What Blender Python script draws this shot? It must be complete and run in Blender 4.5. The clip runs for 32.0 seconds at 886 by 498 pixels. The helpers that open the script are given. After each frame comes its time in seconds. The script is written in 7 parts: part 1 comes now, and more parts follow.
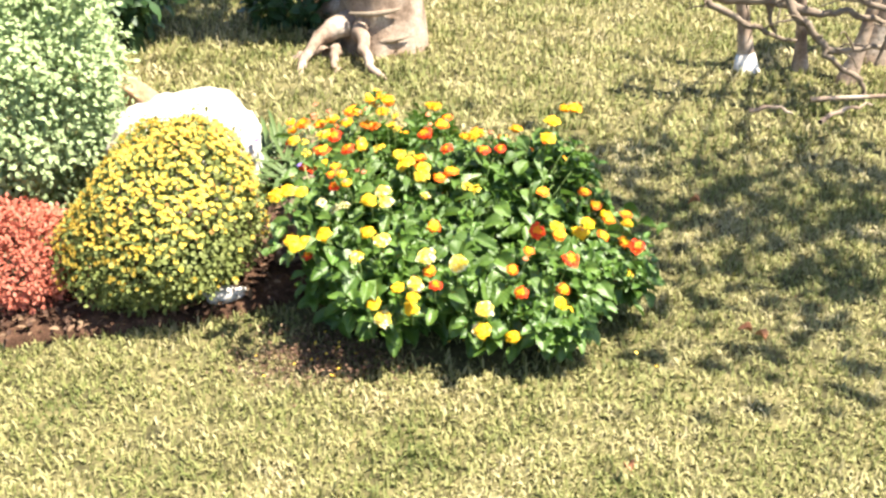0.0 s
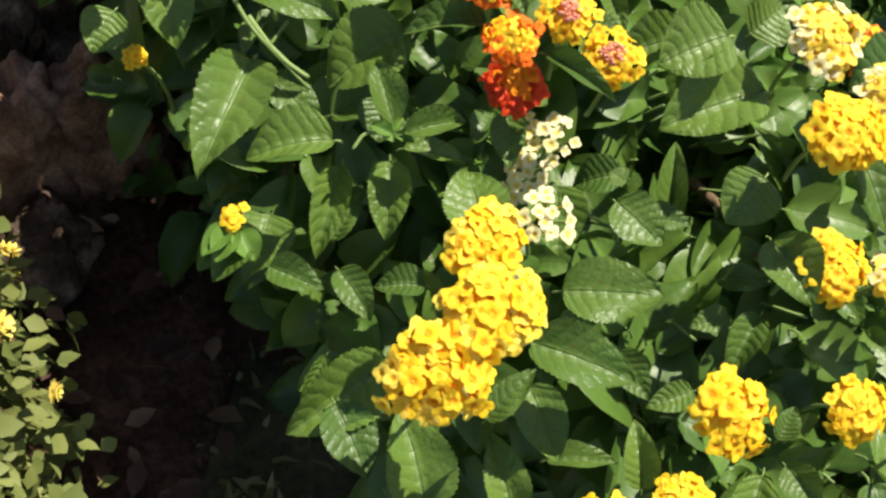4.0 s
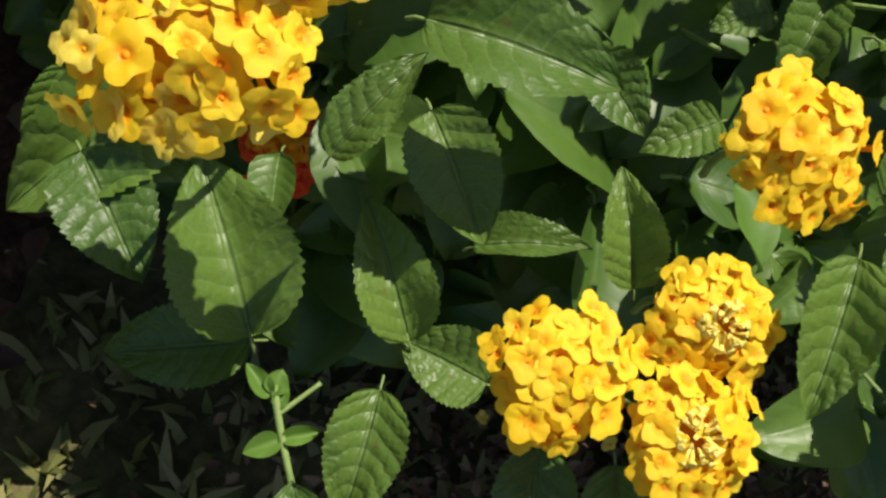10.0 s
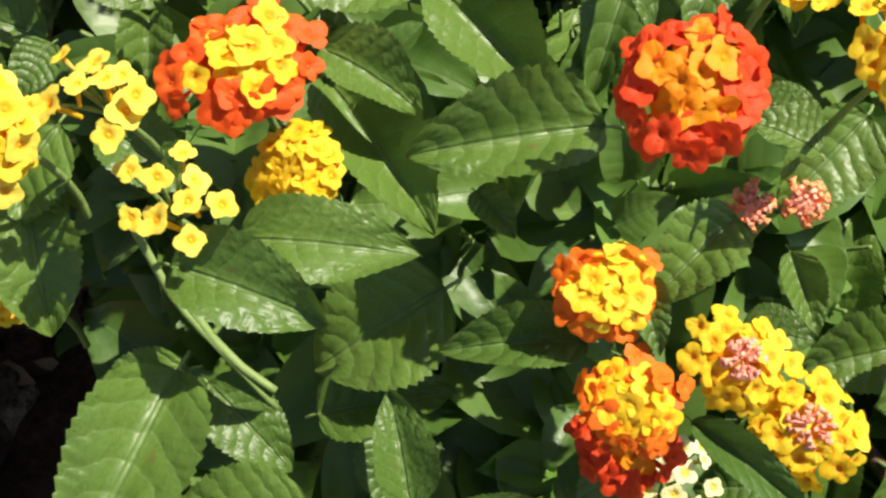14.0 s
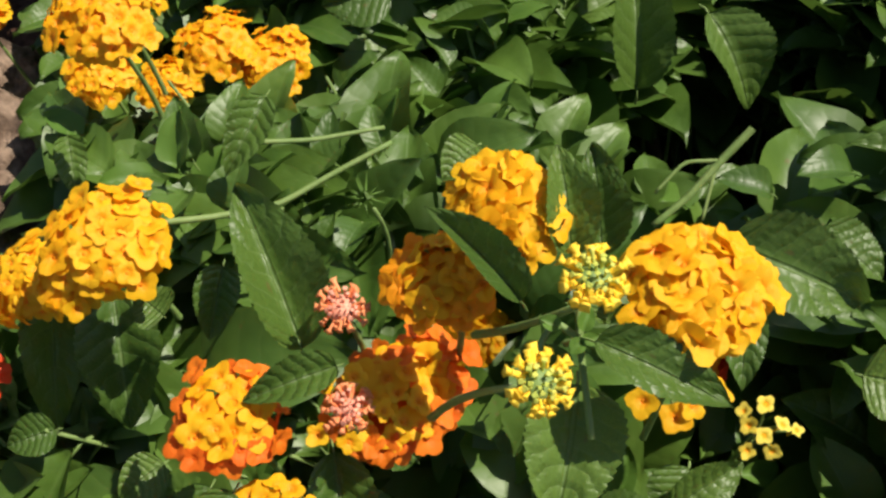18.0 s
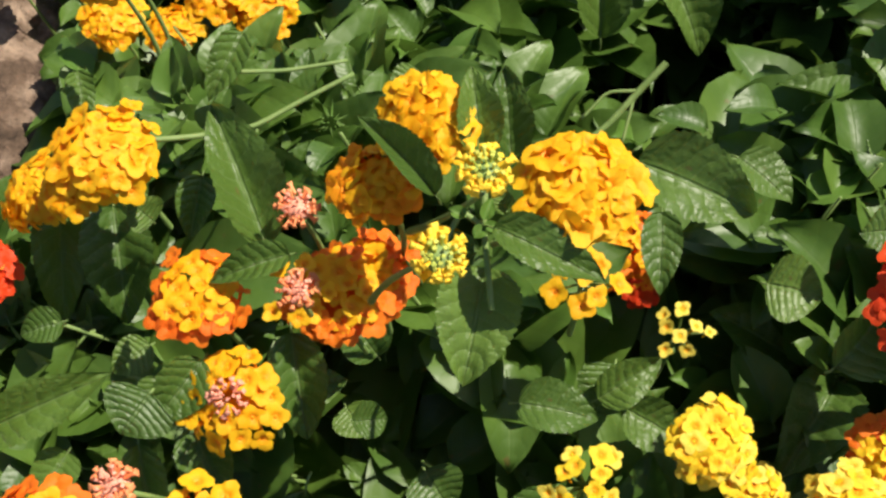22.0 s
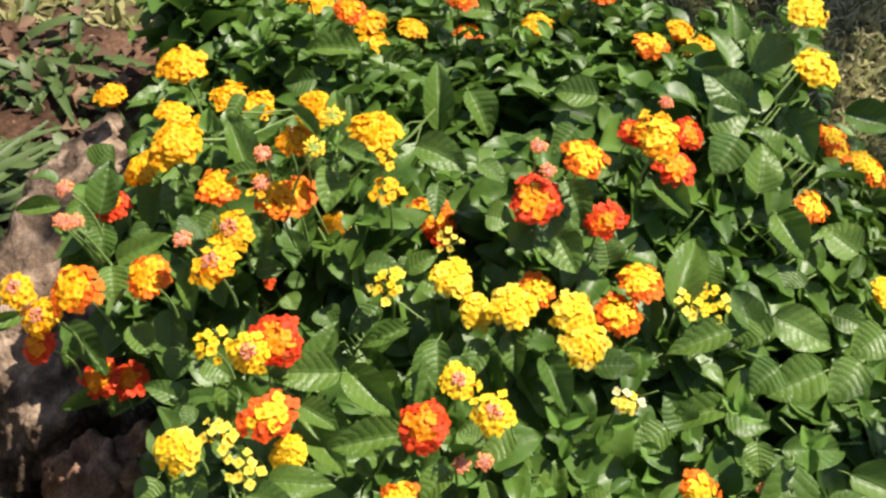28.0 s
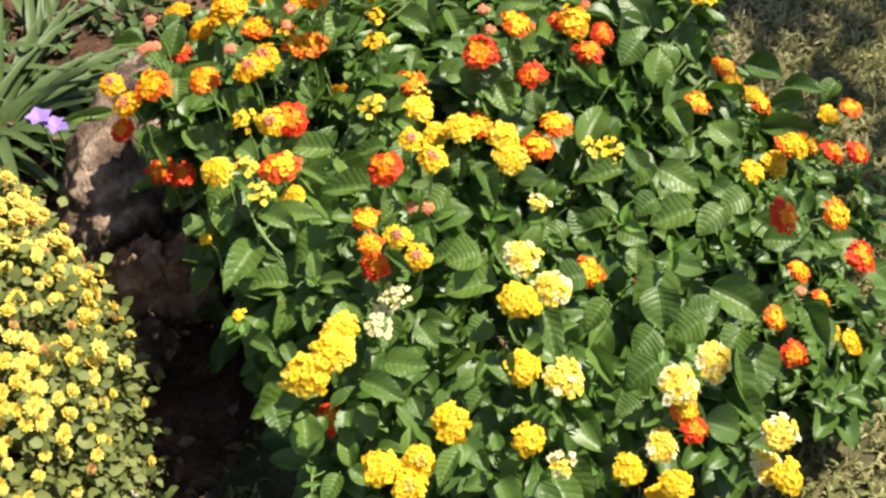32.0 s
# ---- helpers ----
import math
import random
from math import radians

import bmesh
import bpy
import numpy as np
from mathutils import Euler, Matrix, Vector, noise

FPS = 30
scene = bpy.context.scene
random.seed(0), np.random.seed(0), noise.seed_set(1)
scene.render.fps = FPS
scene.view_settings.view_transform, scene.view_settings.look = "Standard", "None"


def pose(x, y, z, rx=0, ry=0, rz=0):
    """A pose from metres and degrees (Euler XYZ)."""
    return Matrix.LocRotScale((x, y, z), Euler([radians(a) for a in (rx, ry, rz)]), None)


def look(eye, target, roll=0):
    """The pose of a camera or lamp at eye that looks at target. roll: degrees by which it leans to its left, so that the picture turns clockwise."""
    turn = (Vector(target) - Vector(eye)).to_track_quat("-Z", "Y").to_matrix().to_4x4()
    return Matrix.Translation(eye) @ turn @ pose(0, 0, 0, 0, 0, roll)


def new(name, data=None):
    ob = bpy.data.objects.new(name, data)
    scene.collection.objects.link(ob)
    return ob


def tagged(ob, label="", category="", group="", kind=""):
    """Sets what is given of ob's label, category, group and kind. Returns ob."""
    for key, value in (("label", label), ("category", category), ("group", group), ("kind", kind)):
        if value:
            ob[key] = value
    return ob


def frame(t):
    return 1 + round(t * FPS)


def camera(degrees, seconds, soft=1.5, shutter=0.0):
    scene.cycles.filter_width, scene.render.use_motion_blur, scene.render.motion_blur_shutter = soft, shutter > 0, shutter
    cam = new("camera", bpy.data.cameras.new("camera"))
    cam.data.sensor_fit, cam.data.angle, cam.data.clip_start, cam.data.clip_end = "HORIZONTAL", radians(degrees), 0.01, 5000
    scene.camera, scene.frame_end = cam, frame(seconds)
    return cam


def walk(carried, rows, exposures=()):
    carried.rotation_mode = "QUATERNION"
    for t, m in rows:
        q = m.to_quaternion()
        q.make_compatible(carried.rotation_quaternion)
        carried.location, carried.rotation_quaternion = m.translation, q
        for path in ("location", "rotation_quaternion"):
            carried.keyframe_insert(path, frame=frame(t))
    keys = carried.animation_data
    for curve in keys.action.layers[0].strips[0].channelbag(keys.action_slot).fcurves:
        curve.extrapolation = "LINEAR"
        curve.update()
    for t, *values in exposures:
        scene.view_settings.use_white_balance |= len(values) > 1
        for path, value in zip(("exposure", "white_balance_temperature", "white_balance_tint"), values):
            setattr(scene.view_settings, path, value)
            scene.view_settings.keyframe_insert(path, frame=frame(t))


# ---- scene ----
cam = camera(39.9, 32.0, soft=2.6)
METRES, EYE, TILT, LEAN, TURN = 4.0, 1.385, -29.5, 0.0, 0.0
ROWS = [
    (0.0, 0.0, 0.0, 0.0, 0.0, 0.0, -0.0),
    (0.5, -0.0384, 0.0651, 0.0238, -3.05, -1.48, -0.38),
    (1.0, -0.0644, 0.1375, 0.0487, -5.6, -4.62, 0.29),
    (1.5, -0.0821, 0.2184, 0.0703, -7.61, -7.71, 2.33),
    (2.0, -0.1008, 0.2966, 0.0921, -10.84, -10.63, 5.07),
    (2.5, -0.1095, 0.369, 0.1058, -15.2, -15.88, 8.13),
    (3.0, -0.1134, 0.4324, 0.1119, -22.22, -23.89, 10.66),
    (3.5, -0.1152, 0.4855, 0.1023, -31.08, -29.45, 11.92),
    (4.0, -0.1103, 0.5183, 0.0825, -36.72, -34.7, 12.52),
    (4.5, -0.1037, 0.5345, 0.0639, -39.0, -37.98, 12.12),
    (6.5, -0.0904, 0.5421, 0.0412, -40.08, -43.08, 14.5),
    (7.0, -0.089, 0.5418, 0.0409, -39.45, -43.3, 15.17),
    (7.5, -0.089, 0.5427, 0.0413, -39.52, -43.78, 14.72),
    (8.0, -0.0907, 0.5438, 0.0415, -40.2, -43.47, 13.6),
    (8.5, -0.0912, 0.5438, 0.0419, -39.66, -43.4, 13.37),
    (9.0, -0.0917, 0.5441, 0.0427, -39.32, -43.6, 13.04),
    (9.5, -0.0914, 0.5446, 0.0438, -38.64, -43.58, 12.95),
    (10.0, -0.0906, 0.5462, 0.0457, -38.41, -43.46, 12.85),
    (10.5, -0.0901, 0.5482, 0.0483, -38.83, -42.83, 12.64),
    (11.0, -0.0888, 0.551, 0.052, -38.82, -42.98, 11.57),
    (11.5, -0.0876, 0.5522, 0.0546, -37.95, -41.42, 11.29),
    (12.0, -0.0853, 0.5535, 0.0589, -36.1, -40.69, 11.56),
    (12.5, -0.0843, 0.5573, 0.0647, -35.72, -40.5, 11.03),
    (13.0, -0.0828, 0.5604, 0.0695, -34.68, -39.48, 11.05),
    (13.5, -0.0805, 0.5626, 0.0742, -33.7, -38.88, 10.94),
    (14.0, -0.0783, 0.5647, 0.0797, -32.68, -38.12, 10.9),
    (14.5, -0.0757, 0.568, 0.0883, -31.85, -38.48, 11.32),
    (15.0, -0.0737, 0.5692, 0.0975, -30.24, -37.36, 11.99),
    (15.5, -0.0722, 0.5701, 0.1046, -29.69, -35.92, 12.44),
    (17.5, -0.0649, 0.5911, 0.1232, -36.23, -37.54, 12.62),
    (18.0, -0.0577, 0.5984, 0.1188, -35.39, -39.24, 12.98),
    (18.5, -0.0504, 0.602, 0.1132, -33.82, -42.01, 14.17),
    (19.0, -0.0461, 0.6037, 0.1095, -32.39, -44.31, 14.38),
    (19.5, -0.0439, 0.6053, 0.1071, -31.49, -45.46, 14.24),
    (20.0, -0.0425, 0.6067, 0.1061, -30.89, -46.14, 14.3),
    (20.5, -0.0429, 0.6063, 0.1065, -30.75, -46.12, 14.08),
    (21.0, -0.0454, 0.6022, 0.1099, -30.95, -45.55, 13.63),
    (21.5, -0.0511, 0.595, 0.1169, -31.93, -43.58, 12.84),
    (22.0, -0.0586, 0.5844, 0.1219, -33.62, -40.3, 13.52),
    (22.5, -0.0667, 0.5721, 0.1261, -35.48, -37.26, 14.19),
    (23.0, -0.0756, 0.5607, 0.1316, -38.38, -35.85, 14.14),
    (23.5, -0.0825, 0.547, 0.1346, -39.13, -35.56, 14.7),
    (24.0, -0.0866, 0.5331, 0.1355, -37.66, -34.6, 13.98),
    (24.5, -0.0882, 0.522, 0.1362, -35.74, -33.41, 13.04),
    (25.0, -0.089, 0.5154, 0.137, -34.6, -32.73, 12.74),
    (25.5, -0.089, 0.5106, 0.1388, -33.91, -32.21, 12.88),
    (27.5, -0.0945, 0.4864, 0.1446, -32.71, -28.91, 12.68),
    (28.0, -0.0988, 0.4794, 0.1451, -33.07, -28.63, 12.5),
    (28.5, -0.103, 0.4723, 0.1454, -33.4, -28.57, 12.44),
    (29.0, -0.111, 0.464, 0.142, -34.12, -27.57, 12.33),
    (29.5, -0.1185, 0.4546, 0.1378, -34.49, -26.52, 12.19),
    (30.0, -0.1238, 0.445, 0.135, -34.33, -25.84, 11.7),
    (30.5, -0.1271, 0.4348, 0.1307, -33.59, -24.75, 10.98),
    (31.0, -0.1301, 0.4202, 0.1283, -32.5, -24.0, 10.27),
    (31.5, -0.1358, 0.4062, 0.127, -31.43, -23.5, 9.54),
    (32.0, -0.1398, 0.3961, 0.1247, -30.38, -23.01, 9.83),
]
walk(cam, [(t, pose(0, 0, EYE, TILT, LEAN, TURN) @ pose(METRES * x, METRES * y, METRES * z, 90 + pitch, roll, yaw)) for t, x, y, z, yaw, pitch, roll in ROWS], [(0, 1.98), (1, 1.54), (2, 1.36), (3, 1.05), (4, 0.82), (5.5, 0.36), (9, 0.30), (11, 0.48), (13, 0.88), (15, 0.63), (17.5, 0.35), (19, 0.25), (21, 0.2), (22, 0.48), (23, 0.75), (24.5, 0.66), (28, 0.90), (32, 0.98)])

# world, sun
SUN_WAY = Vector((0.44, -0.03, 0.90)).normalized()
world = bpy.data.worlds.new("sky")
scene.world = world
world.use_nodes = True
sky = world.node_tree.nodes.new("ShaderNodeTexSky")
sky.sky_type = "NISHITA"
sky.sun_disc = False
sky.sun_elevation = math.asin(SUN_WAY.z)
sky.sun_rotation = math.atan2(SUN_WAY.x, SUN_WAY.y)
world.node_tree.nodes["Background"].inputs["Strength"].default_value = 0.066
world.node_tree.links.new(sky.outputs[0], world.node_tree.nodes["Background"].inputs["Color"])
sun = new("sun", bpy.data.lights.new("sun", "SUN"))
sun.data.energy, sun.data.angle, sun.data.color = 4.8, radians(0.5), (1.0, 0.92, 0.78)
sun.matrix_world = look(SUN_WAY * 12 + Vector((0, 2.3, 0)), (0, 2.3, 0))


# materials
def mat(name, colors, rough=0.6, noise_scale=40.0, vary=0.0, source="object", bump=0.0, bump_scale=120.0, glow_through=0.0, spec=0.4, fine=0.0, throat=None):
    """colors: the ends of a ramp driven by noise in object space, mixed with a random value for each object or island."""
    m = bpy.data.materials.new(name)
    m.use_nodes = True
    nt = m.node_tree
    n, k = nt.nodes, nt.links.new
    p = n["Principled BSDF"]
    p.inputs["Roughness"].default_value = rough
    p.inputs["Specular IOR Level"].default_value = spec
    co = n.new("ShaderNodeTexCoord")
    nz = n.new("ShaderNodeTexNoise")
    nz.inputs["Scale"].default_value, nz.inputs["Detail"].default_value = noise_scale, 5
    k(co.outputs["Object"], nz.inputs["Vector"])
    fac = nz.outputs["Fac"]
    stretch = n.new("ShaderNodeMapRange")
    stretch.inputs["From Min"].default_value, stretch.inputs["From Max"].default_value = 0.3, 0.7
    k(fac, stretch.inputs["Value"])
    fac = stretch.outputs[0]
    if vary > 0:
        if source == "island":
            rnd = n.new("ShaderNodeNewGeometry").outputs["Random Per Island"]
        else:
            rnd = n.new("ShaderNodeObjectInfo").outputs["Random"]
        mx = n.new("ShaderNodeMix")
        mx.inputs["Factor"].default_value = vary
        k(fac, mx.inputs[2])
        k(rnd, mx.inputs[3])
        fac = mx.outputs[0]
    ramp = n.new("ShaderNodeValToRGB")
    ramp.color_ramp.elements[0].color = (*colors[0], 1)
    ramp.color_ramp.elements[1].color = (*colors[-1], 1)
    for i, c in enumerate(colors[1:-1], 1):
        ramp.color_ramp.elements.new(i / (len(colors) - 1)).color = (*c, 1)
    k(fac, ramp.inputs[0])
    col = ramp.outputs[0]
    if fine > 0:
        f2 = n.new("ShaderNodeTexNoise")
        f2.inputs["Scale"].default_value, f2.inputs["Detail"].default_value = noise_scale * 9, 4
        k(co.outputs["Object"], f2.inputs["Vector"])
        hs = n.new("ShaderNodeHueSaturation")
        mr = n.new("ShaderNodeMapRange")
        mr.inputs["From Min"].default_value, mr.inputs["From Max"].default_value = 0.3, 0.7
        mr.inputs["To Min"].default_value, mr.inputs["To Max"].default_value = 1 - fine, 1 + fine
        k(f2.outputs["Fac"], mr.inputs["Value"])
        k(mr.outputs[0], hs.inputs["Value"])
        k(col, hs.inputs["Color"])
        col = hs.outputs[0]
    if throat:
        # deeper colour round the floret's throat, by the distance kept in the uv
        sp = n.new("ShaderNodeSeparateXYZ")
        k(n.new("ShaderNodeUVMap").outputs[0], sp.inputs[0])
        tm = n.new("ShaderNodeMapRange")
        tm.inputs["From Min"].default_value, tm.inputs["From Max"].default_value = 0.16, 0.50
        tm.inputs["To Min"].default_value, tm.inputs["To Max"].default_value = 1.0, 0.0
        k(sp.outputs[0], tm.inputs["Value"])
        tx = n.new("ShaderNodeMix")
        tx.data_type = "RGBA"
        k(tm.outputs[0], tx.inputs["Factor"])
        k(col, tx.inputs["A"])
        tx.inputs["B"].default_value = (*throat, 1)
        col = tx.outputs["Result"]
    k(col, p.inputs["Base Color"])
    if bump > 0:
        b = n.new("ShaderNodeBump")
        b.inputs["Strength"].default_value, b.inputs["Distance"].default_value = min(bump, 1.0), 0.004 if bump <= 1 else 0.014
        bz = n.new("ShaderNodeTexNoise")
        bz.inputs["Scale"].default_value, bz.inputs["Detail"].default_value = bump_scale, 8
        k(co.outputs["Object"], bz.inputs["Vector"])
        k(bz.outputs["Fac"], b.inputs["Height"])
        k(b.outputs[0], p.inputs["Normal"])
    if glow_through > 0:
        tr = n.new("ShaderNodeBsdfTranslucent")
        k(col, tr.inputs["Color"])
        ms = n.new("ShaderNodeMixShader")
        ms.inputs[0].default_value = glow_through
        k(p.outputs[0], ms.inputs[1])
        k(tr.outputs[0], ms.inputs[2])
        k(ms.outputs[0], n["Material Output"].inputs["Surface"])
    return m


def leaf_mat(name, dark, light, vein, source):
    """A quilted, toothed leaf: midrib and side veins from the leaf's own coordinates, gloss, light through the blade."""
    m = mat(name, (dark, light), 0.45, 60, 0.6, source, 0, 1, 0.28, 0.60)
    nt = m.node_tree
    n, k = nt.nodes, nt.links.new
    p = n["Principled BSDF"]
    sep = n.new("ShaderNodeSeparateXYZ")
    k(n.new("ShaderNodeUVMap").outputs[0], sep.inputs[0])

    def mth(op, a, b=None, clamp=False):
        q = n.new("ShaderNodeMath")
        q.operation, q.use_clamp = op, clamp
        for i, v in enumerate((a, b)):
            if v is None:
                continue
            if isinstance(v, (int, float)):
                q.inputs[i].default_value = v
            else:
                k(v, q.inputs[i])
        return q.outputs[0]
    across = mth("ABSOLUTE", mth("MULTIPLY", mth("SUBTRACT", sep.outputs[0], 0.5), 2.0))
    bow = n.new("ShaderNodeTexNoise")
    bow.inputs["Scale"].default_value, bow.inputs["Detail"].default_value = 5, 1
    k(n.new("ShaderNodeUVMap").outputs[0], bow.inputs["Vector"])
    along = mth("SUBTRACT", sep.outputs[1], mth("MULTIPLY", mth("POWER", across, 1.4), 0.19))
    along = mth("ADD", along, mth("MULTIPLY", bow.outputs["Fac"], 0.07))
    cell = mth("FRACT", mth("MULTIPLY", mth("ADD", along, 1.0), 7.5))
    gap = mth("ABSOLUTE", mth("SUBTRACT", cell, 0.5))

    def soft(v, lo, hi):
        q = n.new("ShaderNodeMapRange")
        q.inputs["From Min"].default_value, q.inputs["From Max"].default_value = lo, hi
        k(v, q.inputs["Value"])
        return q.outputs[0]
    side = soft(gap, 0.42, 0.50)
    mid = soft(across, 0.075, 0.02)
    line = mth("MAXIMUM", mid, mth("MULTIPLY", side, 0.7))
    mx = n.new("ShaderNodeMix")
    mx.data_type = "RGBA"
    base_in = p.inputs["Base Color"].links[0].from_socket
    k(mth("MULTIPLY", line, 0.42 if source == "object" else 0.17), mx.inputs["Factor"])
    k(base_in, mx.inputs["A"])
    mx.inputs["B"].default_value = (*vein, 1)
    k(mx.outputs["Result"], p.inputs["Base Color"])
    # a few brown blemishes
    bl = n.new("ShaderNodeTexNoise")
    bl.inputs["Scale"].default_value, bl.inputs["Detail"].default_value = 7, 2
    tc = n.new("ShaderNodeTexCoord")
    k(tc.outputs["Object"], bl.inputs["Vector"])
    if source == "island":
        bl.inputs["Scale"].default_value = 160
    bx = n.new("ShaderNodeMix")
    bx.data_type = "RGBA"
    k(mth("MULTIPLY", soft(bl.outputs["Fac"], 0.70, 0.76), 0.6), bx.inputs["Factor"])
    k(mx.outputs["Result"], bx.inputs["A"])
    bx.inputs["B"].default_value = (0.16, 0.11, 0.035, 1)
    k(bx.outputs["Result"], p.inputs["Base Color"])
    # small puffed cells between the veins
    puff = n.new("ShaderNodeTexVoronoi")
    puff.feature = "SMOOTH_F1"
    puff.inputs["Scale"].default_value = 17
    k(n.new("ShaderNodeUVMap").outputs[0], puff.inputs["Vector"])
    pillow = mth("SUBTRACT", mth("MULTIPLY", mth("COSINE", mth("MULTIPLY", gap, 3.1416)), 0.44), mth("MULTIPLY", mid, 0.6))
    hgt = mth("SUBTRACT", pillow, mth("MULTIPLY", puff.outputs["Distance"], 0.38))
    b = n.new("ShaderNodeBump")
    b.inputs["Strength"].default_value, b.inputs["Distance"].default_value = 0.9, 0.00078 if source == "object" else 0.00019
    k(hgt, b.inputs["Height"])
    k(b.outputs[0], p.inputs["Normal"])
    return m


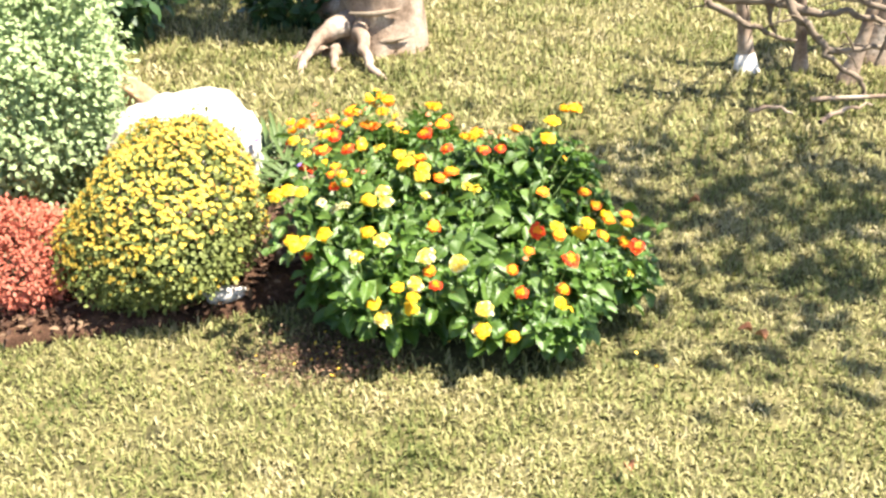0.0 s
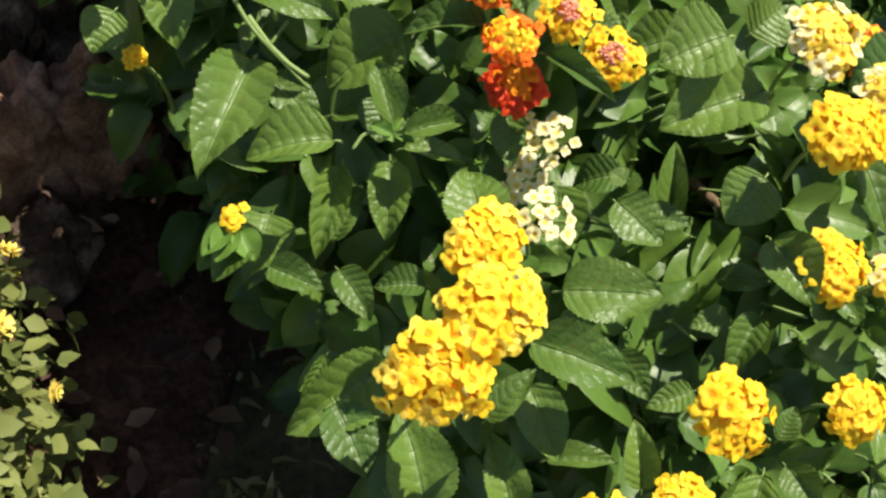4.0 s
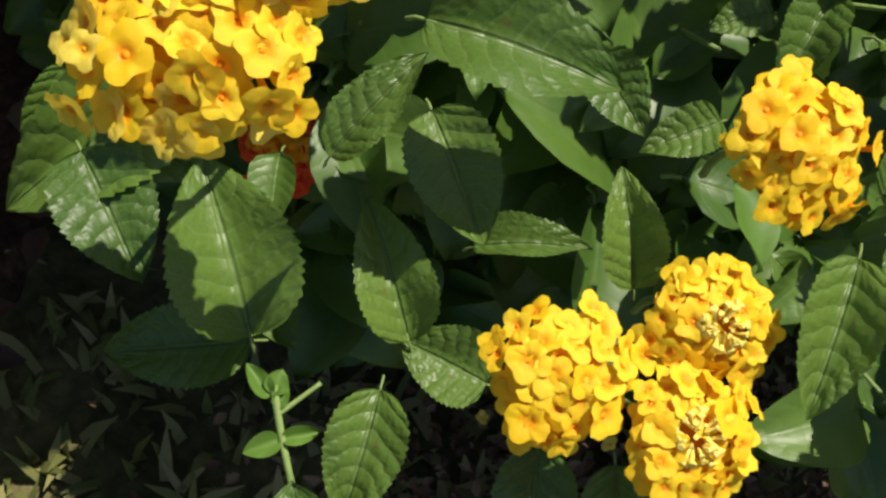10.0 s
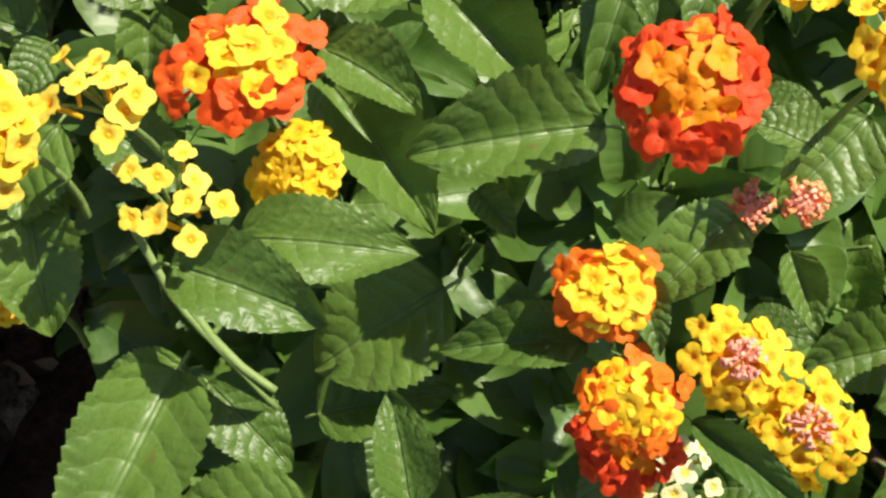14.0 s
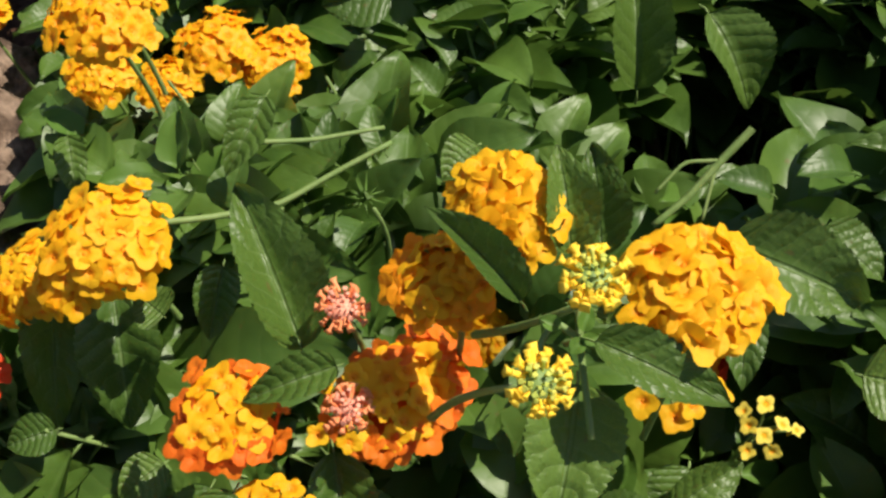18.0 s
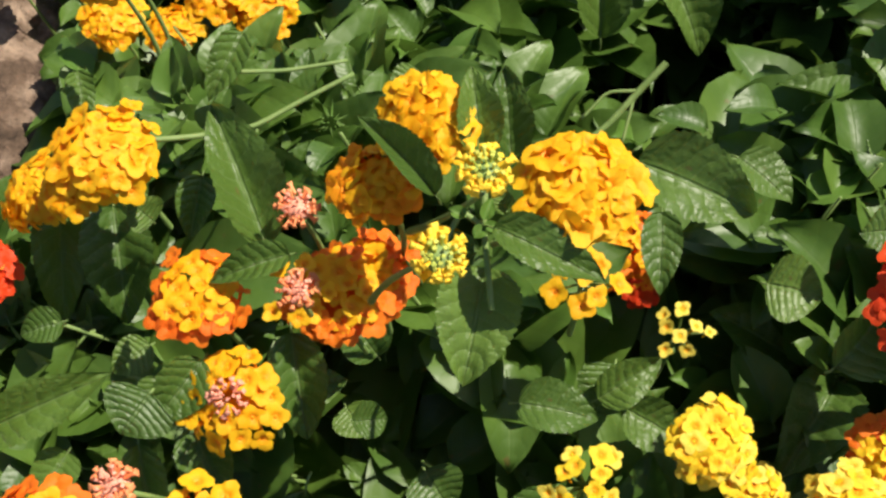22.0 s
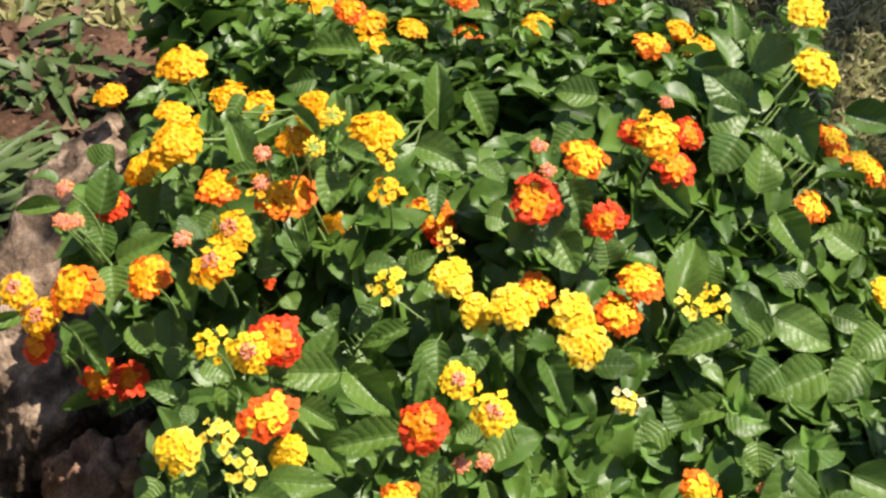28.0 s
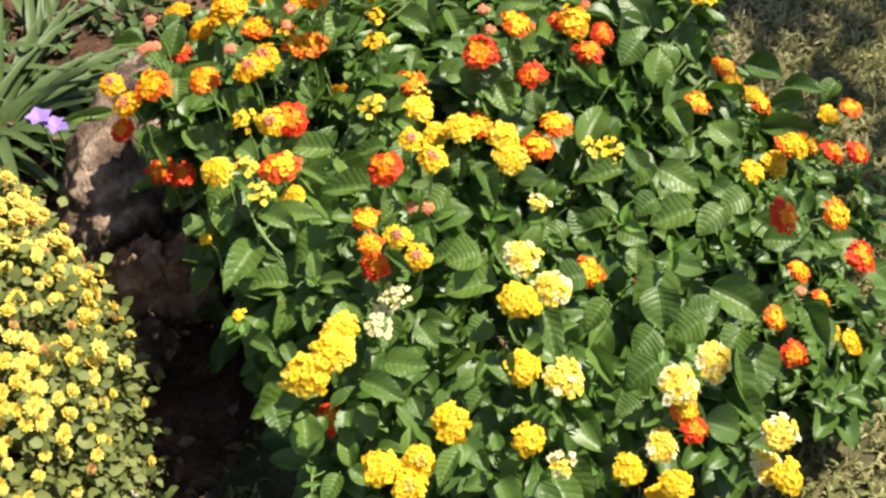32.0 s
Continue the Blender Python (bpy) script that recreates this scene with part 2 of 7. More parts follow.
M = {
    "leaf": leaf_mat("lantana_leaf", (0.047, 0.106, 0.016), (0.146, 0.242, 0.038), (0.21, 0.31, 0.11), "object"),
    "leaf_fill": leaf_mat("lantana_foliage", (0.046, 0.108, 0.016), (0.130, 0.230, 0.034), (0.18, 0.27, 0.085), "island"),
    "sprout": mat("young_leaf", ((0.085, 0.18, 0.025), (0.15, 0.27, 0.045)), 0.5, 60, 0.4, "object", 0, 1, 0.25),
    "stem": mat("green_stem", ((0.13, 0.22, 0.05), (0.23, 0.31, 0.10)), 0.55, 80, 0.3, "object", 0.15, 300),
    "wood_stem": mat("woody_stem", ((0.10, 0.065, 0.035), (0.20, 0.13, 0.075)), 0.8, 90, 0.3, "object", 0.5, 200),
    "gold": mat("golden_petal", ((0.95, 0.60, 0.010), (0.96, 0.74, 0.045)), 0.5, 120, 0.6, "object", 0.2, 700, 0.30, 0.3, 0, (0.94, 0.42, 0.008)),
    "deep_gold": mat("deep_golden_petal", ((0.95, 0.46, 0.006), (0.96, 0.59, 0.018)), 0.5, 120, 0.6, "object", 0.2, 700, 0.30, 0.3, 0, (0.94, 0.34, 0.006)),
    "amber": mat("amber_petal", ((0.92, 0.27, 0.006), (0.95, 0.42, 0.010)), 0.5, 120, 0.6, "object", 0.2, 700, 0.30, 0.3),
    "orange_red": mat("orange_red_petal", ((0.88, 0.085, 0.012), (0.92, 0.16, 0.018)), 0.5, 120, 0.6, "object", 0.2, 700, 0.28, 0.3),
    "orange": mat("orange_petal", ((0.91, 0.15, 0.012), (0.94, 0.26, 0.016)), 0.5, 120, 0.6, "object", 0.2, 700, 0.30, 0.3),
    "red": mat("red_petal", ((0.80, 0.048, 0.012), (0.88, 0.100, 0.018)), 0.5, 120, 0.6, "object", 0.2, 700, 0.30, 0.3),
    "lemon": mat("lemon_petal", ((0.94, 0.71, 0.06), (0.95, 0.79, 0.14)), 0.5, 120, 0.6, "object", 0.2, 700, 0.30, 0.3, 0, (0.95, 0.58, 0.02)),
    "cream": mat("cream_petal", ((0.94, 0.85, 0.40), (0.95, 0.91, 0.62)), 0.5, 120, 0.6, "object", 0.2, 700, 0.30, 0.3, 0, (0.95, 0.72, 0.10)),
    "throat": mat("orange_throat", ((0.88, 0.28, 0.004), (0.92, 0.38, 0.008)), 0.6, 120, 0.3),
    "pink": mat("pink_bud", ((0.78, 0.27, 0.17), (0.86, 0.45, 0.32)), 0.6, 200, 0.4, "island"),
    "salmon": mat("salmon_bud", ((0.84, 0.25, 0.09), (0.88, 0.36, 0.15)), 0.6, 200, 0.4, "island"),
    "lime": mat("lime_bud", ((0.38, 0.47, 0.07), (0.66, 0.62, 0.11)), 0.6, 150, 0.6, "island"),
    "pale_bud": mat("pale_yellow_bud", ((0.84, 0.64, 0.10), (0.92, 0.78, 0.22)), 0.6, 150, 0.6, "island"),
    "gold_bud": mat("golden_bud", ((0.88, 0.54, 0.02), (0.92, 0.68, 0.06)), 0.6, 150, 0.6, "island"),
    "grass": mat("grass_blade", ((0.078, 0.105, 0.026), (0.20, 0.21, 0.068), (0.36, 0.325, 0.15), (0.55, 0.465, 0.30)), 0.6, 5, 0.45, "island", 0, 1, 0.18, 0.25),
    "lawn": mat("lawn_soil", ((0.05, 0.045, 0.02), (0.10, 0.09, 0.038), (0.18, 0.155, 0.07)), 0.9, 14, 0, "object", 0.6, 160, 0, 0.2, 0.35),
    "soil": mat("garden_soil", ((0.026, 0.014, 0.009), (0.065, 0.034, 0.021), (0.13, 0.072, 0.046)), 0.95, 22, 0, "object", 0.9, 140, 0, 0.15, 0.4),
    "litter": mat("dry_litter", ((0.035, 0.018, 0.012), (0.11, 0.055, 0.032), (0.26, 0.17, 0.10)), 0.8, 30, 0.8, "island", 0.2, 300),
    "boulder": mat("pale_limestone", ((0.48, 0.43, 0.38), (0.68, 0.65, 0.61)), 0.85, 9, 0, "object", 0.5, 40, 0, 0.25, 0.12),
    "rock": mat("brown_stone", ((0.040, 0.027, 0.018), (0.135, 0.090, 0.063), (0.39, 0.285, 0.21)), 0.88, 34, 0, "object", 1.5, 75, 0, 0.25, 0.25),
    "edging": mat("pinkish_stone", ((0.11, 0.058, 0.038), (0.27, 0.155, 0.105), (0.48, 0.32, 0.24)), 0.88, 40, 0, "object", 1.0, 90, 0, 0.2, 0.3),
    "slab": mat("terracotta_stone", ((0.26, 0.15, 0.085), (0.44, 0.28, 0.17)), 0.85, 14, 0, "object", 0.5, 80, 0, 0.2, 0.2),
    "mum_leaf": mat("chrysanthemum_leaf", ((0.085, 0.110, 0.026), (0.22, 0.245, 0.070)), 0.6, 30, 0.6, "island", 0, 1, 0.15, 0.3),
    "mum_petal": mat("chrysanthemum_petal", ((0.74, 0.54, 0.06), (0.88, 0.74, 0.18)), 0.6, 30, 0.7, "object", 0, 1, 0.15, 0.3),
    "mum_petal_far": mat("chrysanthemum_petal_far", ((0.66, 0.45, 0.06), (0.88, 0.73, 0.18)), 0.6, 30, 0.7, "island", 0, 1, 0.15, 0.3),
    "mum_faded": mat("faded_blossom", ((0.38, 0.19, 0.06), (0.66, 0.40, 0.13)), 0.7, 30, 0.7, "island", 0, 1, 0.1, 0.2),
    "sage_leaf": mat("sage_leaf", ((0.27, 0.36, 0.16), (0.38, 0.46, 0.24)), 0.65, 12, 0.6, "island", 0, 1, 0.2, 0.3),
    "red_leaf": mat("red_leaf", ((0.40, 0.095, 0.055), (0.56, 0.20, 0.135)), 0.6, 20, 0.6, "island", 0, 1, 0.15, 0.3),
    "dark_leaf": mat("dark_leaf", ((0.020, 0.055, 0.018), (0.055, 0.11, 0.03)), 0.5, 12, 0.6, "island", 0, 1, 0.15, 0.4),
    "strap": mat("strap_leaf", ((0.040, 0.080, 0.020), (0.12, 0.17, 0.055)), 0.5, 12, 0.6, "island", 0, 1, 0.2, 0.4),
    "violet": mat("violet_petal", ((0.28, 0.16, 0.62), (0.42, 0.28, 0.78)), 0.55, 90, 0.4, "object", 0, 1, 0.2),
    "bark": mat("peeling_bark", ((0.13, 0.085, 0.06), (0.30, 0.22, 0.165), (0.46, 0.38, 0.31)), 0.85, 13, 0, "object", 0.9, 45, 0, 0.2, 0.25),
    "twig": mat("grey_brown_twig", ((0.12, 0.085, 0.06), (0.30, 0.24, 0.18)), 0.85, 25, 0.4, "object", 0.7, 110, 0, 0.2, 0.2),
    "limewash": mat("limewashed_bark", ((0.62, 0.58, 0.52), (0.80, 0.78, 0.75)), 0.9, 30, 0, "object", 0.6, 90, 0, 0.2, 0.15),
    "dead": mat("dead_leaf", ((0.26, 0.09, 0.04), (0.45, 0.23, 0.12)), 0.75, 60, 0.6, "object", 0.3, 300),
    "fallen": mat("fallen_petal", ((0.90, 0.50, 0.02), (0.94, 0.70, 0.12)), 0.6, 90, 0.5, "island"),
}
rng = np.random.RandomState(11)


# mesh building
def mesh_of(name, verts, faces, mats, index=None, uv=None, smooth=True):
    """One mesh from arrays: verts (n, 3), faces (m, 3) or (m, 4), a material index a face, a uv a vertex."""
    me = bpy.data.meshes.new(name)
    verts, faces = np.asarray(verts, np.float32), np.asarray(faces, np.int32)
    m, c = faces.shape
    me.vertices.add(len(verts))
    me.vertices.foreach_set("co", verts.ravel())
    me.loops.add(m * c)
    me.loops.foreach_set("vertex_index", faces.ravel())
    me.polygons.add(m)
    me.polygons.foreach_set("loop_start", np.arange(0, m * c, c, dtype=np.int32))
    me.polygons.foreach_set("loop_total", np.full(m, c, np.int32))
    if index is not None:
        me.polygons.foreach_set("material_index", np.asarray(index, np.int32))
    me.polygons.foreach_set("use_smooth", np.full(m, smooth))
    if uv is not None:
        layer = me.uv_layers.new(name="UVMap")
        layer.data.foreach_set("uv", np.asarray(uv, np.float32)[faces.ravel()].ravel())
    for q in (mats if isinstance(mats, (list, tuple)) else [mats]):
        me.materials.append(M[q])
    me.update(calc_edges=True)
    me.validate()
    return me


def joined(pieces):
    """Several (verts, faces, index, uv) put together."""
    vs, fs, ix, us, at = [], [], [], [], 0
    for v, f, i, u in pieces:
        vs.append(v)
        fs.append(np.asarray(f) + at)
        ix.append(np.full(len(f), i) if np.isscalar(i) else i)
        us.append(u if u is not None else np.zeros((len(v), 2)))
        at += len(v)
    return np.concatenate(vs), np.concatenate(fs), np.concatenate(ix), np.concatenate(us)


def scattered(v, f, mats4):
    """Copies of a small piece at many poses, as one set of arrays."""
    mats4 = np.asarray(mats4)
    hv = np.c_[v, np.ones(len(v))]
    out = np.einsum("kij,nj->kni", mats4, hv)[:, :, :3].reshape(-1, 3)
    faces = (np.asarray(f)[None] + (np.arange(len(mats4)) * len(v))[:, None, None]).reshape(-1, np.asarray(f).shape[1])
    return out, faces


def frames(at, z, spin, size):
    """Poses (k, 4, 4) at points, with local z along given ways, turned by spin, scaled (k,) or (k, 3)."""
    at, z = np.asarray(at, float), np.asarray(z, float)
    z = z / np.linalg.norm(z, axis=1, keepdims=True)
    ref = np.where(np.abs(z[:, 2:3]) > 0.95, [[1.0, 0, 0]], [[0, 0, 1.0]])
    x = np.cross(ref, z)
    x /= np.linalg.norm(x, axis=1, keepdims=True)
    y = np.cross(z, x)
    c, s = np.cos(spin)[:, None], np.sin(spin)[:, None]
    x, y = c * x + s * y, -s * x + c * y
    size = np.asarray(size, float)
    if size.ndim == 1:
        size = np.repeat(size[:, None], 3, 1)
    out = np.zeros((len(at), 4, 4))
    out[:, :3, 0], out[:, :3, 1], out[:, :3, 2], out[:, :3, 3] = x * size[:, 0:1], y * size[:, 1:2], z * size[:, 2:3], at
    out[:, 3, 3] = 1
    return out


def tube(points, radii, sides=6):
    """A tapered tube of triangles through points."""
    p = np.asarray(points, float)
    t = np.gradient(p, axis=0)
    t /= np.linalg.norm(t, axis=1, keepdims=True) + 1e-9
    ref = np.array([0.31, 0.2, 0.93]) if abs(t[:, 2]).mean() < 0.8 else np.array([1.0, 0.1, 0])
    x = np.cross(ref, t)
    x /= np.linalg.norm(x, axis=1, keepdims=True) + 1e-9
    y = np.cross(t, x)
    a = np.linspace(0, 2 * np.pi, sides, endpoint=False)
    r = np.asarray(radii, float)[:, None, None]
    v = p[:, None] + r * (np.cos(a)[None, :, None] * x[:, None] + np.sin(a)[None, :, None] * y[:, None])
    v = v.reshape(-1, 3)
    f = []
    for i in range(len(p) - 1):
        for j in range(sides):
            a0, b0 = i * sides + j, i * sides + (j + 1) % sides
            f += [(a0, b0, b0 + sides), (a0, b0 + sides, a0 + sides)]
    e = (len(p) - 1) * sides
    f += [(e, e + j, e + j + 1) for j in range(1, sides - 1)]
    return v, np.array(f)


def bent(a, b, sag, k=6):
    """Points from a to b along an arc that bulges by sag."""
    s = np.linspace(0, 1, k)[:, None]
    return np.asarray(a) * (1 - s) + np.asarray(b) * s + np.asarray(sag) * (4 * s * (1 - s))


def part(name, me, parent, m=None, label=""):
    ob = new(name, me)
    ob.parent = parent
    if m is not None:
        ob.matrix_local = m
    return tagged(ob, label) if label else ob


def base_of(name, x, y, z, label, category, group=""):
    e = new(name)
    e.empty_display_size = 0.05
    e.location = (x, y, z)
    return tagged(e, label, category, group)


def blob(rx, ry, rz, rough, seed, lift=0.0, power=2.4, detail=5):
    """A worn stone: a rounded box with lumps at two scales."""
    bm = bmesh.new()
    bmesh.ops.create_icosphere(bm, subdivisions=detail, radius=1)
    for q in bm.verts:
        d = q.co.normalized()
        r = (abs(d.x) ** power + abs(d.y) ** power + abs(d.z) ** power) ** (-1 / power)
        w = 1 + rough * noise.noise(d * 1.7 + Vector((seed, 0, 0))) + rough * 0.35 * noise.noise(d * 5.3 + Vector((0, seed, 0))) + rough * 0.18 * noise.noise(d * 13 + Vector((0, 0, seed))) + rough * 0.08 * noise.noise(d * 31 + Vector((seed, 0, seed)))
        q.co = Vector((d.x * rx, d.y * ry, d.z * rz)) * r * w + Vector((0, 0, lift))
    return bm


def from_bm(name, bm, material):
    me = bpy.data.meshes.new(name)
    bm.to_mesh(me)
    bm.free()
    me.polygons.foreach_set("use_smooth", [True] * len(me.polygons))
    me.materials.append(M[material])
    return me


# ground: one sheet with a slight roll, finer near the beds
def in_bed(x, y, grow=1.0):
    """Below 1 inside the two planting beds."""
    wob = 0.10 * np.sin(7 * x + 3 * y) + 0.06 * np.sin(17 * y - 9 * x)
    a = ((x + 0.86) / (0.62 * grow)) ** 2 + ((y - 2.52) / (0.44 * grow)) ** 2
    b = ((x - 0.00) / (0.30 * grow)) ** 2 + ((y - 2.42) / (0.28 * grow)) ** 2
    c = ((x + 0.26) / (0.26 * grow)) ** 2 + ((y - 2.70) / (0.33 * grow)) ** 2
    return np.minimum(np.minimum(a, b), c) + wob


gx = np.unique(np.r_[np.linspace(-60, -3, 12), np.linspace(-3, 3.5, 90), np.linspace(3.5, 60, 12)])
gy = np.unique(np.r_[np.linspace(-60, 0.5, 12), np.linspace(0.5, 6, 80), np.linspace(6, 60, 12)])
XX, YY = np.meshgrid(gx, gy)
ZZ = 0.010 * np.sin(1.3 * XX + 0.4) * np.cos(0.9 * YY) * (np.hypot(XX, YY - 2) < 8)
gv = np.c_[XX.ravel(), YY.ravel(), ZZ.ravel()]
nx = len(gx)
ii, jj = np.meshgrid(np.arange(nx - 1), np.arange(len(gy) - 1))
q0 = (jj * nx + ii).ravel()
ground = tagged(new("ground", mesh_of("ground", gv, np.c_[q0, q0 + 1, q0 + 1 + nx, q0 + nx], "lawn")), "dry lawn soil under short yellow-green grass", "lawn", "", "structure")

# soil of the planting bed, a low mound over the lawn
bx, by = np.meshgrid(np.linspace(-1.7, 0.6, 150), np.linspace(1.8, 3.15, 100))
inside = in_bed(bx, by, 1.06)
bz = np.where(inside < 1, 0.012 + 0.022 * np.clip(1 - inside, 0, 1) ** 0.5, -0.02)
bz = bz + 0.006 * np.array([[noise.noise(Vector((x * 14, y * 14, 0))) for x, y in zip(r, s)] for r, s in zip(bx, by)])
ii, jj = np.meshgrid(np.arange(149), np.arange(99))
q0 = (jj * 150 + ii).ravel()
keep = (inside.ravel()[q0] < 1.25)
bed_v = np.c_[bx.ravel(), by.ravel(), bz.ravel()]
tagged(new("soil_bed", mesh_of("soil_bed", bed_v, np.c_[q0, q0 + 1, q0 + 151, q0 + 150][keep], "soil")), "dark reddish-brown soil of a planting bed", "soil", "", "structure")

# ---- lantana ----
def leaf_shape(nu, nv, fold, curl, teeth, seed):
    """A toothed ovate blade with a short stalk: length 1 along y, width 1 along x."""
    r = np.random.RandomState(seed)
    u = np.linspace(0, 1, nu)
    half = (u ** 0.52) * (1 - u) ** 0.82
    half = half / half.max() * 0.5
    saw = 1 - teeth * ((u * (18.0 if nu > 50 else 13.0)) % 1.0) * (u > 0.06) * (u < 0.97)
    half = half * saw
    s = np.linspace(-1, 1, nv)
    U, S = np.meshgrid(u, s, indexing="ij")
    X = S * half[:, None]
    wave = 0.045 * np.sin(9 * U + 3 * S + r.uniform(0, 6)) * np.abs(S)
    Z = fold * np.abs(X) - curl * (U - 0.3) ** 2 + wave + r.uniform(-0.12, 0.12) * S * U
    v = np.c_[X.ravel(), U.ravel(), Z.ravel()]
    uv = np.c_[(S.ravel() + 1) / 2, U.ravel()]
    i, j = np.meshgrid(np.arange(nu - 1), np.arange(nv - 1), indexing="ij")
    a = (i * nv + j).ravel()
    f = np.r_[np.c_[a, a + 1, a + nv + 1], np.c_[a, a + nv + 1, a + nv]]
    sv, sf = tube([(0, -0.10, -0.14), (0, -0.05, -0.06), (0, 0.06, -curl * 0.06 - 0.004)], [0.020, 0.019, 0.014], 4)
    return joined([(v, f, 0, uv), (sv, sf, 1, None)])


LEAF = []
for i in range(7):
    v, f, ix, uv = leaf_shape(66, 9, rng.uniform(0.35, 0.85), rng.uniform(0.15, 0.55), 0.080, i)
    LEAF.append(mesh_of("leaf", v, f, ("leaf", "stem"), ix, uv))
SPROUT = []
for i in range(3):
    v, f, ix, uv = leaf_shape(20, 7, 0.7, 0.15, 0.05, 50 + i)
    SPROUT.append(mesh_of("young_leaf", v, f, ("sprout", "sprout"), ix, uv))
FILL = [leaf_shape(9, 5, 0.5, c, 0.05, 20 + i) for i, c in enumerate((0.2, 0.35, 0.5))]

bush = base_of("lantana_bush", 0.0, 2.34, 0.0, "spreading lantana bush with yellow, orange, red and cream flower heads", "flowering bush")
ROOT = np.array((0.0, 2.34, 0.0))
LEAF_AT, HEAD_AT = [], []
leaf_turn = [0]


def leaf(base, tip, width, normal, kinds=None):
    """One leaf of the bush from its stalk to its tip, with the way its face looks."""
    b, t, n = Vector(base), Vector(tip), Vector(normal)
    y = t - b
    length = y.length
    y.normalize()
    x = y.cross(n).normalized()
    z = x.cross(y)
    m = Matrix((x * width, y * length, z * length * 0.8)).transposed().to_4x4()
    m.translation = b - Vector(ROOT)
    leaf_turn[0] += 1
    LEAF_AT.append((np.asarray(base) + np.asarray(tip)) / 2)
    kinds = kinds or LEAF
    return part("leaf", kinds[leaf_turn[0] % len(kinds)], bush, m, "" if kinds is LEAF else "tender light-green young leaf")


def stem(points, r):
    """A stem of the bush through a few places."""
    p = np.asarray(points) - ROOT
    u = np.linspace(0, len(p) - 1, 4 * len(p))
    p = np.c_[[np.interp(u, np.arange(len(p)), p[:, k]) for k in range(3)]].T
    p[1:-1] = (p[:-2] + 2 * p[1:-1] + p[2:]) / 4
    v, f = tube(p, np.linspace(r, r * 0.8, len(p)), 7)
    return part("stem", mesh_of("stem", v, f, "stem"), bush)


def floret_shape(seed, ruffle):
    """A small corolla of four round lobes round a deeper throat, about 2 wide, on a thin tube."""
    r = np.random.RandomState(seed)
    k = 28
    a = np.linspace(0, 2 * np.pi, k, endpoint=False)
    d = (a + np.pi / 4) % (np.pi / 2) - np.pi / 4
    lobes = 0.51 * np.cos(d) + np.sqrt(np.maximum(0.49 ** 2 - 0.51 ** 2 * np.sin(d) ** 2, 0))
    which = ((a + np.pi / 4) // (np.pi / 2)).astype(int) % 4
    lobes = lobes * r.uniform(0.82, 1.12, 4)[which] * (1 + 0.03 * r.randn(k))
    tip = r.uniform(-0.10, 0.10, 4)[which] * (1 + 6 * ruffle)
    v, f, ix, uv = [(0, 0, -0.34)], [], [], [(0, 0)]
    for rad, z in ((0.22, -0.12), (0.58, 0.03), (1.0, 0.02)):
        for q in range(k):
            w = rad if rad < 0.35 else rad * lobes[q]
            v.append((w * math.cos(a[q]), w * math.sin(a[q]), z + tip[q] * rad * rad + ruffle * rad * math.sin(4 * a[q] + seed) * 0.4 + ruffle * 0.3 * r.randn() * rad))
            uv.append((w, 0))
    for q in range(k):
        n2 = (q + 1) % k
        f.append((0, 1 + q, 1 + n2))
        ix.append(1)
        for ring in range(2):
            o = 1 + ring * k
            f += [(o + q, o + k + q, o + k + n2), (o + q, o + k + n2, o + n2)]
            ix += [0, 0]
    tv, tf = tube([(0, 0, -2.0), (0, 0, -0.2)], [0.12, 0.20], 4)
    return joined([(np.array(v, float), np.array(f), np.array(ix), np.array(uv, float)), (tv, tf, 0, None)])


FLORET = [floret_shape(i, u) for i, u in enumerate((0.05, 0.07, 0.10, 0.15, 0.19))]
FLORET_MESH = {}


def floret_mesh(kind, color):
    key = (kind, color)
    if key not in FLORET_MESH:
        v, f, ix, uv = FLORET[kind]
        FLORET_MESH[key] = mesh_of("floret", v, f, (color, "throat" if color in ("gold", "deep_gold", "lemon") else color), ix, uv)
    return FLORET_MESH[key]


def bud_shape():
    """A tiny unopened floret: a trumpet that flares into a square with drawn-out corners, hollow in the middle."""
    v, f = [], []
    for rad, star, z in ((0.40, 1.0, -2.6), (0.50, 1.0, -0.2), (1.12, 0.66, 0.72), (0.48, 0.9, 0.60)):
        for q in range(8):
            a = q * math.pi / 4
            w = rad * (star if q % 2 else 1.0)
            v.append((w * math.cos(a), w * math.sin(a), z))
    for ring in range(3):
        for q in range(8):
            a, b = ring * 8 + q, ring * 8 + (q + 1) % 8
            f += [(a, b, b + 8), (a, b + 8, a + 8)]
    f += [(24, 24 + q, 25 + q) for q in range(1, 7)]
    return np.array(v, float), np.array(f)


BUD = bud_shape()
# a thin pointed tooth, for a calyx that has lost its flowers
SPIKE = (np.array([(0.5, 0, -2), (-0.25, 0.43, -2), (-0.25, -0.43, -2), (0, 0, 5)], float), np.array([(0, 1, 3), (1, 2, 3), (2, 0, 3)]))
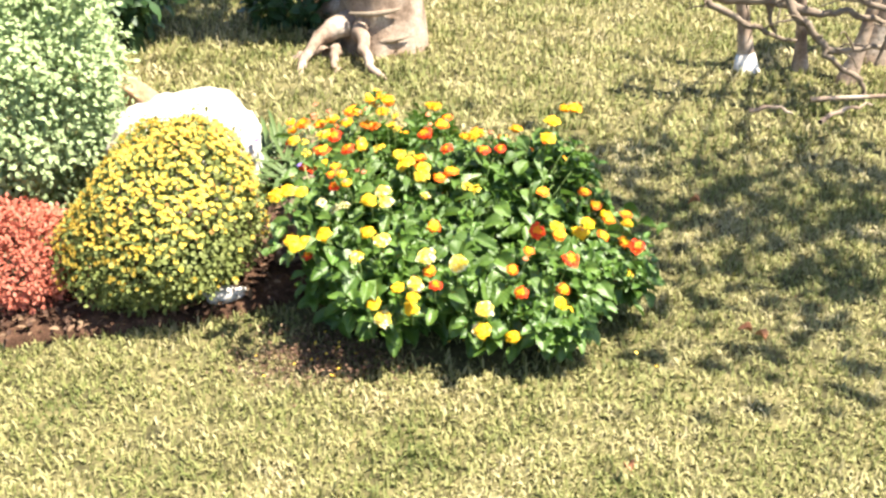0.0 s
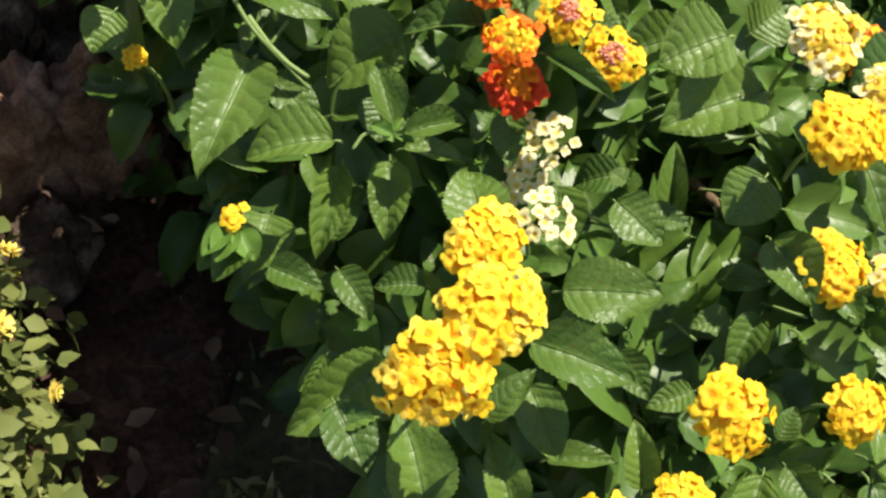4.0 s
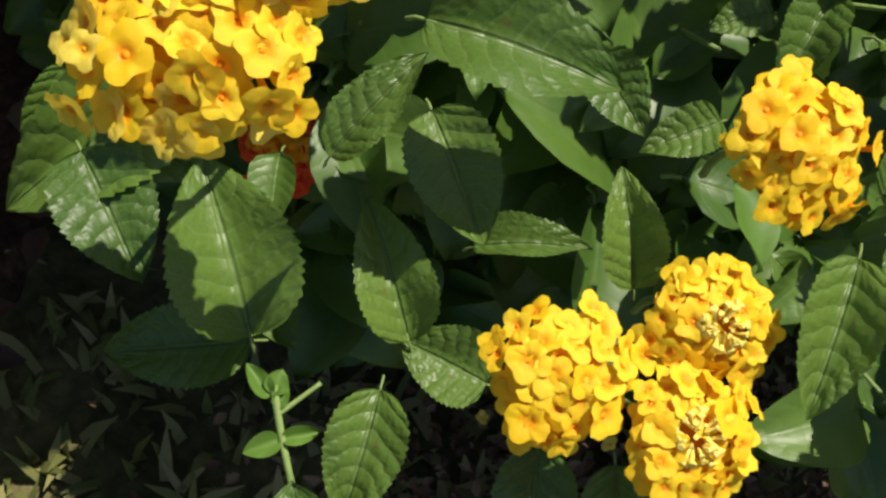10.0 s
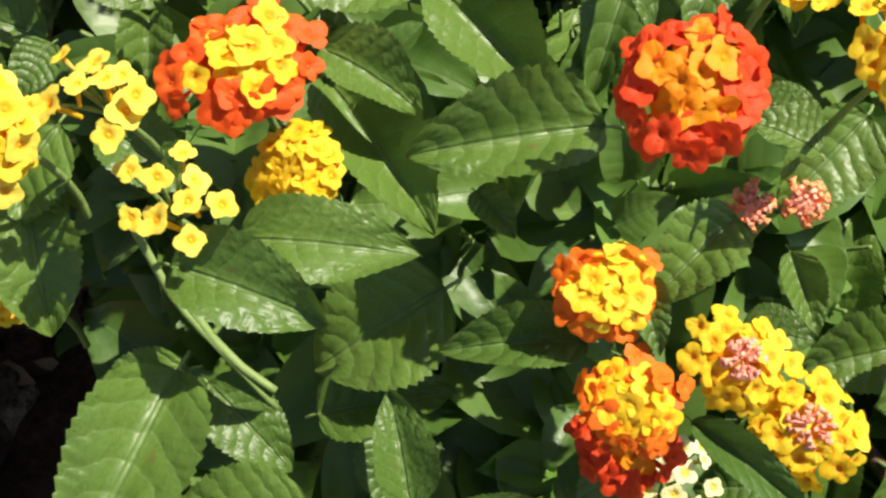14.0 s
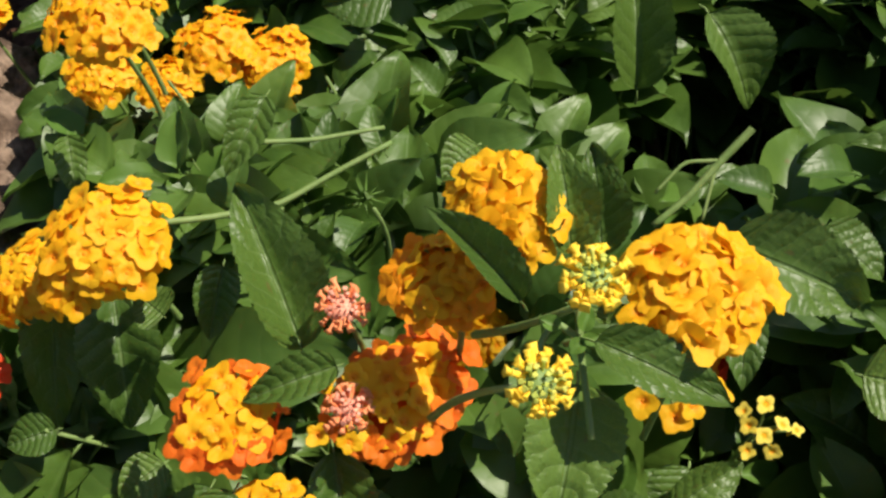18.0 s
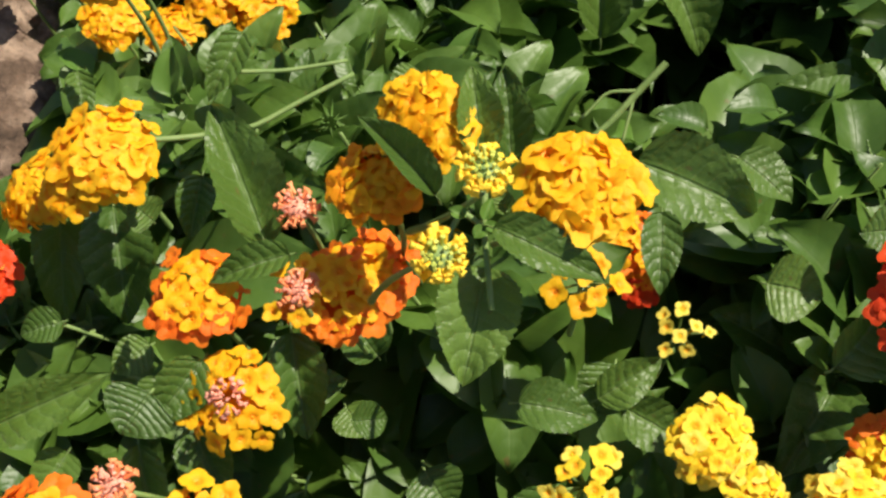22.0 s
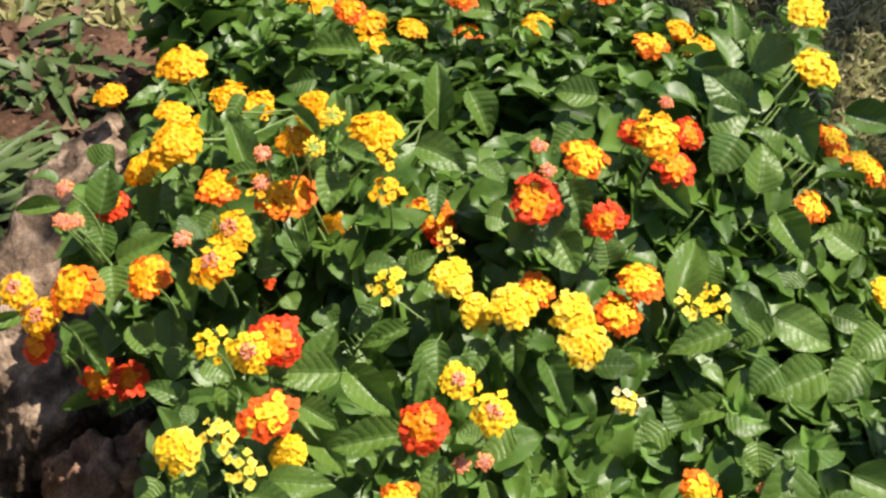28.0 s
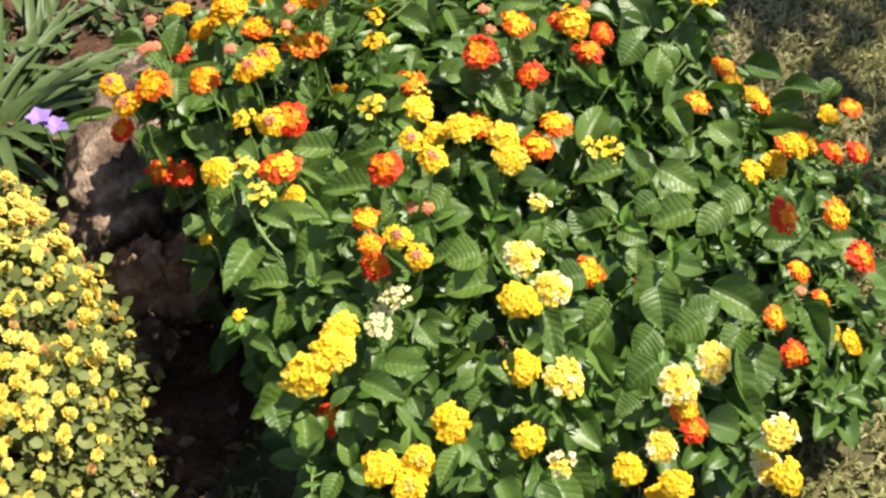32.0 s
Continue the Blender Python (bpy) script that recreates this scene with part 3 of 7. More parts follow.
# kind: inner petals, outer petals, how many florets, petal size, how many rings are inner, centre buds
HEADS = {
    "Y": ("gold", "gold", 46, 0.0037, 0.5, None), "YC": ("gold", "gold", 48, 0.0036, 0.5, None), "YG": ("gold", "gold", 54, 0.0044, 0.8, None),
    "YB": ("gold", "gold", 42, 0.0035, 0.5, "pale_bud"), "YO": ("gold", "gold", 42, 0.0044, 0.4, None), "YP": ("gold", "gold", 22, 0.0036, 0.5, "pink"),
    "YL": ("gold", "lemon", 54, 0.0035, 0.45, None), "OY": ("gold", "amber", 34, 0.0038, 0.45, None),
    "O": ("gold", "orange", 34, 0.0037, 0.42, None), "R": ("amber", "red", 36, 0.0038, 0.27, None), "R2": ("gold", "orange_red", 38, 0.0037, 0.27, None),
    "W": ("lemon", "cream", 48, 0.0037, 0.32, None), "L": ("gold", "gold", 9, 0.0036, 0.5, None), "LW": ("lemon", "cream", 11, 0.0036, 0.5, None), "LS": ("lemon", "lemon", 8, 0.0027, 0.5, None),
    "LC": ("cream", "cream", 14, 0.0031, 0.4, None), "LY": ("gold", "lemon", 13, 0.0034, 0.5, None), "LY2": ("lemon", "lemon", 9, 0.0035, 0.5, None), "RS": ("orange_red", "red", 7, 0.0034, 0.4, None),
    "A": ("gold", "amber", 34, 0.0042, 0.5, None),
    "B": (None, None, 0, 0, 0, "pink"), "BL": ("gold", "gold", 5, 0.0060, 0.5, "pink"), "G": (None, None, 0, 0, 0, "lime"),
    "S": (None, None, 0, 0, 0, "sprout"),
}
NAMES = {"gold": "golden-yellow", "deep_gold": "deep golden", "amber": "amber", "orange": "orange-red", "red": "red", "lemon": "pale yellow", "cream": "cream", "orange_red": "orange-red"}


def flower_head(at, kind, r):
    """A domed cluster of florets on a thin stalk; its florets are parts where the camera comes close."""
    inner, outer, count, size, share, buds = HEADS[kind]
    if kind == "W" and at[1] > 2.2:
        inner, outer = "gold", "lemon"
    if at[1] > 2.33:
        inner, outer = ("deep_gold" if c == "gold" else c for c in (inner, outer))
    at = np.asarray(at, float)
    HEAD_AT.append(at)
    g = np.random.RandomState(len(HEAD_AT) * 7 + 3)
    away = at - (ROOT + (0, 0, 0.12))
    away[2] = abs(away[2]) * 0.7 + 0.18
    z = away / np.linalg.norm(away) * 0.40 + np.array((-0.08, -0.16, 0.75)) + g.normal(0, 0.13, 3)
    if kind == "R2":
        z = np.array((-0.12, -0.28, 0.95))
    z /= np.linalg.norm(z)
    loose = kind in ("L", "LW", "LS", "LC", "LY", "LY2", "RS")
    pieces, spots = [], []
    # core and stalk
    foot = at + (ROOT - at) * (0.05, 0.05, 0) - (0, 0, min(0.05, at[2] * 0.6))
    if kind in ("YG", "G", "YO"):
        foot = at - (0.004, -0.02, 0.06)
    v, f = tube(bent(foot - at, -z * 0.010, z * -0.008 + (0, 0, 0.006), 6), np.linspace(0.0011, 0.0007, 6), 5)
    pieces.append((v, f, 0, None))
    if count and not loose and kind != "BL":
        bm = bmesh.new()
        bmesh.ops.create_icosphere(bm, subdivisions=1, radius=r * 0.66)
        core = np.array([q.co[:] for q in bm.verts])
        core -= 0.45 * (core @ z)[:, None] * z + z * 0.0035
        pieces.append((core, np.array([[q.index for q in p.verts] for p in bm.faces]), 2, None))
        bm.free()
    if kind in ("G", "B", "BL"):
        bm = bmesh.new()
        bmesh.ops.create_icosphere(bm, subdivisions=2, radius=r * 0.70)
        core = np.array([q.co[:] for q in bm.verts]) * (1, 1, 0.75) - z * 0.0015
        pieces.append((core, np.array([[q.index for q in p.verts] for p in bm.faces]), 0 if kind == "G" else 1, None))
        bm.free()
    if buds:
        tight = kind in ("G", "B", "BL", "S")
        nb = {"G": 58, "B": 46, "BL": 46, "S": 18}.get(kind, 26)
        rb = r if tight else r * 0.33
        k = np.arange(nb)
        th = np.arccos(1 - (0.92 if kind == "G" else 0.85) * (k + 0.5) / nb)
        ph = k * 2.39996 + g.normal(0, 0.22, nb)
        d = np.c_[np.sin(th) * np.cos(ph), np.sin(th) * np.sin(ph), np.cos(th)]
        loc = d * rb * (1, 1, 0.45 if kind == "G" else 0.7)
        loc *= g.uniform(0.90, 1.06, (nb, 1)) * (1 + (0.22 if tight and kind != "S" else 0) * (th[:, None] / th.max()) ** 6 * g.uniform(0, 1, (nb, 1)))
        loc[:, 2] += 0.0 if tight else r * 0.36
        bs = (0.00055 + 0.00065 * (th / th.max()) ** 2) * {"G": 0.98, "S": 0.75}.get(kind, 0.90) * g.uniform(0.85, 1.2, nb)
        basis = frames(np.zeros((1, 3)), [z], np.zeros(1), np.ones(1))[0]
        v, f = scattered(*(SPIKE if kind == "S" else BUD), basis[None] @ frames(loc, d + g.normal(0, 0.12, (nb, 3)), g.uniform(0, 6, nb), bs))
        rim = np.repeat(th > (0.55 if kind == "G" else 0.60) * th.max() * g.uniform(0.85, 1.15, nb), len(f) // nb) & (kind in ("G", "B", "BL"))
        pieces.append((v, f, np.where(rim, 2, 1), None))
    if count:
        k = np.arange(count)
        lo = 0.07 if buds else 0.0
        frac = lo + (1 - lo) * (k + 0.5) / count
        th = np.arccos(1 - 0.82 * frac)
        ph = k * 2.39996 + g.uniform(0, 6)
        d = np.c_[np.sin(th) * np.cos(ph), np.sin(th) * np.sin(ph), np.cos(th)] + g.normal(0, 0.04, (count, 3))
        rad = (r - 0.45 * size) * g.uniform(0.80, 1.10, count) * (1 + 0.045 * np.sin(2 * ph + len(HEAD_AT)) + 0.06 * np.sin(3 * ph + 2.3 * len(HEAD_AT)))
        loc = d * rad[:, None] * (1, 1, 0.52)
        loc = loc * (1 if kind == "YG" else np.r_[g.uniform(0.93, 1.07, 2), g.uniform(0.9, 1.1)])
        face = d * (0.8, 0.8, 0.9) + (0, 0, 0.50) + g.normal(0, 0.22, (count, 3))
        if kind == "BL":
            loc = np.c_[np.cos(ph), np.sin(ph), g.uniform(-0.25, 0.05, count)] * r * g.uniform(1.5, 1.75, (count, 1))
            face = np.c_[d[:, :2] * 0.5, np.ones(count)]
        if loose:
            rho = r * 0.92 * np.sqrt((k + 0.5) / count)
            loc = np.c_[rho * np.cos(ph), rho * np.sin(ph), 0.45 * r - 0.5 * rho * rho / r] + g.normal(0, 0.12 * r, (count, 3))
            face = np.c_[loc[:, :2] / r * 0.6 + g.normal(0, 0.22, (count, 2)), np.ones(count)]
        sz = size * g.uniform(0.88, 1.26, count) * ((r / 0.0155) ** 0.6 if not loose else (0.95 if r > 0.006 else 0.7))
        basis = frames(np.zeros((1, 3)), [z], np.zeros(1), np.ones(1))[0]
        spots = basis[None] @ frames(loc, face, g.uniform(0, 6, count), sz)
        if loose:
            for q in spots:
                v, f = tube(bent(-z * 0.011, q[:3, 3] - q[:3, 2] * 0.4, z * 0.002, 4), (0.0005,) * 4, 4)
                pieces.append((v, f, 0, None))
    near = at[0] < 0.03 and at[1] < 2.47 or kind in ("YG", "YO")
    kinds = g.randint(0, 3, max(count, 1)) if kind not in ("YG", "YO", "A") else g.randint(2, 5, count)
    if kind in ("W", "YL"):
        share = g.uniform(0, 1, max(count, 1)) * 1.25
    else:
        share = np.full(max(count, 1), share)
    colors = [inner if (q + 0.5) / max(count, 1) < share[q] * g.uniform(0.8, 1.2) else outer for q in range(count)]
    slots = ["stem", buds or "stem"] + (["gold_bud"] if kind == "G" else ["salmon"] if kind in ("B", "BL") else [outer] if count else [])
    if count and not near:
        for q in range(count):
            v, f, ix, uv = FLORET[kinds[q]]
            hv = np.c_[v, np.ones(len(v))] @ np.asarray(spots[q]).T
            if colors[q] not in slots:
                slots.append(colors[q])
            if "throat" not in slots:
                slots.append("throat")
            hot = colors[q] not in ("gold", "deep_gold", "lemon")
            pieces.append((hv[:, :3], f, np.where(ix == 1, slots.index(colors[q] if hot else "throat"), slots.index(colors[q])), uv))
    v, f, ix, uv = joined(pieces)
    if kind == "S":
        label = "spent green star-shaped calyx"
    elif kind in ("B", "BL"):
        label = "round head of tight salmon-pink buds"
    elif buds == "lime":
        label = "flat head of square lime and yellow buds"
    elif loose:
        label = "sparse %s florets on thin stalks" % NAMES[outer]
    elif inner == outer:
        label = "%s domed flower head" % NAMES[outer]
    else:
        label = "flower head with %s centre and %s rim" % (NAMES[inner], NAMES[outer])
    if buds and count and kind != "BL":
        label += " and %s buds" % ("pink" if buds == "pink" else "pale")
    m = Matrix.Translation(Vector(at - ROOT))
    head = part("flower_head", mesh_of("flower_head", v, f, slots, ix, uv), bush, m, label)
    if near:
        for q in range(count):
            part("floret", floret_mesh(int(kinds[q]), colors[q]), head, Matrix(spots[q].tolist()))
    return head


# flower heads: place, kind, radius
flower_head((-0.159, 2.696, 0.1590), "Y", 0.0162)
flower_head((-0.141, 2.609, 0.2030), "Y", 0.0162)
flower_head((-0.108, 2.566, 0.2450), "Y", 0.0162)
flower_head((-0.094, 2.552, 0.2400), "Y", 0.0162)
flower_head((-0.116, 2.601, 0.1850), "Y", 0.0141)
flower_head((-0.160, 2.532, 0.3340), "Y", 0.0162)
flower_head((-0.140, 2.576, 0.2870), "Y", 0.0162)
flower_head((-0.127, 2.450, 0.3200), "S", 0.0040)
flower_head((-0.1930, 2.4690, 0.3370), "Y", 0.0171)
flower_head((-0.1980, 2.4040, 0.3580), "O", 0.0151)
flower_head((-0.162, 2.392, 0.3351), "O", 0.0163)
flower_head((-0.150, 2.395, 0.3300), "O", 0.0162)
flower_head((-0.1155, 2.3570, 0.4070), "YG", 0.0155)
flower_head((-0.1014, 2.3666, 0.3669), "L", 0.0100)
flower_head((-0.1071, 2.3535, 0.3525), "L", 0.0110)
flower_head((-0.2420, 2.4807, 0.2889), "R", 0.0122)
flower_head((-0.299, 2.397, 0.3350), "O", 0.0168)
flower_head((-0.3220, 2.4000, 0.3200), "YP", 0.0141)
flower_head((-0.3273, 2.4181, 0.3306), "YP", 0.0132)
flower_head((-0.3285, 2.4001, 0.2936), "R", 0.0132)
flower_head((-0.261, 2.377, 0.3424), "O", 0.0152)
flower_head((-0.231, 2.348, 0.3668), "YP", 0.0151)
flower_head((-0.203, 2.380, 0.3467), "YP", 0.0151)
flower_head((-0.0984, 2.4233, 0.2293), "Y", 0.0150)
flower_head((-0.050, 2.380, 0.2620), "O", 0.0162)
flower_head((-0.0462, 2.3689, 0.2520), "R", 0.0132)
flower_head((-0.1326, 2.3109, 0.3188), "LY", 0.0120)
flower_head((-0.091, 2.299, 0.3091), "W", 0.0154)
flower_head((-0.0846, 2.2782, 0.2915), "W", 0.0131)
flower_head((-0.072, 2.259, 0.3111), "W", 0.0154)
flower_head((-0.0443, 2.2678, 0.2974), "O", 0.0132)
flower_head((-0.040, 2.237, 0.3070), "W", 0.0154)
flower_head((-0.044, 2.217, 0.2980), "W", 0.0154)
flower_head((0.016, 2.234, 0.3010), "O", 0.0168)
flower_head((-0.006, 2.227, 0.2900), "O", 0.0168)
flower_head((-0.035, 2.293, 0.3590), "R", 0.0174)
flower_head((-0.002, 2.291, 0.3800), "O", 0.0163)
flower_head((-0.026, 2.297, 0.3780), "B", 0.0046)
flower_head((-0.0306, 2.3045, 0.3959), "B", 0.0046)
flower_head((0.0681, 2.2944, 0.3591), "OY", 0.0166)
flower_head((0.119, 2.308, 0.3180), "R", 0.0131)
flower_head((0.084, 2.283, 0.3260), "R", 0.0147)
flower_head((0.0621, 2.3108, 0.3493), "R", 0.0111)
flower_head((0.0070, 2.2700, 0.3360), "R", 0.0132)
flower_head((0.0660, 2.2090, 0.2740), "LY", 0.0150)
flower_head((0.0493, 2.2120, 0.2788), "LY", 0.0130)
flower_head((0.205, 2.240, 0.2520), "O", 0.0141)
flower_head((0.298, 2.296, 0.2230), "O", 0.0141)
flower_head((0.345, 2.283, 0.1760), "Y", 0.0152)
flower_head((0.325, 2.300, 0.1900), "O", 0.0141)
flower_head((0.292, 2.171, 0.2160), "Y", 0.0163)
flower_head((0.279, 2.178, 0.1900), "Y", 0.0163)
flower_head((0.396, 2.165, 0.1680), "R", 0.0158)
flower_head((0.370, 2.179, 0.2320), "O", 0.0131)
flower_head((0.183, 2.085, 0.2450), "R", 0.0174)
flower_head((0.224, 2.059, 0.2520), "O", 0.0152)
flower_head((0.245, 2.029, 0.2130), "R", 0.0185)
flower_head((-0.254, 2.313, 0.3469), "L", 0.0120)
flower_head((-0.240, 2.290, 0.3597), "YP", 0.0137)
flower_head((-0.222, 2.293, 0.3535), "R", 0.0163)
flower_head((-0.2460, 2.2615, 0.3360), "R2", 0.0163)
flower_head((-0.1870, 2.1950, 0.3690), "R", 0.0150)
flower_head((-0.1626, 2.2015, 0.3832), "YP", 0.0120)
flower_head((-0.1590, 2.1748, 0.3844), "YP", 0.0134)
flower_head((-0.3019, 2.2566, 0.3593), "YL", 0.0139)
flower_head((-0.2796, 2.2551, 0.3574), "LY2", 0.0100)
flower_head((-0.2757, 2.2380, 0.3400), "LY2", 0.0115)
flower_head((-0.243, 2.244, 0.3147), "Y", 0.0119)
flower_head((-0.2130, 2.1780, 0.3393), "O", 0.0112)
flower_head((-0.2200, 2.1580, 0.3320), "O", 0.0112)
flower_head((-0.1982, 2.1537, 0.3356), "YP", 0.0116)
flower_head((-0.1888, 2.1364, 0.3233), "YP", 0.0127)
flower_head((-0.2150, 2.1570, 0.3060), "R", 0.0122)
flower_head((-0.1960, 2.1490, 0.2691), "LC", 0.0120)
flower_head((-0.2140, 2.1430, 0.2624), "LC", 0.0110)
flower_head((-0.2370, 2.1100, 0.2940), "LC", 0.0110)
flower_head((-0.1160, 2.0990, 0.3250), "W", 0.0155)
flower_head((-0.1413, 2.0647, 0.3229), "Y", 0.0168)
flower_head((-0.1083, 2.0656, 0.3182), "W", 0.0155)
flower_head((-0.036, 2.179, 0.2740), "LW", 0.0100)
flower_head((-0.2750, 2.1040, 0.3200), "YL", 0.0143)
flower_head((-0.2965, 2.0775, 0.3360), "YL", 0.0163)
flower_head((-0.3190, 2.0740, 0.3270), "YL", 0.0171)
flower_head((-0.144, 2.042, 0.2660), "Y", 0.0163)
flower_head((-0.116, 2.021, 0.2600), "W", 0.0183)
flower_head((-0.019, 2.116, 0.2380), "O", 0.0152)
flower_head((0.0278, 2.0961, 0.2215), "B", 0.0046)
flower_head((0.029, 1.993, 0.2250), "W", 0.0183)
flower_head((-0.031, 1.977, 0.2500), "W", 0.0183)
flower_head((-0.025, 1.965, 0.2250), "O", 0.0131)
flower_head((0.078, 1.933, 0.1600), "W", 0.0183)
flower_head((0.075, 1.905, 0.1300), "Y", 0.0163)
flower_head((0.133, 2.019, 0.1970), "O", 0.0131)
flower_head((0.165, 2.035, 0.2290), "O", 0.0119)
flower_head((0.157, 2.020, 0.2200), "B", 0.0046)
flower_head((0.225, 1.985, 0.1420), "Y", 0.0141)
flower_head((0.150, 1.995, 0.1600), "R", 0.0141)
flower_head((0.229, 2.166, 0.2110), "Y", 0.0141)
flower_head((-0.284, 2.387, 0.2300), "R", 0.0152)
flower_head((-0.300, 2.395, 0.2350), "R", 0.0141)
flower_head((-0.2859, 2.0159, 0.2622), "Y", 0.0152)
flower_head((-0.2757, 1.9935, 0.2608), "YB", 0.0140)
flower_head((-0.2591, 2.0054, 0.2665), "YB", 0.0132)
flower_head((-0.2240, 2.0200, 0.2730), "YC", 0.0165)
flower_head((-0.269, 2.123, 0.1719), "R", 0.0141)
flower_head((-0.162, 1.958, 0.2550), "LW", 0.0120)
flower_head((-0.163, 1.997, 0.2380), "Y", 0.0141)
flower_head((-0.0519, 1.9564, 0.2028), "W", 0.0155)
flower_head((-0.0856, 1.9532, 0.1965), "Y", 0.0142)
flower_head((-0.060, 1.930, 0.1650), "Y", 0.0152)
flower_head((-0.113, 1.940, 0.1350), "W", 0.0183)
flower_head((-0.130, 1.955, 0.1600), "Y", 0.0152)
flower_head((0.071, 1.925, 0.1200), "W", 0.0183)
flower_head((0.136, 1.966, 0.0770), "Y", 0.0152)
flower_head((0.250, 2.020, 0.1000), "Y", 0.0141)
flower_head((0.235, 2.040, 0.1400), "O", 0.0131)
flower_head((0.378, 2.158, 0.1050), "Y", 0.0131)
flower_head((0.396, 2.193, 0.1450), "R", 0.0141)
flower_head((0.376, 2.212, 0.1500), "O", 0.0152)
flower_head((0.350, 2.274, 0.1700), "O", 0.0152)
flower_head((0.378, 2.204, 0.1980), "Y", 0.0131)
flower_head((0.330, 2.210, 0.1650), "O", 0.0152)
flower_head((0.272, 2.345, 0.3940), "Y", 0.0163)
flower_head((0.255, 2.352, 0.3900), "Y", 0.0141)
flower_head((0.226, 2.320, 0.3750), "Y", 0.0163)
flower_head((0.215, 2.290, 0.3500), "Y", 0.0174)
flower_head((0.205, 2.429, 0.2600), "O", 0.0163)
flower_head((0.257, 2.417, 0.2400), "Y", 0.0163)
flower_head((0.238, 2.430, 0.2620), "Y", 0.0131)
flower_head((0.066, 2.716, 0.1420), "Y", 0.0163)
flower_head((0.055, 2.620, 0.2050), "Y", 0.0180)
flower_head((0.045, 2.600, 0.2000), "Y", 0.0152)
flower_head((0.119, 2.641, 0.1500), "Y", 0.0152)
flower_head((0.158, 2.605, 0.1550), "O", 0.0152)
flower_head((0.207, 2.564, 0.1740), "Y", 0.0163)
flower_head((-0.031, 2.763, 0.2250), "Y", 0.0141)
flower_head((-0.017, 2.603, 0.2880), "Y", 0.0163)
flower_head((0.010, 2.580, 0.2700), "O", 0.0141)
flower_head((0.168, 2.562, 0.2500), "Y", 0.0152)
flower_head((0.140, 2.600, 0.2100), "O", 0.0152)
flower_head((0.235, 2.520, 0.2350), "O", 0.0152)
flower_head((0.092, 2.800, 0.1300), "Y", 0.0131)
flower_head((0.250, 2.800, 0.1000), "O", 0.0131)
flower_head((-0.133, 2.395, 0.4011), "YO", 0.0144)
flower_head((-0.145, 2.397, 0.3790), "A", 0.0127)
flower_head((-0.1385, 2.3670, 0.4245), "G", 0.0056)
flower_head((-0.1560, 2.3590, 0.4155), "G", 0.0056)
flower_head((-0.1760, 2.3890, 0.3650), "BL", 0.0050)
flower_head((-0.1630, 2.4100, 0.3640), "B", 0.0054)
flower_head((-0.067, 2.335, 0.2918), "LS", 0.0090)
flower_head((-0.321, 2.184, 0.2740), "L", 0.0045)
flower_head((-0.312, 2.268, 0.2750), "L", 0.0045)
flower_head((-0.2400, 2.3670, 0.3770), "B", 0.0050)
flower_head((-0.2762, 2.4548, 0.3553), "B", 0.0046)
flower_head((-0.2822, 2.4610, 0.3201), "B", 0.0046)
flower_head((-0.1572, 2.1754, 0.3281), "B", 0.0046)
flower_head((-0.170, 2.180, 0.3300), "B", 0.0046)
flower_head((-0.214, 2.490, 0.3000), "Y", 0.0147)
flower_head((0.0994, 2.3198, 0.3505), "B", 0.0046)
flower_head((-0.143, 3.000, 0.1290), "O", 0.0141)
flower_head((-0.2038, 2.4695, 0.3305), "Y", 0.0134)
flower_head((-0.1644, 2.4101, 0.2263), "RS", 0.0050)
flower_head((0.0628, 2.2881, 0.3525), "L", 0.0085)
flower_head((-0.0564, 1.9249, 0.1923), "Y", 0.0139)
flower_head((-0.0137, 1.9569, 0.1985), "R", 0.0128)
flower_head((-0.2778, 2.4436, 0.3356), "B", 0.0046)
flower_head((-0.2827, 2.4464, 0.3346), "B", 0.0046)

# leaves: stalk, tip, width, the way the face looks
leaf((-0.2748, 2.1808, 0.2741), (-0.3012, 2.1599, 0.2614), 0.0145, (-0.22, -0.29, 0.93))
leaf((-0.2614, 2.1685, 0.2811), (-0.2789, 2.1460, 0.2712), 0.0168, (-0.21, -0.25, 0.94))
leaf((-0.2914, 2.1617, 0.2618), (-0.2749, 2.1666, 0.2742), 0.0086, (-0.51, -0.32, 0.80))
leaf((-0.2608, 2.1402, 0.2280), (-0.2779, 2.1512, 0.2297), 0.0146, (-0.03, -0.19, 0.98))
leaf((-0.2166, 2.1239, 0.2818), (-0.2320, 2.1033, 0.2734), 0.0230, (-0.32, -0.14, 0.94))
leaf((-0.1256, 2.1180, 0.1775), (-0.1022, 2.1461, 0.2006), 0.0151, (-0.52, -0.24, 0.82))
leaf((-0.2007, 2.1071, 0.2785), (-0.1977, 2.0831, 0.2758), 0.0211, (-0.30, -0.14, 0.94))
leaf((-0.1849, 2.1029, 0.2600), (-0.1732, 2.0878, 0.2638), 0.0126, (-0.33, -0.02, 0.94))
leaf((-0.2835, 2.1526, 0.2267), (-0.2947, 2.1654, 0.2313), 0.0151, (0.04, -0.31, 0.95))
leaf((-0.2078, 2.4924, 0.2909), (-0.2291, 2.4573, 0.2749), 0.0187, (-0.08, -0.37, 0.92))
leaf((-0.1955, 2.4785, 0.2906), (-0.2118, 2.4451, 0.2770), 0.0244, (-0.09, -0.34, 0.94))
leaf((-0.1901, 2.4546, 0.3117), (-0.1935, 2.4619, 0.3175), 0.0137, (0.06, -0.61, 0.79))
leaf((-0.1742, 2.4462, 0.3384), (-0.1871, 2.4332, 0.3334), 0.0120, (-0.11, -0.26, 0.96))
leaf((-0.1756, 2.5492, 0.2660), (-0.1843, 2.5303, 0.2604), 0.0112, (-0.04, -0.26, 0.96))
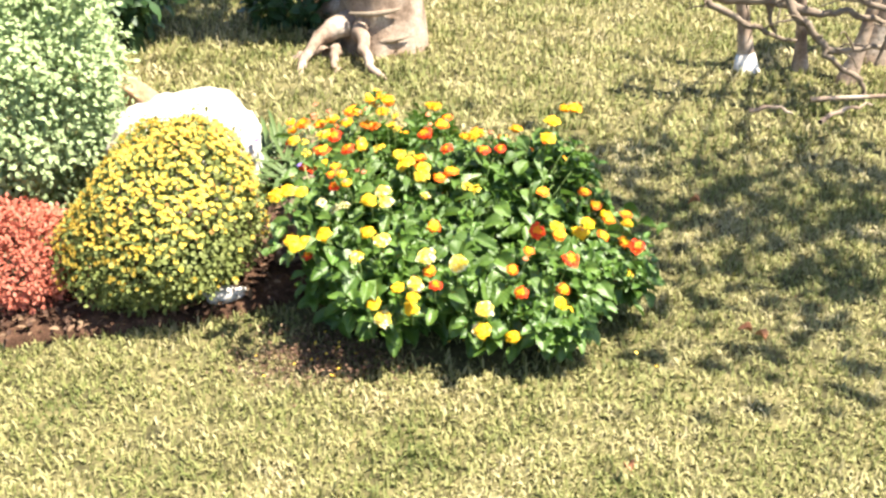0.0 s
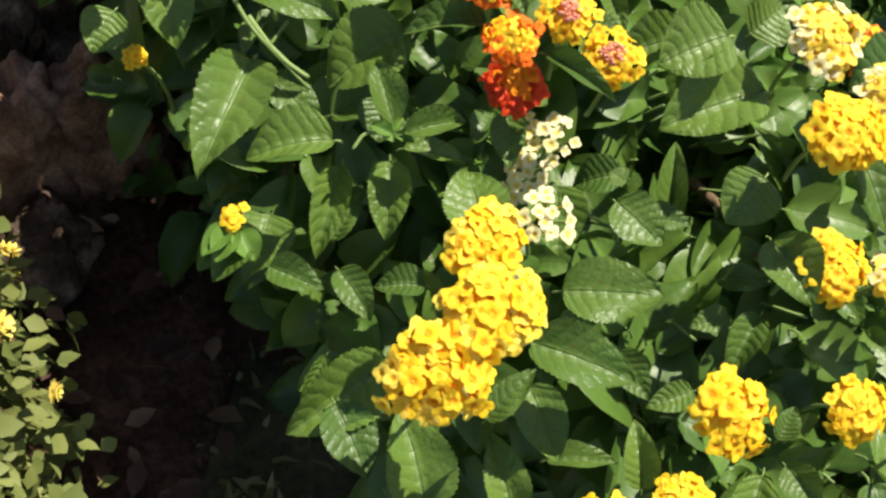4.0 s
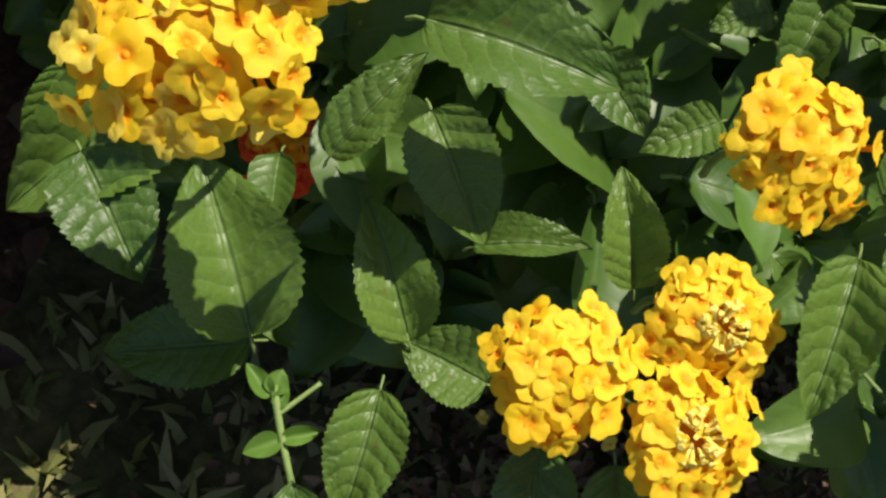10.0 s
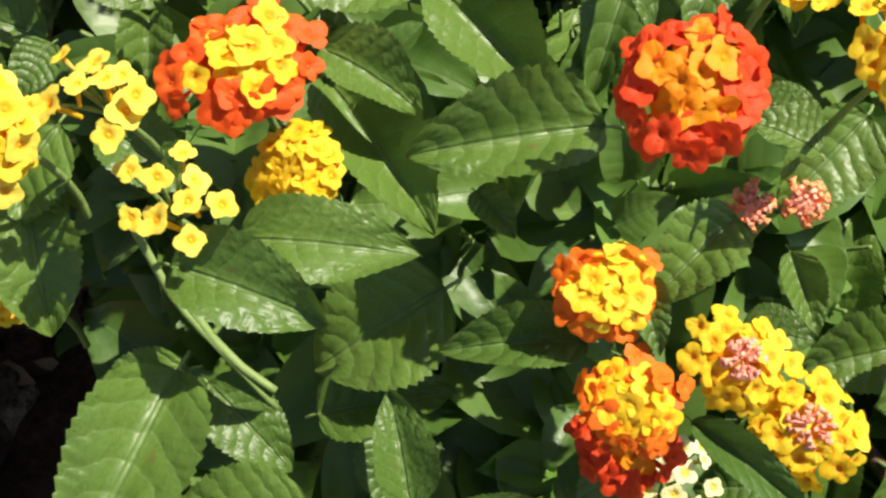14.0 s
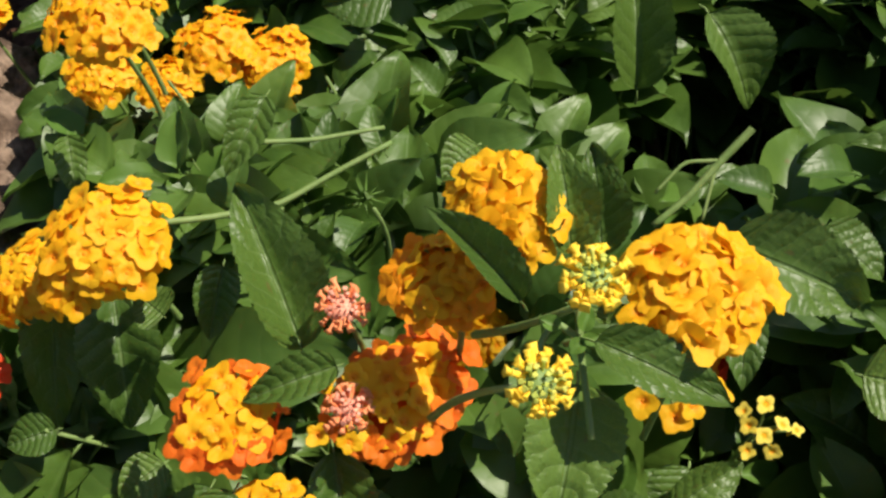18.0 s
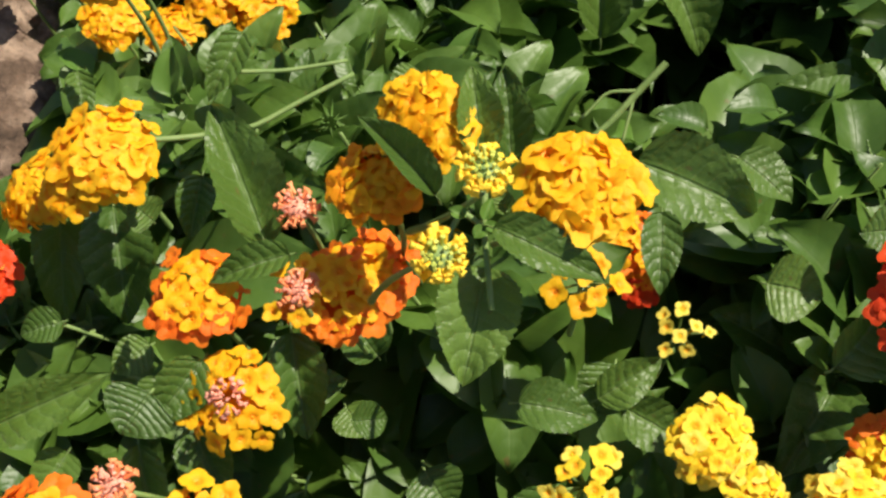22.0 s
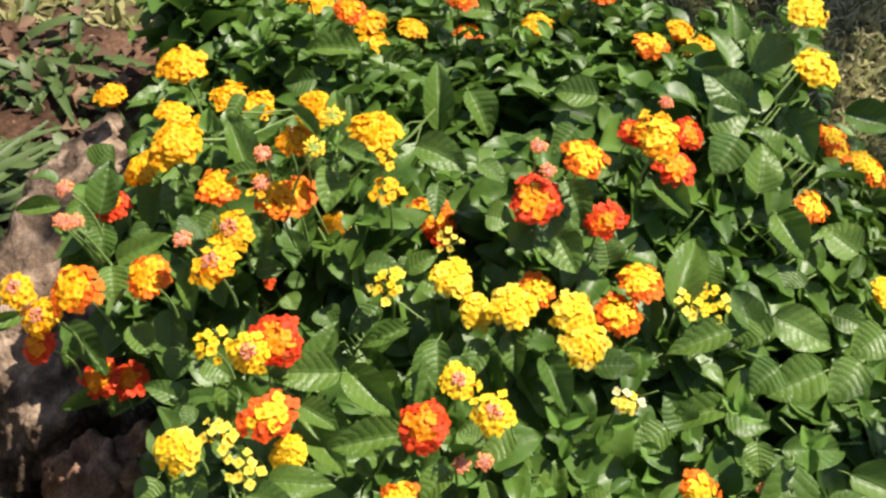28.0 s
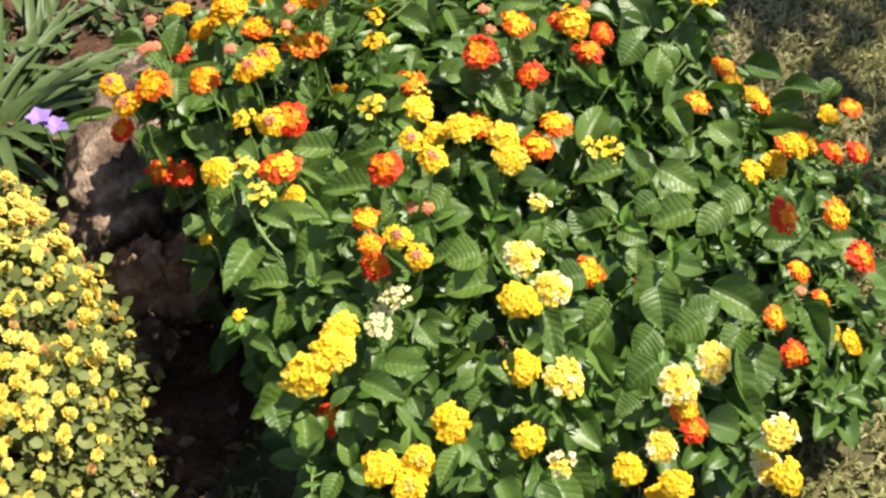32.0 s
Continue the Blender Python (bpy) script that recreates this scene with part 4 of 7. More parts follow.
leaf((-0.1073, 2.5722, 0.2047), (-0.1357, 2.5581, 0.1935), 0.0159, (-0.19, -0.35, 0.92))
leaf((-0.1368, 2.4835, 0.3380), (-0.1573, 2.4723, 0.3308), 0.0123, (-0.16, -0.32, 0.94))
leaf((-0.2116, 2.4185, 0.3143), (-0.2252, 2.4178, 0.3135), 0.0128, (-0.05, -0.21, 0.98))
leaf((-0.2287, 2.4548, 0.2826), (-0.2424, 2.4583, 0.2833), 0.0127, (-0.02, -0.25, 0.97))
leaf((-0.2532, 2.4758, 0.2923), (-0.2324, 2.4961, 0.3159), 0.0234, (-0.29, -0.59, 0.76))
leaf((-0.2571, 2.4611, 0.2982), (-0.2701, 2.4414, 0.2880), 0.0212, (-0.11, -0.40, 0.91))
leaf((-0.2632, 2.4260, 0.3052), (-0.2272, 2.4143, 0.3215), 0.0170, (-0.47, -0.27, 0.84))
leaf((-0.2633, 2.4829, 0.3000), (-0.2677, 2.4607, 0.2928), 0.0154, (-0.07, -0.30, 0.95))
leaf((-0.2713, 2.4109, 0.3233), (-0.2809, 2.3895, 0.3140), 0.0193, (-0.09, -0.36, 0.93))
leaf((-0.2186, 2.3397, 0.2645), (-0.2013, 2.3611, 0.2869), 0.0172, (-0.36, -0.52, 0.77))
leaf((-0.3047, 2.4281, 0.2612), (-0.2969, 2.3874, 0.2512), 0.0218, (-0.06, -0.25, 0.97))
leaf((-0.2980, 2.3848, 0.2276), (-0.3306, 2.3965, 0.2224), 0.0121, (-0.23, -0.23, 0.95))
leaf((-0.2430, 2.3202, 0.2913), (-0.2582, 2.2962, 0.2782), 0.0150, (-0.20, -0.37, 0.91))
leaf((-0.2729, 2.3116, 0.3043), (-0.2910, 2.3321, 0.3099), 0.0149, (-0.05, -0.30, 0.95))
leaf((-0.2555, 2.3563, 0.2883), (-0.2707, 2.3433, 0.2802), 0.0186, (-0.19, -0.35, 0.92))
leaf((-0.2488, 2.3367, 0.2949), (-0.2405, 2.3166, 0.2945), 0.0235, (-0.19, -0.10, 0.98))
leaf((-0.2212, 2.3889, 0.3580), (-0.2328, 2.3846, 0.3554), 0.0202, (-0.09, -0.32, 0.94))
leaf((-0.2298, 2.3964, 0.3074), (-0.2396, 2.3726, 0.2969), 0.0148, (-0.14, -0.35, 0.93))
leaf((-0.2762, 2.4785, 0.3137), (-0.3021, 2.4910, 0.3131), 0.0129, (-0.21, -0.39, 0.90))
leaf((-0.3031, 2.4112, 0.2704), (-0.3189, 2.3981, 0.2601), 0.0125, (-0.18, -0.47, 0.87))
leaf((-0.2455, 2.3962, 0.2736), (-0.2635, 2.3661, 0.2524), 0.0239, (-0.20, -0.48, 0.85))
leaf((-0.2968, 2.2667, 0.3177), (-0.3063, 2.2414, 0.3036), 0.0211, (-0.15, -0.44, 0.88))
leaf((-0.2756, 2.2718, 0.3220), (-0.2660, 2.2501, 0.3193), 0.0163, (-0.17, -0.19, 0.97))
leaf((-0.3086, 2.2866, 0.2829), (-0.3243, 2.2791, 0.2758), 0.0202, (-0.23, -0.37, 0.90))
leaf((-0.2133, 2.3990, 0.2884), (-0.2160, 2.3762, 0.2790), 0.0180, (-0.15, -0.36, 0.92))
leaf((-0.2690, 2.3985, 0.2726), (-0.2714, 2.3759, 0.2634), 0.0203, (-0.11, -0.36, 0.92))
leaf((-0.3209, 2.0631, 0.2364), (-0.3092, 2.0940, 0.2536), 0.0270, (-0.18, -0.42, 0.89))
leaf((-0.3193, 2.0659, 0.2253), (-0.3445, 2.0825, 0.2246), 0.0189, (-0.16, -0.21, 0.96))
leaf((-0.2952, 2.0441, 0.2314), (-0.2862, 2.0696, 0.2461), 0.0168, (-0.27, -0.41, 0.87))
leaf((-0.3080, 2.0384, 0.2388), (-0.3290, 2.0234, 0.2312), 0.0165, (-0.20, -0.21, 0.96))
leaf((-0.3410, 2.0202, 0.2271), (-0.3325, 2.0336, 0.2384), 0.0218, (-0.29, -0.50, 0.82))
leaf((-0.2568, 2.0217, 0.2466), (-0.2468, 2.0397, 0.2597), 0.0137, (-0.43, -0.36, 0.83))
leaf((-0.2319, 1.9971, 0.2735), (-0.2572, 1.9817, 0.2641), 0.0159, (-0.33, -0.03, 0.94))
leaf((-0.2154, 1.9957, 0.2610), (-0.2167, 1.9773, 0.2599), 0.0142, (-0.41, -0.02, 0.91))
leaf((-0.2679, 2.0738, 0.2571), (-0.2764, 2.0464, 0.2509), 0.0197, (-0.23, -0.15, 0.96))
leaf((-0.2291, 2.0662, 0.2517), (-0.2319, 2.0455, 0.2495), 0.0142, (-0.33, -0.06, 0.94))
leaf((-0.2119, 2.0392, 0.2429), (-0.2305, 2.0446, 0.2417), 0.0121, (-0.13, -0.25, 0.96))
leaf((-0.2897, 2.0108, 0.2351), (-0.3086, 1.9918, 0.2272), 0.0178, (-0.25, -0.15, 0.96))
leaf((-0.2801, 1.9984, 0.2352), (-0.2943, 1.9805, 0.2293), 0.0162, (-0.26, -0.10, 0.96))
leaf((-0.2859, 2.0285, 0.2238), (-0.2955, 2.0463, 0.2293), 0.0174, (-0.10, -0.35, 0.93))
leaf((-0.3185, 2.1238, 0.2339), (-0.3077, 2.0998, 0.2360), 0.0200, (-0.28, -0.04, 0.96))
leaf((-0.2418, 2.0903, 0.2757), (-0.2164, 2.0653, 0.2830), 0.0254, (-0.37, -0.10, 0.92))
leaf((-0.2690, 2.0785, 0.2846), (-0.2497, 2.0454, 0.2873), 0.0221, (-0.28, -0.09, 0.95))
leaf((-0.2990, 2.1483, 0.2654), (-0.3000, 2.1261, 0.2631), 0.0136, (-0.13, -0.10, 0.99))
leaf((-0.3031, 2.0629, 0.2933), (-0.2839, 2.0637, 0.3057), 0.0108, (-0.53, -0.14, 0.84))
leaf((-0.1718, 2.0455, 0.2504), (-0.1960, 2.0367, 0.2427), 0.0141, (-0.30, 0.00, 0.95))
leaf((-0.3175, 2.1665, 0.2601), (-0.3076, 2.1458, 0.2626), 0.0144, (-0.27, -0.01, 0.96))
leaf((-0.3186, 2.1281, 0.2505), (-0.3356, 2.1197, 0.2457), 0.0057, (-0.13, -0.28, 0.95))
leaf((-0.3264, 2.1111, 0.2490), (-0.3322, 2.0833, 0.2431), 0.0210, (-0.06, -0.19, 0.98))
leaf((-0.1509, 2.0763, 0.2149), (-0.1347, 2.0598, 0.2210), 0.0129, (-0.42, -0.08, 0.90))
leaf((-0.2798, 2.2331, 0.3258), (-0.2596, 2.2060, 0.3274), 0.0195, (-0.19, -0.09, 0.98))
leaf((-0.2630, 2.2353, 0.3171), (-0.2337, 2.2105, 0.3228), 0.0201, (-0.28, -0.11, 0.96))
leaf((-0.2237, 2.2654, 0.3118), (-0.2196, 2.2217, 0.3015), 0.0234, (-0.20, -0.24, 0.95))
leaf((-0.1871, 2.2105, 0.3350), (-0.2267, 2.2280, 0.3319), 0.0226, (-0.18, -0.24, 0.95))
leaf((-0.1833, 2.2785, 0.3066), (-0.1733, 2.2392, 0.2999), 0.0247, (-0.29, -0.23, 0.93))
leaf((-0.1955, 2.2659, 0.3317), (-0.2313, 2.2882, 0.3318), 0.0238, (-0.21, -0.34, 0.92))
leaf((-0.1211, 2.2689, 0.3024), (-0.1550, 2.2410, 0.2844), 0.0214, (-0.32, -0.21, 0.92))
leaf((-0.1323, 2.2569, 0.3250), (-0.1480, 2.2329, 0.3149), 0.0182, (-0.33, -0.17, 0.93))
leaf((-0.0902, 2.2611, 0.2864), (-0.1140, 2.2461, 0.2768), 0.0179, (-0.29, -0.15, 0.95))
leaf((-0.1810, 2.1768, 0.3416), (-0.2054, 2.1729, 0.3359), 0.0165, (-0.21, -0.08, 0.97))
leaf((-0.1572, 2.1712, 0.3114), (-0.1628, 2.1525, 0.3068), 0.0104, (-0.36, -0.12, 0.93))
leaf((-0.2156, 2.1758, 0.3230), (-0.2423, 2.1902, 0.3234), 0.0146, (-0.08, -0.18, 0.98))
leaf((-0.1794, 2.1625, 0.3114), (-0.1694, 2.1509, 0.3152), 0.0131, (-0.35, 0.00, 0.94))
leaf((-0.2600, 2.2084, 0.2660), (-0.2306, 2.1935, 0.2754), 0.0208, (-0.32, -0.04, 0.95))
leaf((-0.2822, 2.2284, 0.2818), (-0.3084, 2.2323, 0.2784), 0.0171, (-0.15, -0.18, 0.97))
leaf((-0.1536, 2.1980, 0.3336), (-0.1446, 2.1884, 0.3377), 0.0114, (-0.46, -0.05, 0.89))
leaf((-0.2148, 2.2172, 0.3216), (-0.2136, 2.2038, 0.3216), 0.0093, (-0.25, -0.03, 0.97))
leaf((-0.2030, 2.2912, 0.2964), (-0.1723, 2.3058, 0.3174), 0.0200, (-0.42, -0.33, 0.84))
leaf((-0.0718, 2.2548, 0.2893), (-0.0857, 2.2306, 0.2789), 0.0184, (-0.40, -0.16, 0.90))
leaf((-0.1372, 2.2296, 0.3493), (-0.1488, 2.2180, 0.3450), 0.0130, (-0.29, -0.06, 0.95))
leaf((-0.0927, 2.3281, 0.2752), (-0.0820, 2.3051, 0.2734), 0.0184, (-0.32, -0.22, 0.92))
leaf((-0.1004, 2.3343, 0.2814), (-0.0782, 2.3315, 0.2920), 0.0151, (-0.44, -0.23, 0.86))
leaf((-0.2755, 2.2955, 0.3239), (-0.2884, 2.2889, 0.3213), 0.0112, (-0.06, -0.25, 0.97))
leaf((-0.1793, 2.3899, 0.3376), (-0.1915, 2.3639, 0.3269), 0.0172, (-0.17, -0.31, 0.94))
leaf((-0.2050, 2.3918, 0.3507), (-0.2244, 2.3855, 0.3461), 0.0150, (-0.09, -0.39, 0.92))
leaf((-0.2258, 2.2630, 0.3267), (-0.2139, 2.2396, 0.3250), 0.0168, (-0.15, -0.15, 0.98))
leaf((-0.1323, 2.3182, 0.2857), (-0.1592, 2.3140, 0.2796), 0.0170, (-0.18, -0.22, 0.96))
leaf((-0.1222, 2.2996, 0.2757), (-0.1563, 2.3073, 0.2723), 0.0137, (-0.15, -0.23, 0.96))
leaf((-0.1791, 2.4010, 0.2623), (-0.1626, 2.3901, 0.2676), 0.0171, (-0.42, -0.20, 0.89))
leaf((-0.1597, 2.3939, 0.2272), (-0.1601, 2.3807, 0.2259), 0.0170, (-0.19, -0.09, 0.98))
leaf((-0.1565, 2.3512, 0.2616), (-0.1573, 2.3354, 0.2591), 0.0211, (-0.21, -0.14, 0.97))
leaf((-0.1722, 2.4133, 0.3455), (-0.1642, 2.4525, 0.3619), 0.0195, (-0.02, -0.38, 0.92))
leaf((-0.1428, 2.3774, 0.4012), (-0.1482, 2.4016, 0.4108), 0.0096, (-0.07, -0.38, 0.92))
leaf((-0.1380, 2.3614, 0.4052), (-0.1248, 2.3356, 0.4054), 0.0125, (-0.17, -0.08, 0.98))
leaf((-0.1394, 2.3599, 0.3874), (-0.1603, 2.3399, 0.3818), 0.0214, (-0.12, -0.15, 0.98))
leaf((-0.0728, 2.3717, 0.3572), (-0.0543, 2.3399, 0.3569), 0.0243, (-0.27, -0.17, 0.95))
leaf((-0.0545, 2.3667, 0.3132), (-0.0714, 2.3463, 0.3083), 0.0141, (-0.23, -0.04, 0.97))
leaf((-0.1274, 2.3800, 0.3997), (-0.1178, 2.3977, 0.4107), 0.0118, (-0.26, -0.40, 0.88))
leaf((-0.1176, 2.3788, 0.3902), (-0.1069, 2.3974, 0.4017), 0.0118, (-0.29, -0.38, 0.88))
leaf((-0.1731, 2.3978, 0.3681), (-0.1942, 2.4027, 0.3691), 0.0100, (-0.01, -0.24, 0.97))
leaf((-0.1810, 2.3858, 0.2998), (-0.1683, 2.3791, 0.3050), 0.0113, (-0.36, 0.03, 0.93))
leaf((-0.1277, 2.3452, 0.2980), (-0.1105, 2.3262, 0.3009), 0.0179, (-0.16, 0.00, 0.99))
leaf((0.0010, 2.3053, 0.3451), (-0.0049, 2.2727, 0.3311), 0.0243, (-0.37, -0.31, 0.87))
leaf((-0.0256, 2.2973, 0.3347), (-0.0353, 2.2700, 0.3216), 0.0191, (-0.36, -0.30, 0.89))
leaf((0.0724, 2.2913, 0.3193), (0.0790, 2.2548, 0.3090), 0.0195, (-0.39, -0.32, 0.86))
leaf((0.0153, 2.3192, 0.3742), (-0.0079, 2.3141, 0.3660), 0.0176, (-0.27, -0.26, 0.93))
leaf((0.0298, 2.4745, 0.2158), (0.0527, 2.5151, 0.2511), 0.0261, (-0.39, -0.47, 0.79))
leaf((0.1751, 2.3069, 0.3177), (0.1610, 2.3423, 0.3337), 0.0333, (-0.38, -0.50, 0.77))
leaf((-0.0367, 2.2111, 0.2761), (-0.0146, 2.1944, 0.2826), 0.0226, (-0.36, -0.12, 0.92))
leaf((0.0671, 2.1869, 0.2652), (0.0229, 2.1995, 0.2564), 0.0237, (-0.24, -0.17, 0.96))
leaf((0.1044, 2.1864, 0.2576), (0.0753, 2.1786, 0.2454), 0.0229, (-0.36, -0.11, 0.93))
leaf((0.0376, 2.1497, 0.2471), (-0.0088, 2.1634, 0.2379), 0.0214, (-0.23, -0.13, 0.96))
leaf((-0.2121, 2.3937, 0.3417), (-0.2229, 2.3868, 0.3382), 0.0204, (-0.09, -0.33, 0.94))
leaf((-0.1474, 2.3921, 0.2651), (-0.1502, 2.4116, 0.2784), 0.0182, (-0.17, -0.57, 0.80))
leaf((-0.0284, 2.3114, 0.3635), (-0.0401, 2.3167, 0.3657), 0.0153, (-0.03, -0.45, 0.89))
leaf((-0.0416, 2.3290, 0.3101), (-0.0307, 2.3149, 0.3128), 0.0228, (-0.42, -0.15, 0.90))
leaf((-0.0881, 2.3403, 0.2818), (-0.1022, 2.3311, 0.2757), 0.0226, (-0.23, -0.26, 0.94))
leaf((0.1095, 2.1835, 0.2534), (0.1326, 2.1434, 0.2470), 0.0328, (-0.34, -0.34, 0.88))
leaf((0.0882, 2.1893, 0.2619), (0.0704, 2.1829, 0.2538), 0.0293, (-0.35, -0.20, 0.92))
leaf((0.1214, 2.1362, 0.2346), (0.0793, 2.1472, 0.2240), 0.0343, (-0.29, -0.21, 0.93))
leaf((0.0845, 2.1513, 0.2520), (0.0585, 2.1512, 0.2432), 0.0274, (-0.31, -0.19, 0.93))
leaf((0.0065, 2.1539, 0.2378), (0.0031, 2.1772, 0.2548), 0.0255, (-0.32, -0.59, 0.74))
leaf((0.0369, 2.0813, 0.2266), (0.0245, 2.0492, 0.2061), 0.0382, (-0.45, -0.35, 0.82))
leaf((0.1065, 2.0767, 0.1919), (0.1408, 2.0250, 0.1845), 0.0391, (-0.28, -0.31, 0.91))
leaf((0.0417, 2.1217, 0.2354), (0.0310, 2.1033, 0.2239), 0.0224, (-0.43, -0.28, 0.86))
leaf((-0.0540, 2.0861, 0.2852), (-0.0809, 2.0925, 0.2799), 0.0309, (-0.23, -0.18, 0.95))
leaf((-0.1361, 2.1249, 0.3146), (-0.1641, 2.1328, 0.3094), 0.0311, (-0.23, -0.22, 0.95))
leaf((-0.2222, 2.2120, 0.2895), (-0.2580, 2.2147, 0.2772), 0.0322, (-0.33, -0.27, 0.91))
leaf((-0.2509, 2.1866, 0.2924), (-0.2619, 2.1756, 0.2852), 0.0205, (-0.25, -0.34, 0.90))
leaf((0.1904, 2.3232, 0.3336), (0.2219, 2.3182, 0.3525), 0.0381, (-0.52, -0.30, 0.80))
leaf((0.1470, 2.3135, 0.3083), (0.1731, 2.2997, 0.3191), 0.0339, (-0.49, -0.27, 0.83))
leaf((0.2464, 2.2852, 0.1915), (0.2422, 2.3089, 0.2084), 0.0381, (-0.41, -0.58, 0.70))
leaf((0.3884, 2.3393, 0.1635), (0.4184, 2.3036, 0.1634), 0.0341, (-0.41, -0.35, 0.85))
leaf((0.1546, 2.2904, 0.3119), (0.1271, 2.2814, 0.2971), 0.0305, (-0.39, -0.27, 0.88))
leaf((0.0731, 2.2267, 0.2725), (0.0880, 2.2291, 0.2870), 0.0261, (-0.64, -0.30, 0.71))
leaf((0.1714, 2.2119, 0.2306), (0.1560, 2.2068, 0.2245), 0.0248, (-0.31, -0.18, 0.93))
leaf((-0.0266, 2.2777, 0.3282), (-0.0236, 2.2913, 0.3429), 0.0244, (-0.43, -0.62, 0.66))
leaf((0.0109, 2.2589, 0.2989), (0.0140, 2.2732, 0.3141), 0.0245, (-0.45, -0.60, 0.66))
leaf((-0.2355, 2.5254, 0.2811), (-0.2200, 2.5252, 0.2942), 0.0238, (-0.56, -0.51, 0.65))
leaf((0.1987, 2.1233, 0.1984), (0.2103, 2.0947, 0.1927), 0.0324, (-0.37, -0.32, 0.87))
leaf((-0.2159, 2.0034, 0.2699), (-0.2045, 2.0077, 0.2755), 0.0092, (-0.35, -0.26, 0.90))
leaf((-0.2995, 2.1153, 0.2448), (-0.3441, 2.1136, 0.2407), 0.0267, (-0.07, -0.40, 0.91))
leaf((-0.1595, 2.0597, 0.2156), (-0.1770, 2.0661, 0.2158), 0.0121, (-0.06, -0.20, 0.98))
leaf((-0.2641, 2.0570, 0.2147), (-0.2448, 2.0394, 0.2218), 0.0118, (-0.20, 0.17, 0.96))
leaf((-0.2866, 2.2208, 0.3046), (-0.3279, 2.1920, 0.3010), 0.0273, (0.04, -0.18, 0.98))
leaf((-0.2814, 2.2198, 0.2913), (-0.2752, 2.1935, 0.2866), 0.0174, (-0.09, -0.19, 0.98))
leaf((-0.2777, 2.1820, 0.2917), (-0.3073, 2.1963, 0.2907), 0.0219, (-0.07, -0.07, 1.00))
leaf((-0.2613, 2.1692, 0.3023), (-0.2525, 2.1916, 0.3102), 0.0137, (-0.12, -0.29, 0.95))
leaf((-0.2610, 2.1628, 0.3041), (-0.2374, 2.1556, 0.3045), 0.0113, (-0.10, -0.29, 0.95))
leaf((-0.2579, 2.1655, 0.2900), (-0.2408, 2.1497, 0.2869), 0.0120, (0.13, -0.04, 0.99))
leaf((-0.2095, 2.1500, 0.3266), (-0.2005, 2.1219, 0.3249), 0.0094, (-0.30, -0.16, 0.94))
leaf((-0.2620, 2.1149, 0.2975), (-0.2497, 2.1404, 0.3011), 0.0244, (-0.24, -0.02, 0.97))
leaf((-0.2122, 2.1588, 0.2857), (-0.2246, 2.1421, 0.2796), 0.0145, (-0.35, -0.08, 0.93))
leaf((-0.1564, 2.1343, 0.2293), (-0.1739, 2.1470, 0.2211), 0.0184, (-0.45, -0.05, 0.89))
leaf((-0.1421, 2.1380, 0.3070), (-0.1676, 2.1497, 0.2985), 0.0200, (-0.36, -0.11, 0.93))
leaf((-0.3174, 2.1806, 0.2637), (-0.3371, 2.1733, 0.2608), 0.0153, (-0.06, -0.21, 0.97))
leaf((-0.3236, 2.1850, 0.2648), (-0.3398, 2.1794, 0.2608), 0.0115, (-0.07, -0.43, 0.90))
leaf((-0.2057, 2.1774, 0.3408), (-0.2114, 2.1623, 0.3376), 0.0087, (-0.31, -0.08, 0.95))
leaf((-0.2978, 2.1954, 0.2425), (-0.3184, 2.1786, 0.2389), 0.0264, (-0.03, -0.17, 0.98))
leaf((-0.1957, 2.1086, 0.2852), (-0.1979, 2.1159, 0.2861), 0.0089, (-0.15, -0.16, 0.98))
leaf((-0.2941, 2.2828, 0.3300), (-0.2942, 2.2981, 0.3391), 0.0109, (0.20, -0.50, 0.84))
leaf((-0.1577, 2.1784, 0.3445), (-0.1650, 2.1917, 0.3452), 0.0148, (0.12, 0.01, 0.99))
leaf((-0.1687, 2.3763, 0.2711), (-0.1573, 2.3708, 0.2683), 0.0130, (0.08, -0.32, 0.94))
leaf((-0.0180, 2.3689, 0.3101), (-0.0127, 2.3463, 0.3077), 0.0178, (0.01, -0.11, 0.99))
leaf((-0.1070, 2.4299, 0.3573), (-0.1196, 2.4280, 0.3559), 0.0119, (-0.10, -0.06, 0.99))
leaf((-0.1394, 2.3630, 0.3911), (-0.1473, 2.3725, 0.3911), 0.0064, (-0.30, -0.24, 0.92))
leaf((-0.1309, 2.3637, 0.3999), (-0.1302, 2.3711, 0.4027), 0.0053, (-0.27, -0.32, 0.91))
leaf((-0.2837, 2.2749, 0.3255), (-0.3083, 2.2670, 0.3123), 0.0211, (-0.28, -0.49, 0.82))
leaf((-0.1321, 2.1040, 0.3004), (-0.1733, 2.1171, 0.2946), 0.0309, (-0.18, -0.13, 0.98))
leaf((-0.1159, 2.1273, 0.3011), (-0.0996, 2.1266, 0.3089), 0.0232, (-0.39, -0.51, 0.77))
leaf((-0.1054, 2.0728, 0.2850), (-0.1161, 2.0306, 0.2655), 0.0217, (-0.13, -0.39, 0.91))
leaf((0.0613, 2.0998, 0.2203), (0.0113, 2.0732, 0.2052), 0.0408, (-0.06, -0.41, 0.91))
leaf((0.0838, 2.1804, 0.2597), (0.0970, 2.2136, 0.2637), 0.0249, (-0.20, -0.04, 0.98))
leaf((0.1541, 2.1277, 0.2292), (0.1186, 2.1211, 0.2175), 0.0305, (-0.28, -0.18, 0.94))
leaf((-0.0121, 2.0161, 0.2228), (-0.0465, 2.0151, 0.2086), 0.0325, (-0.37, -0.20, 0.91))
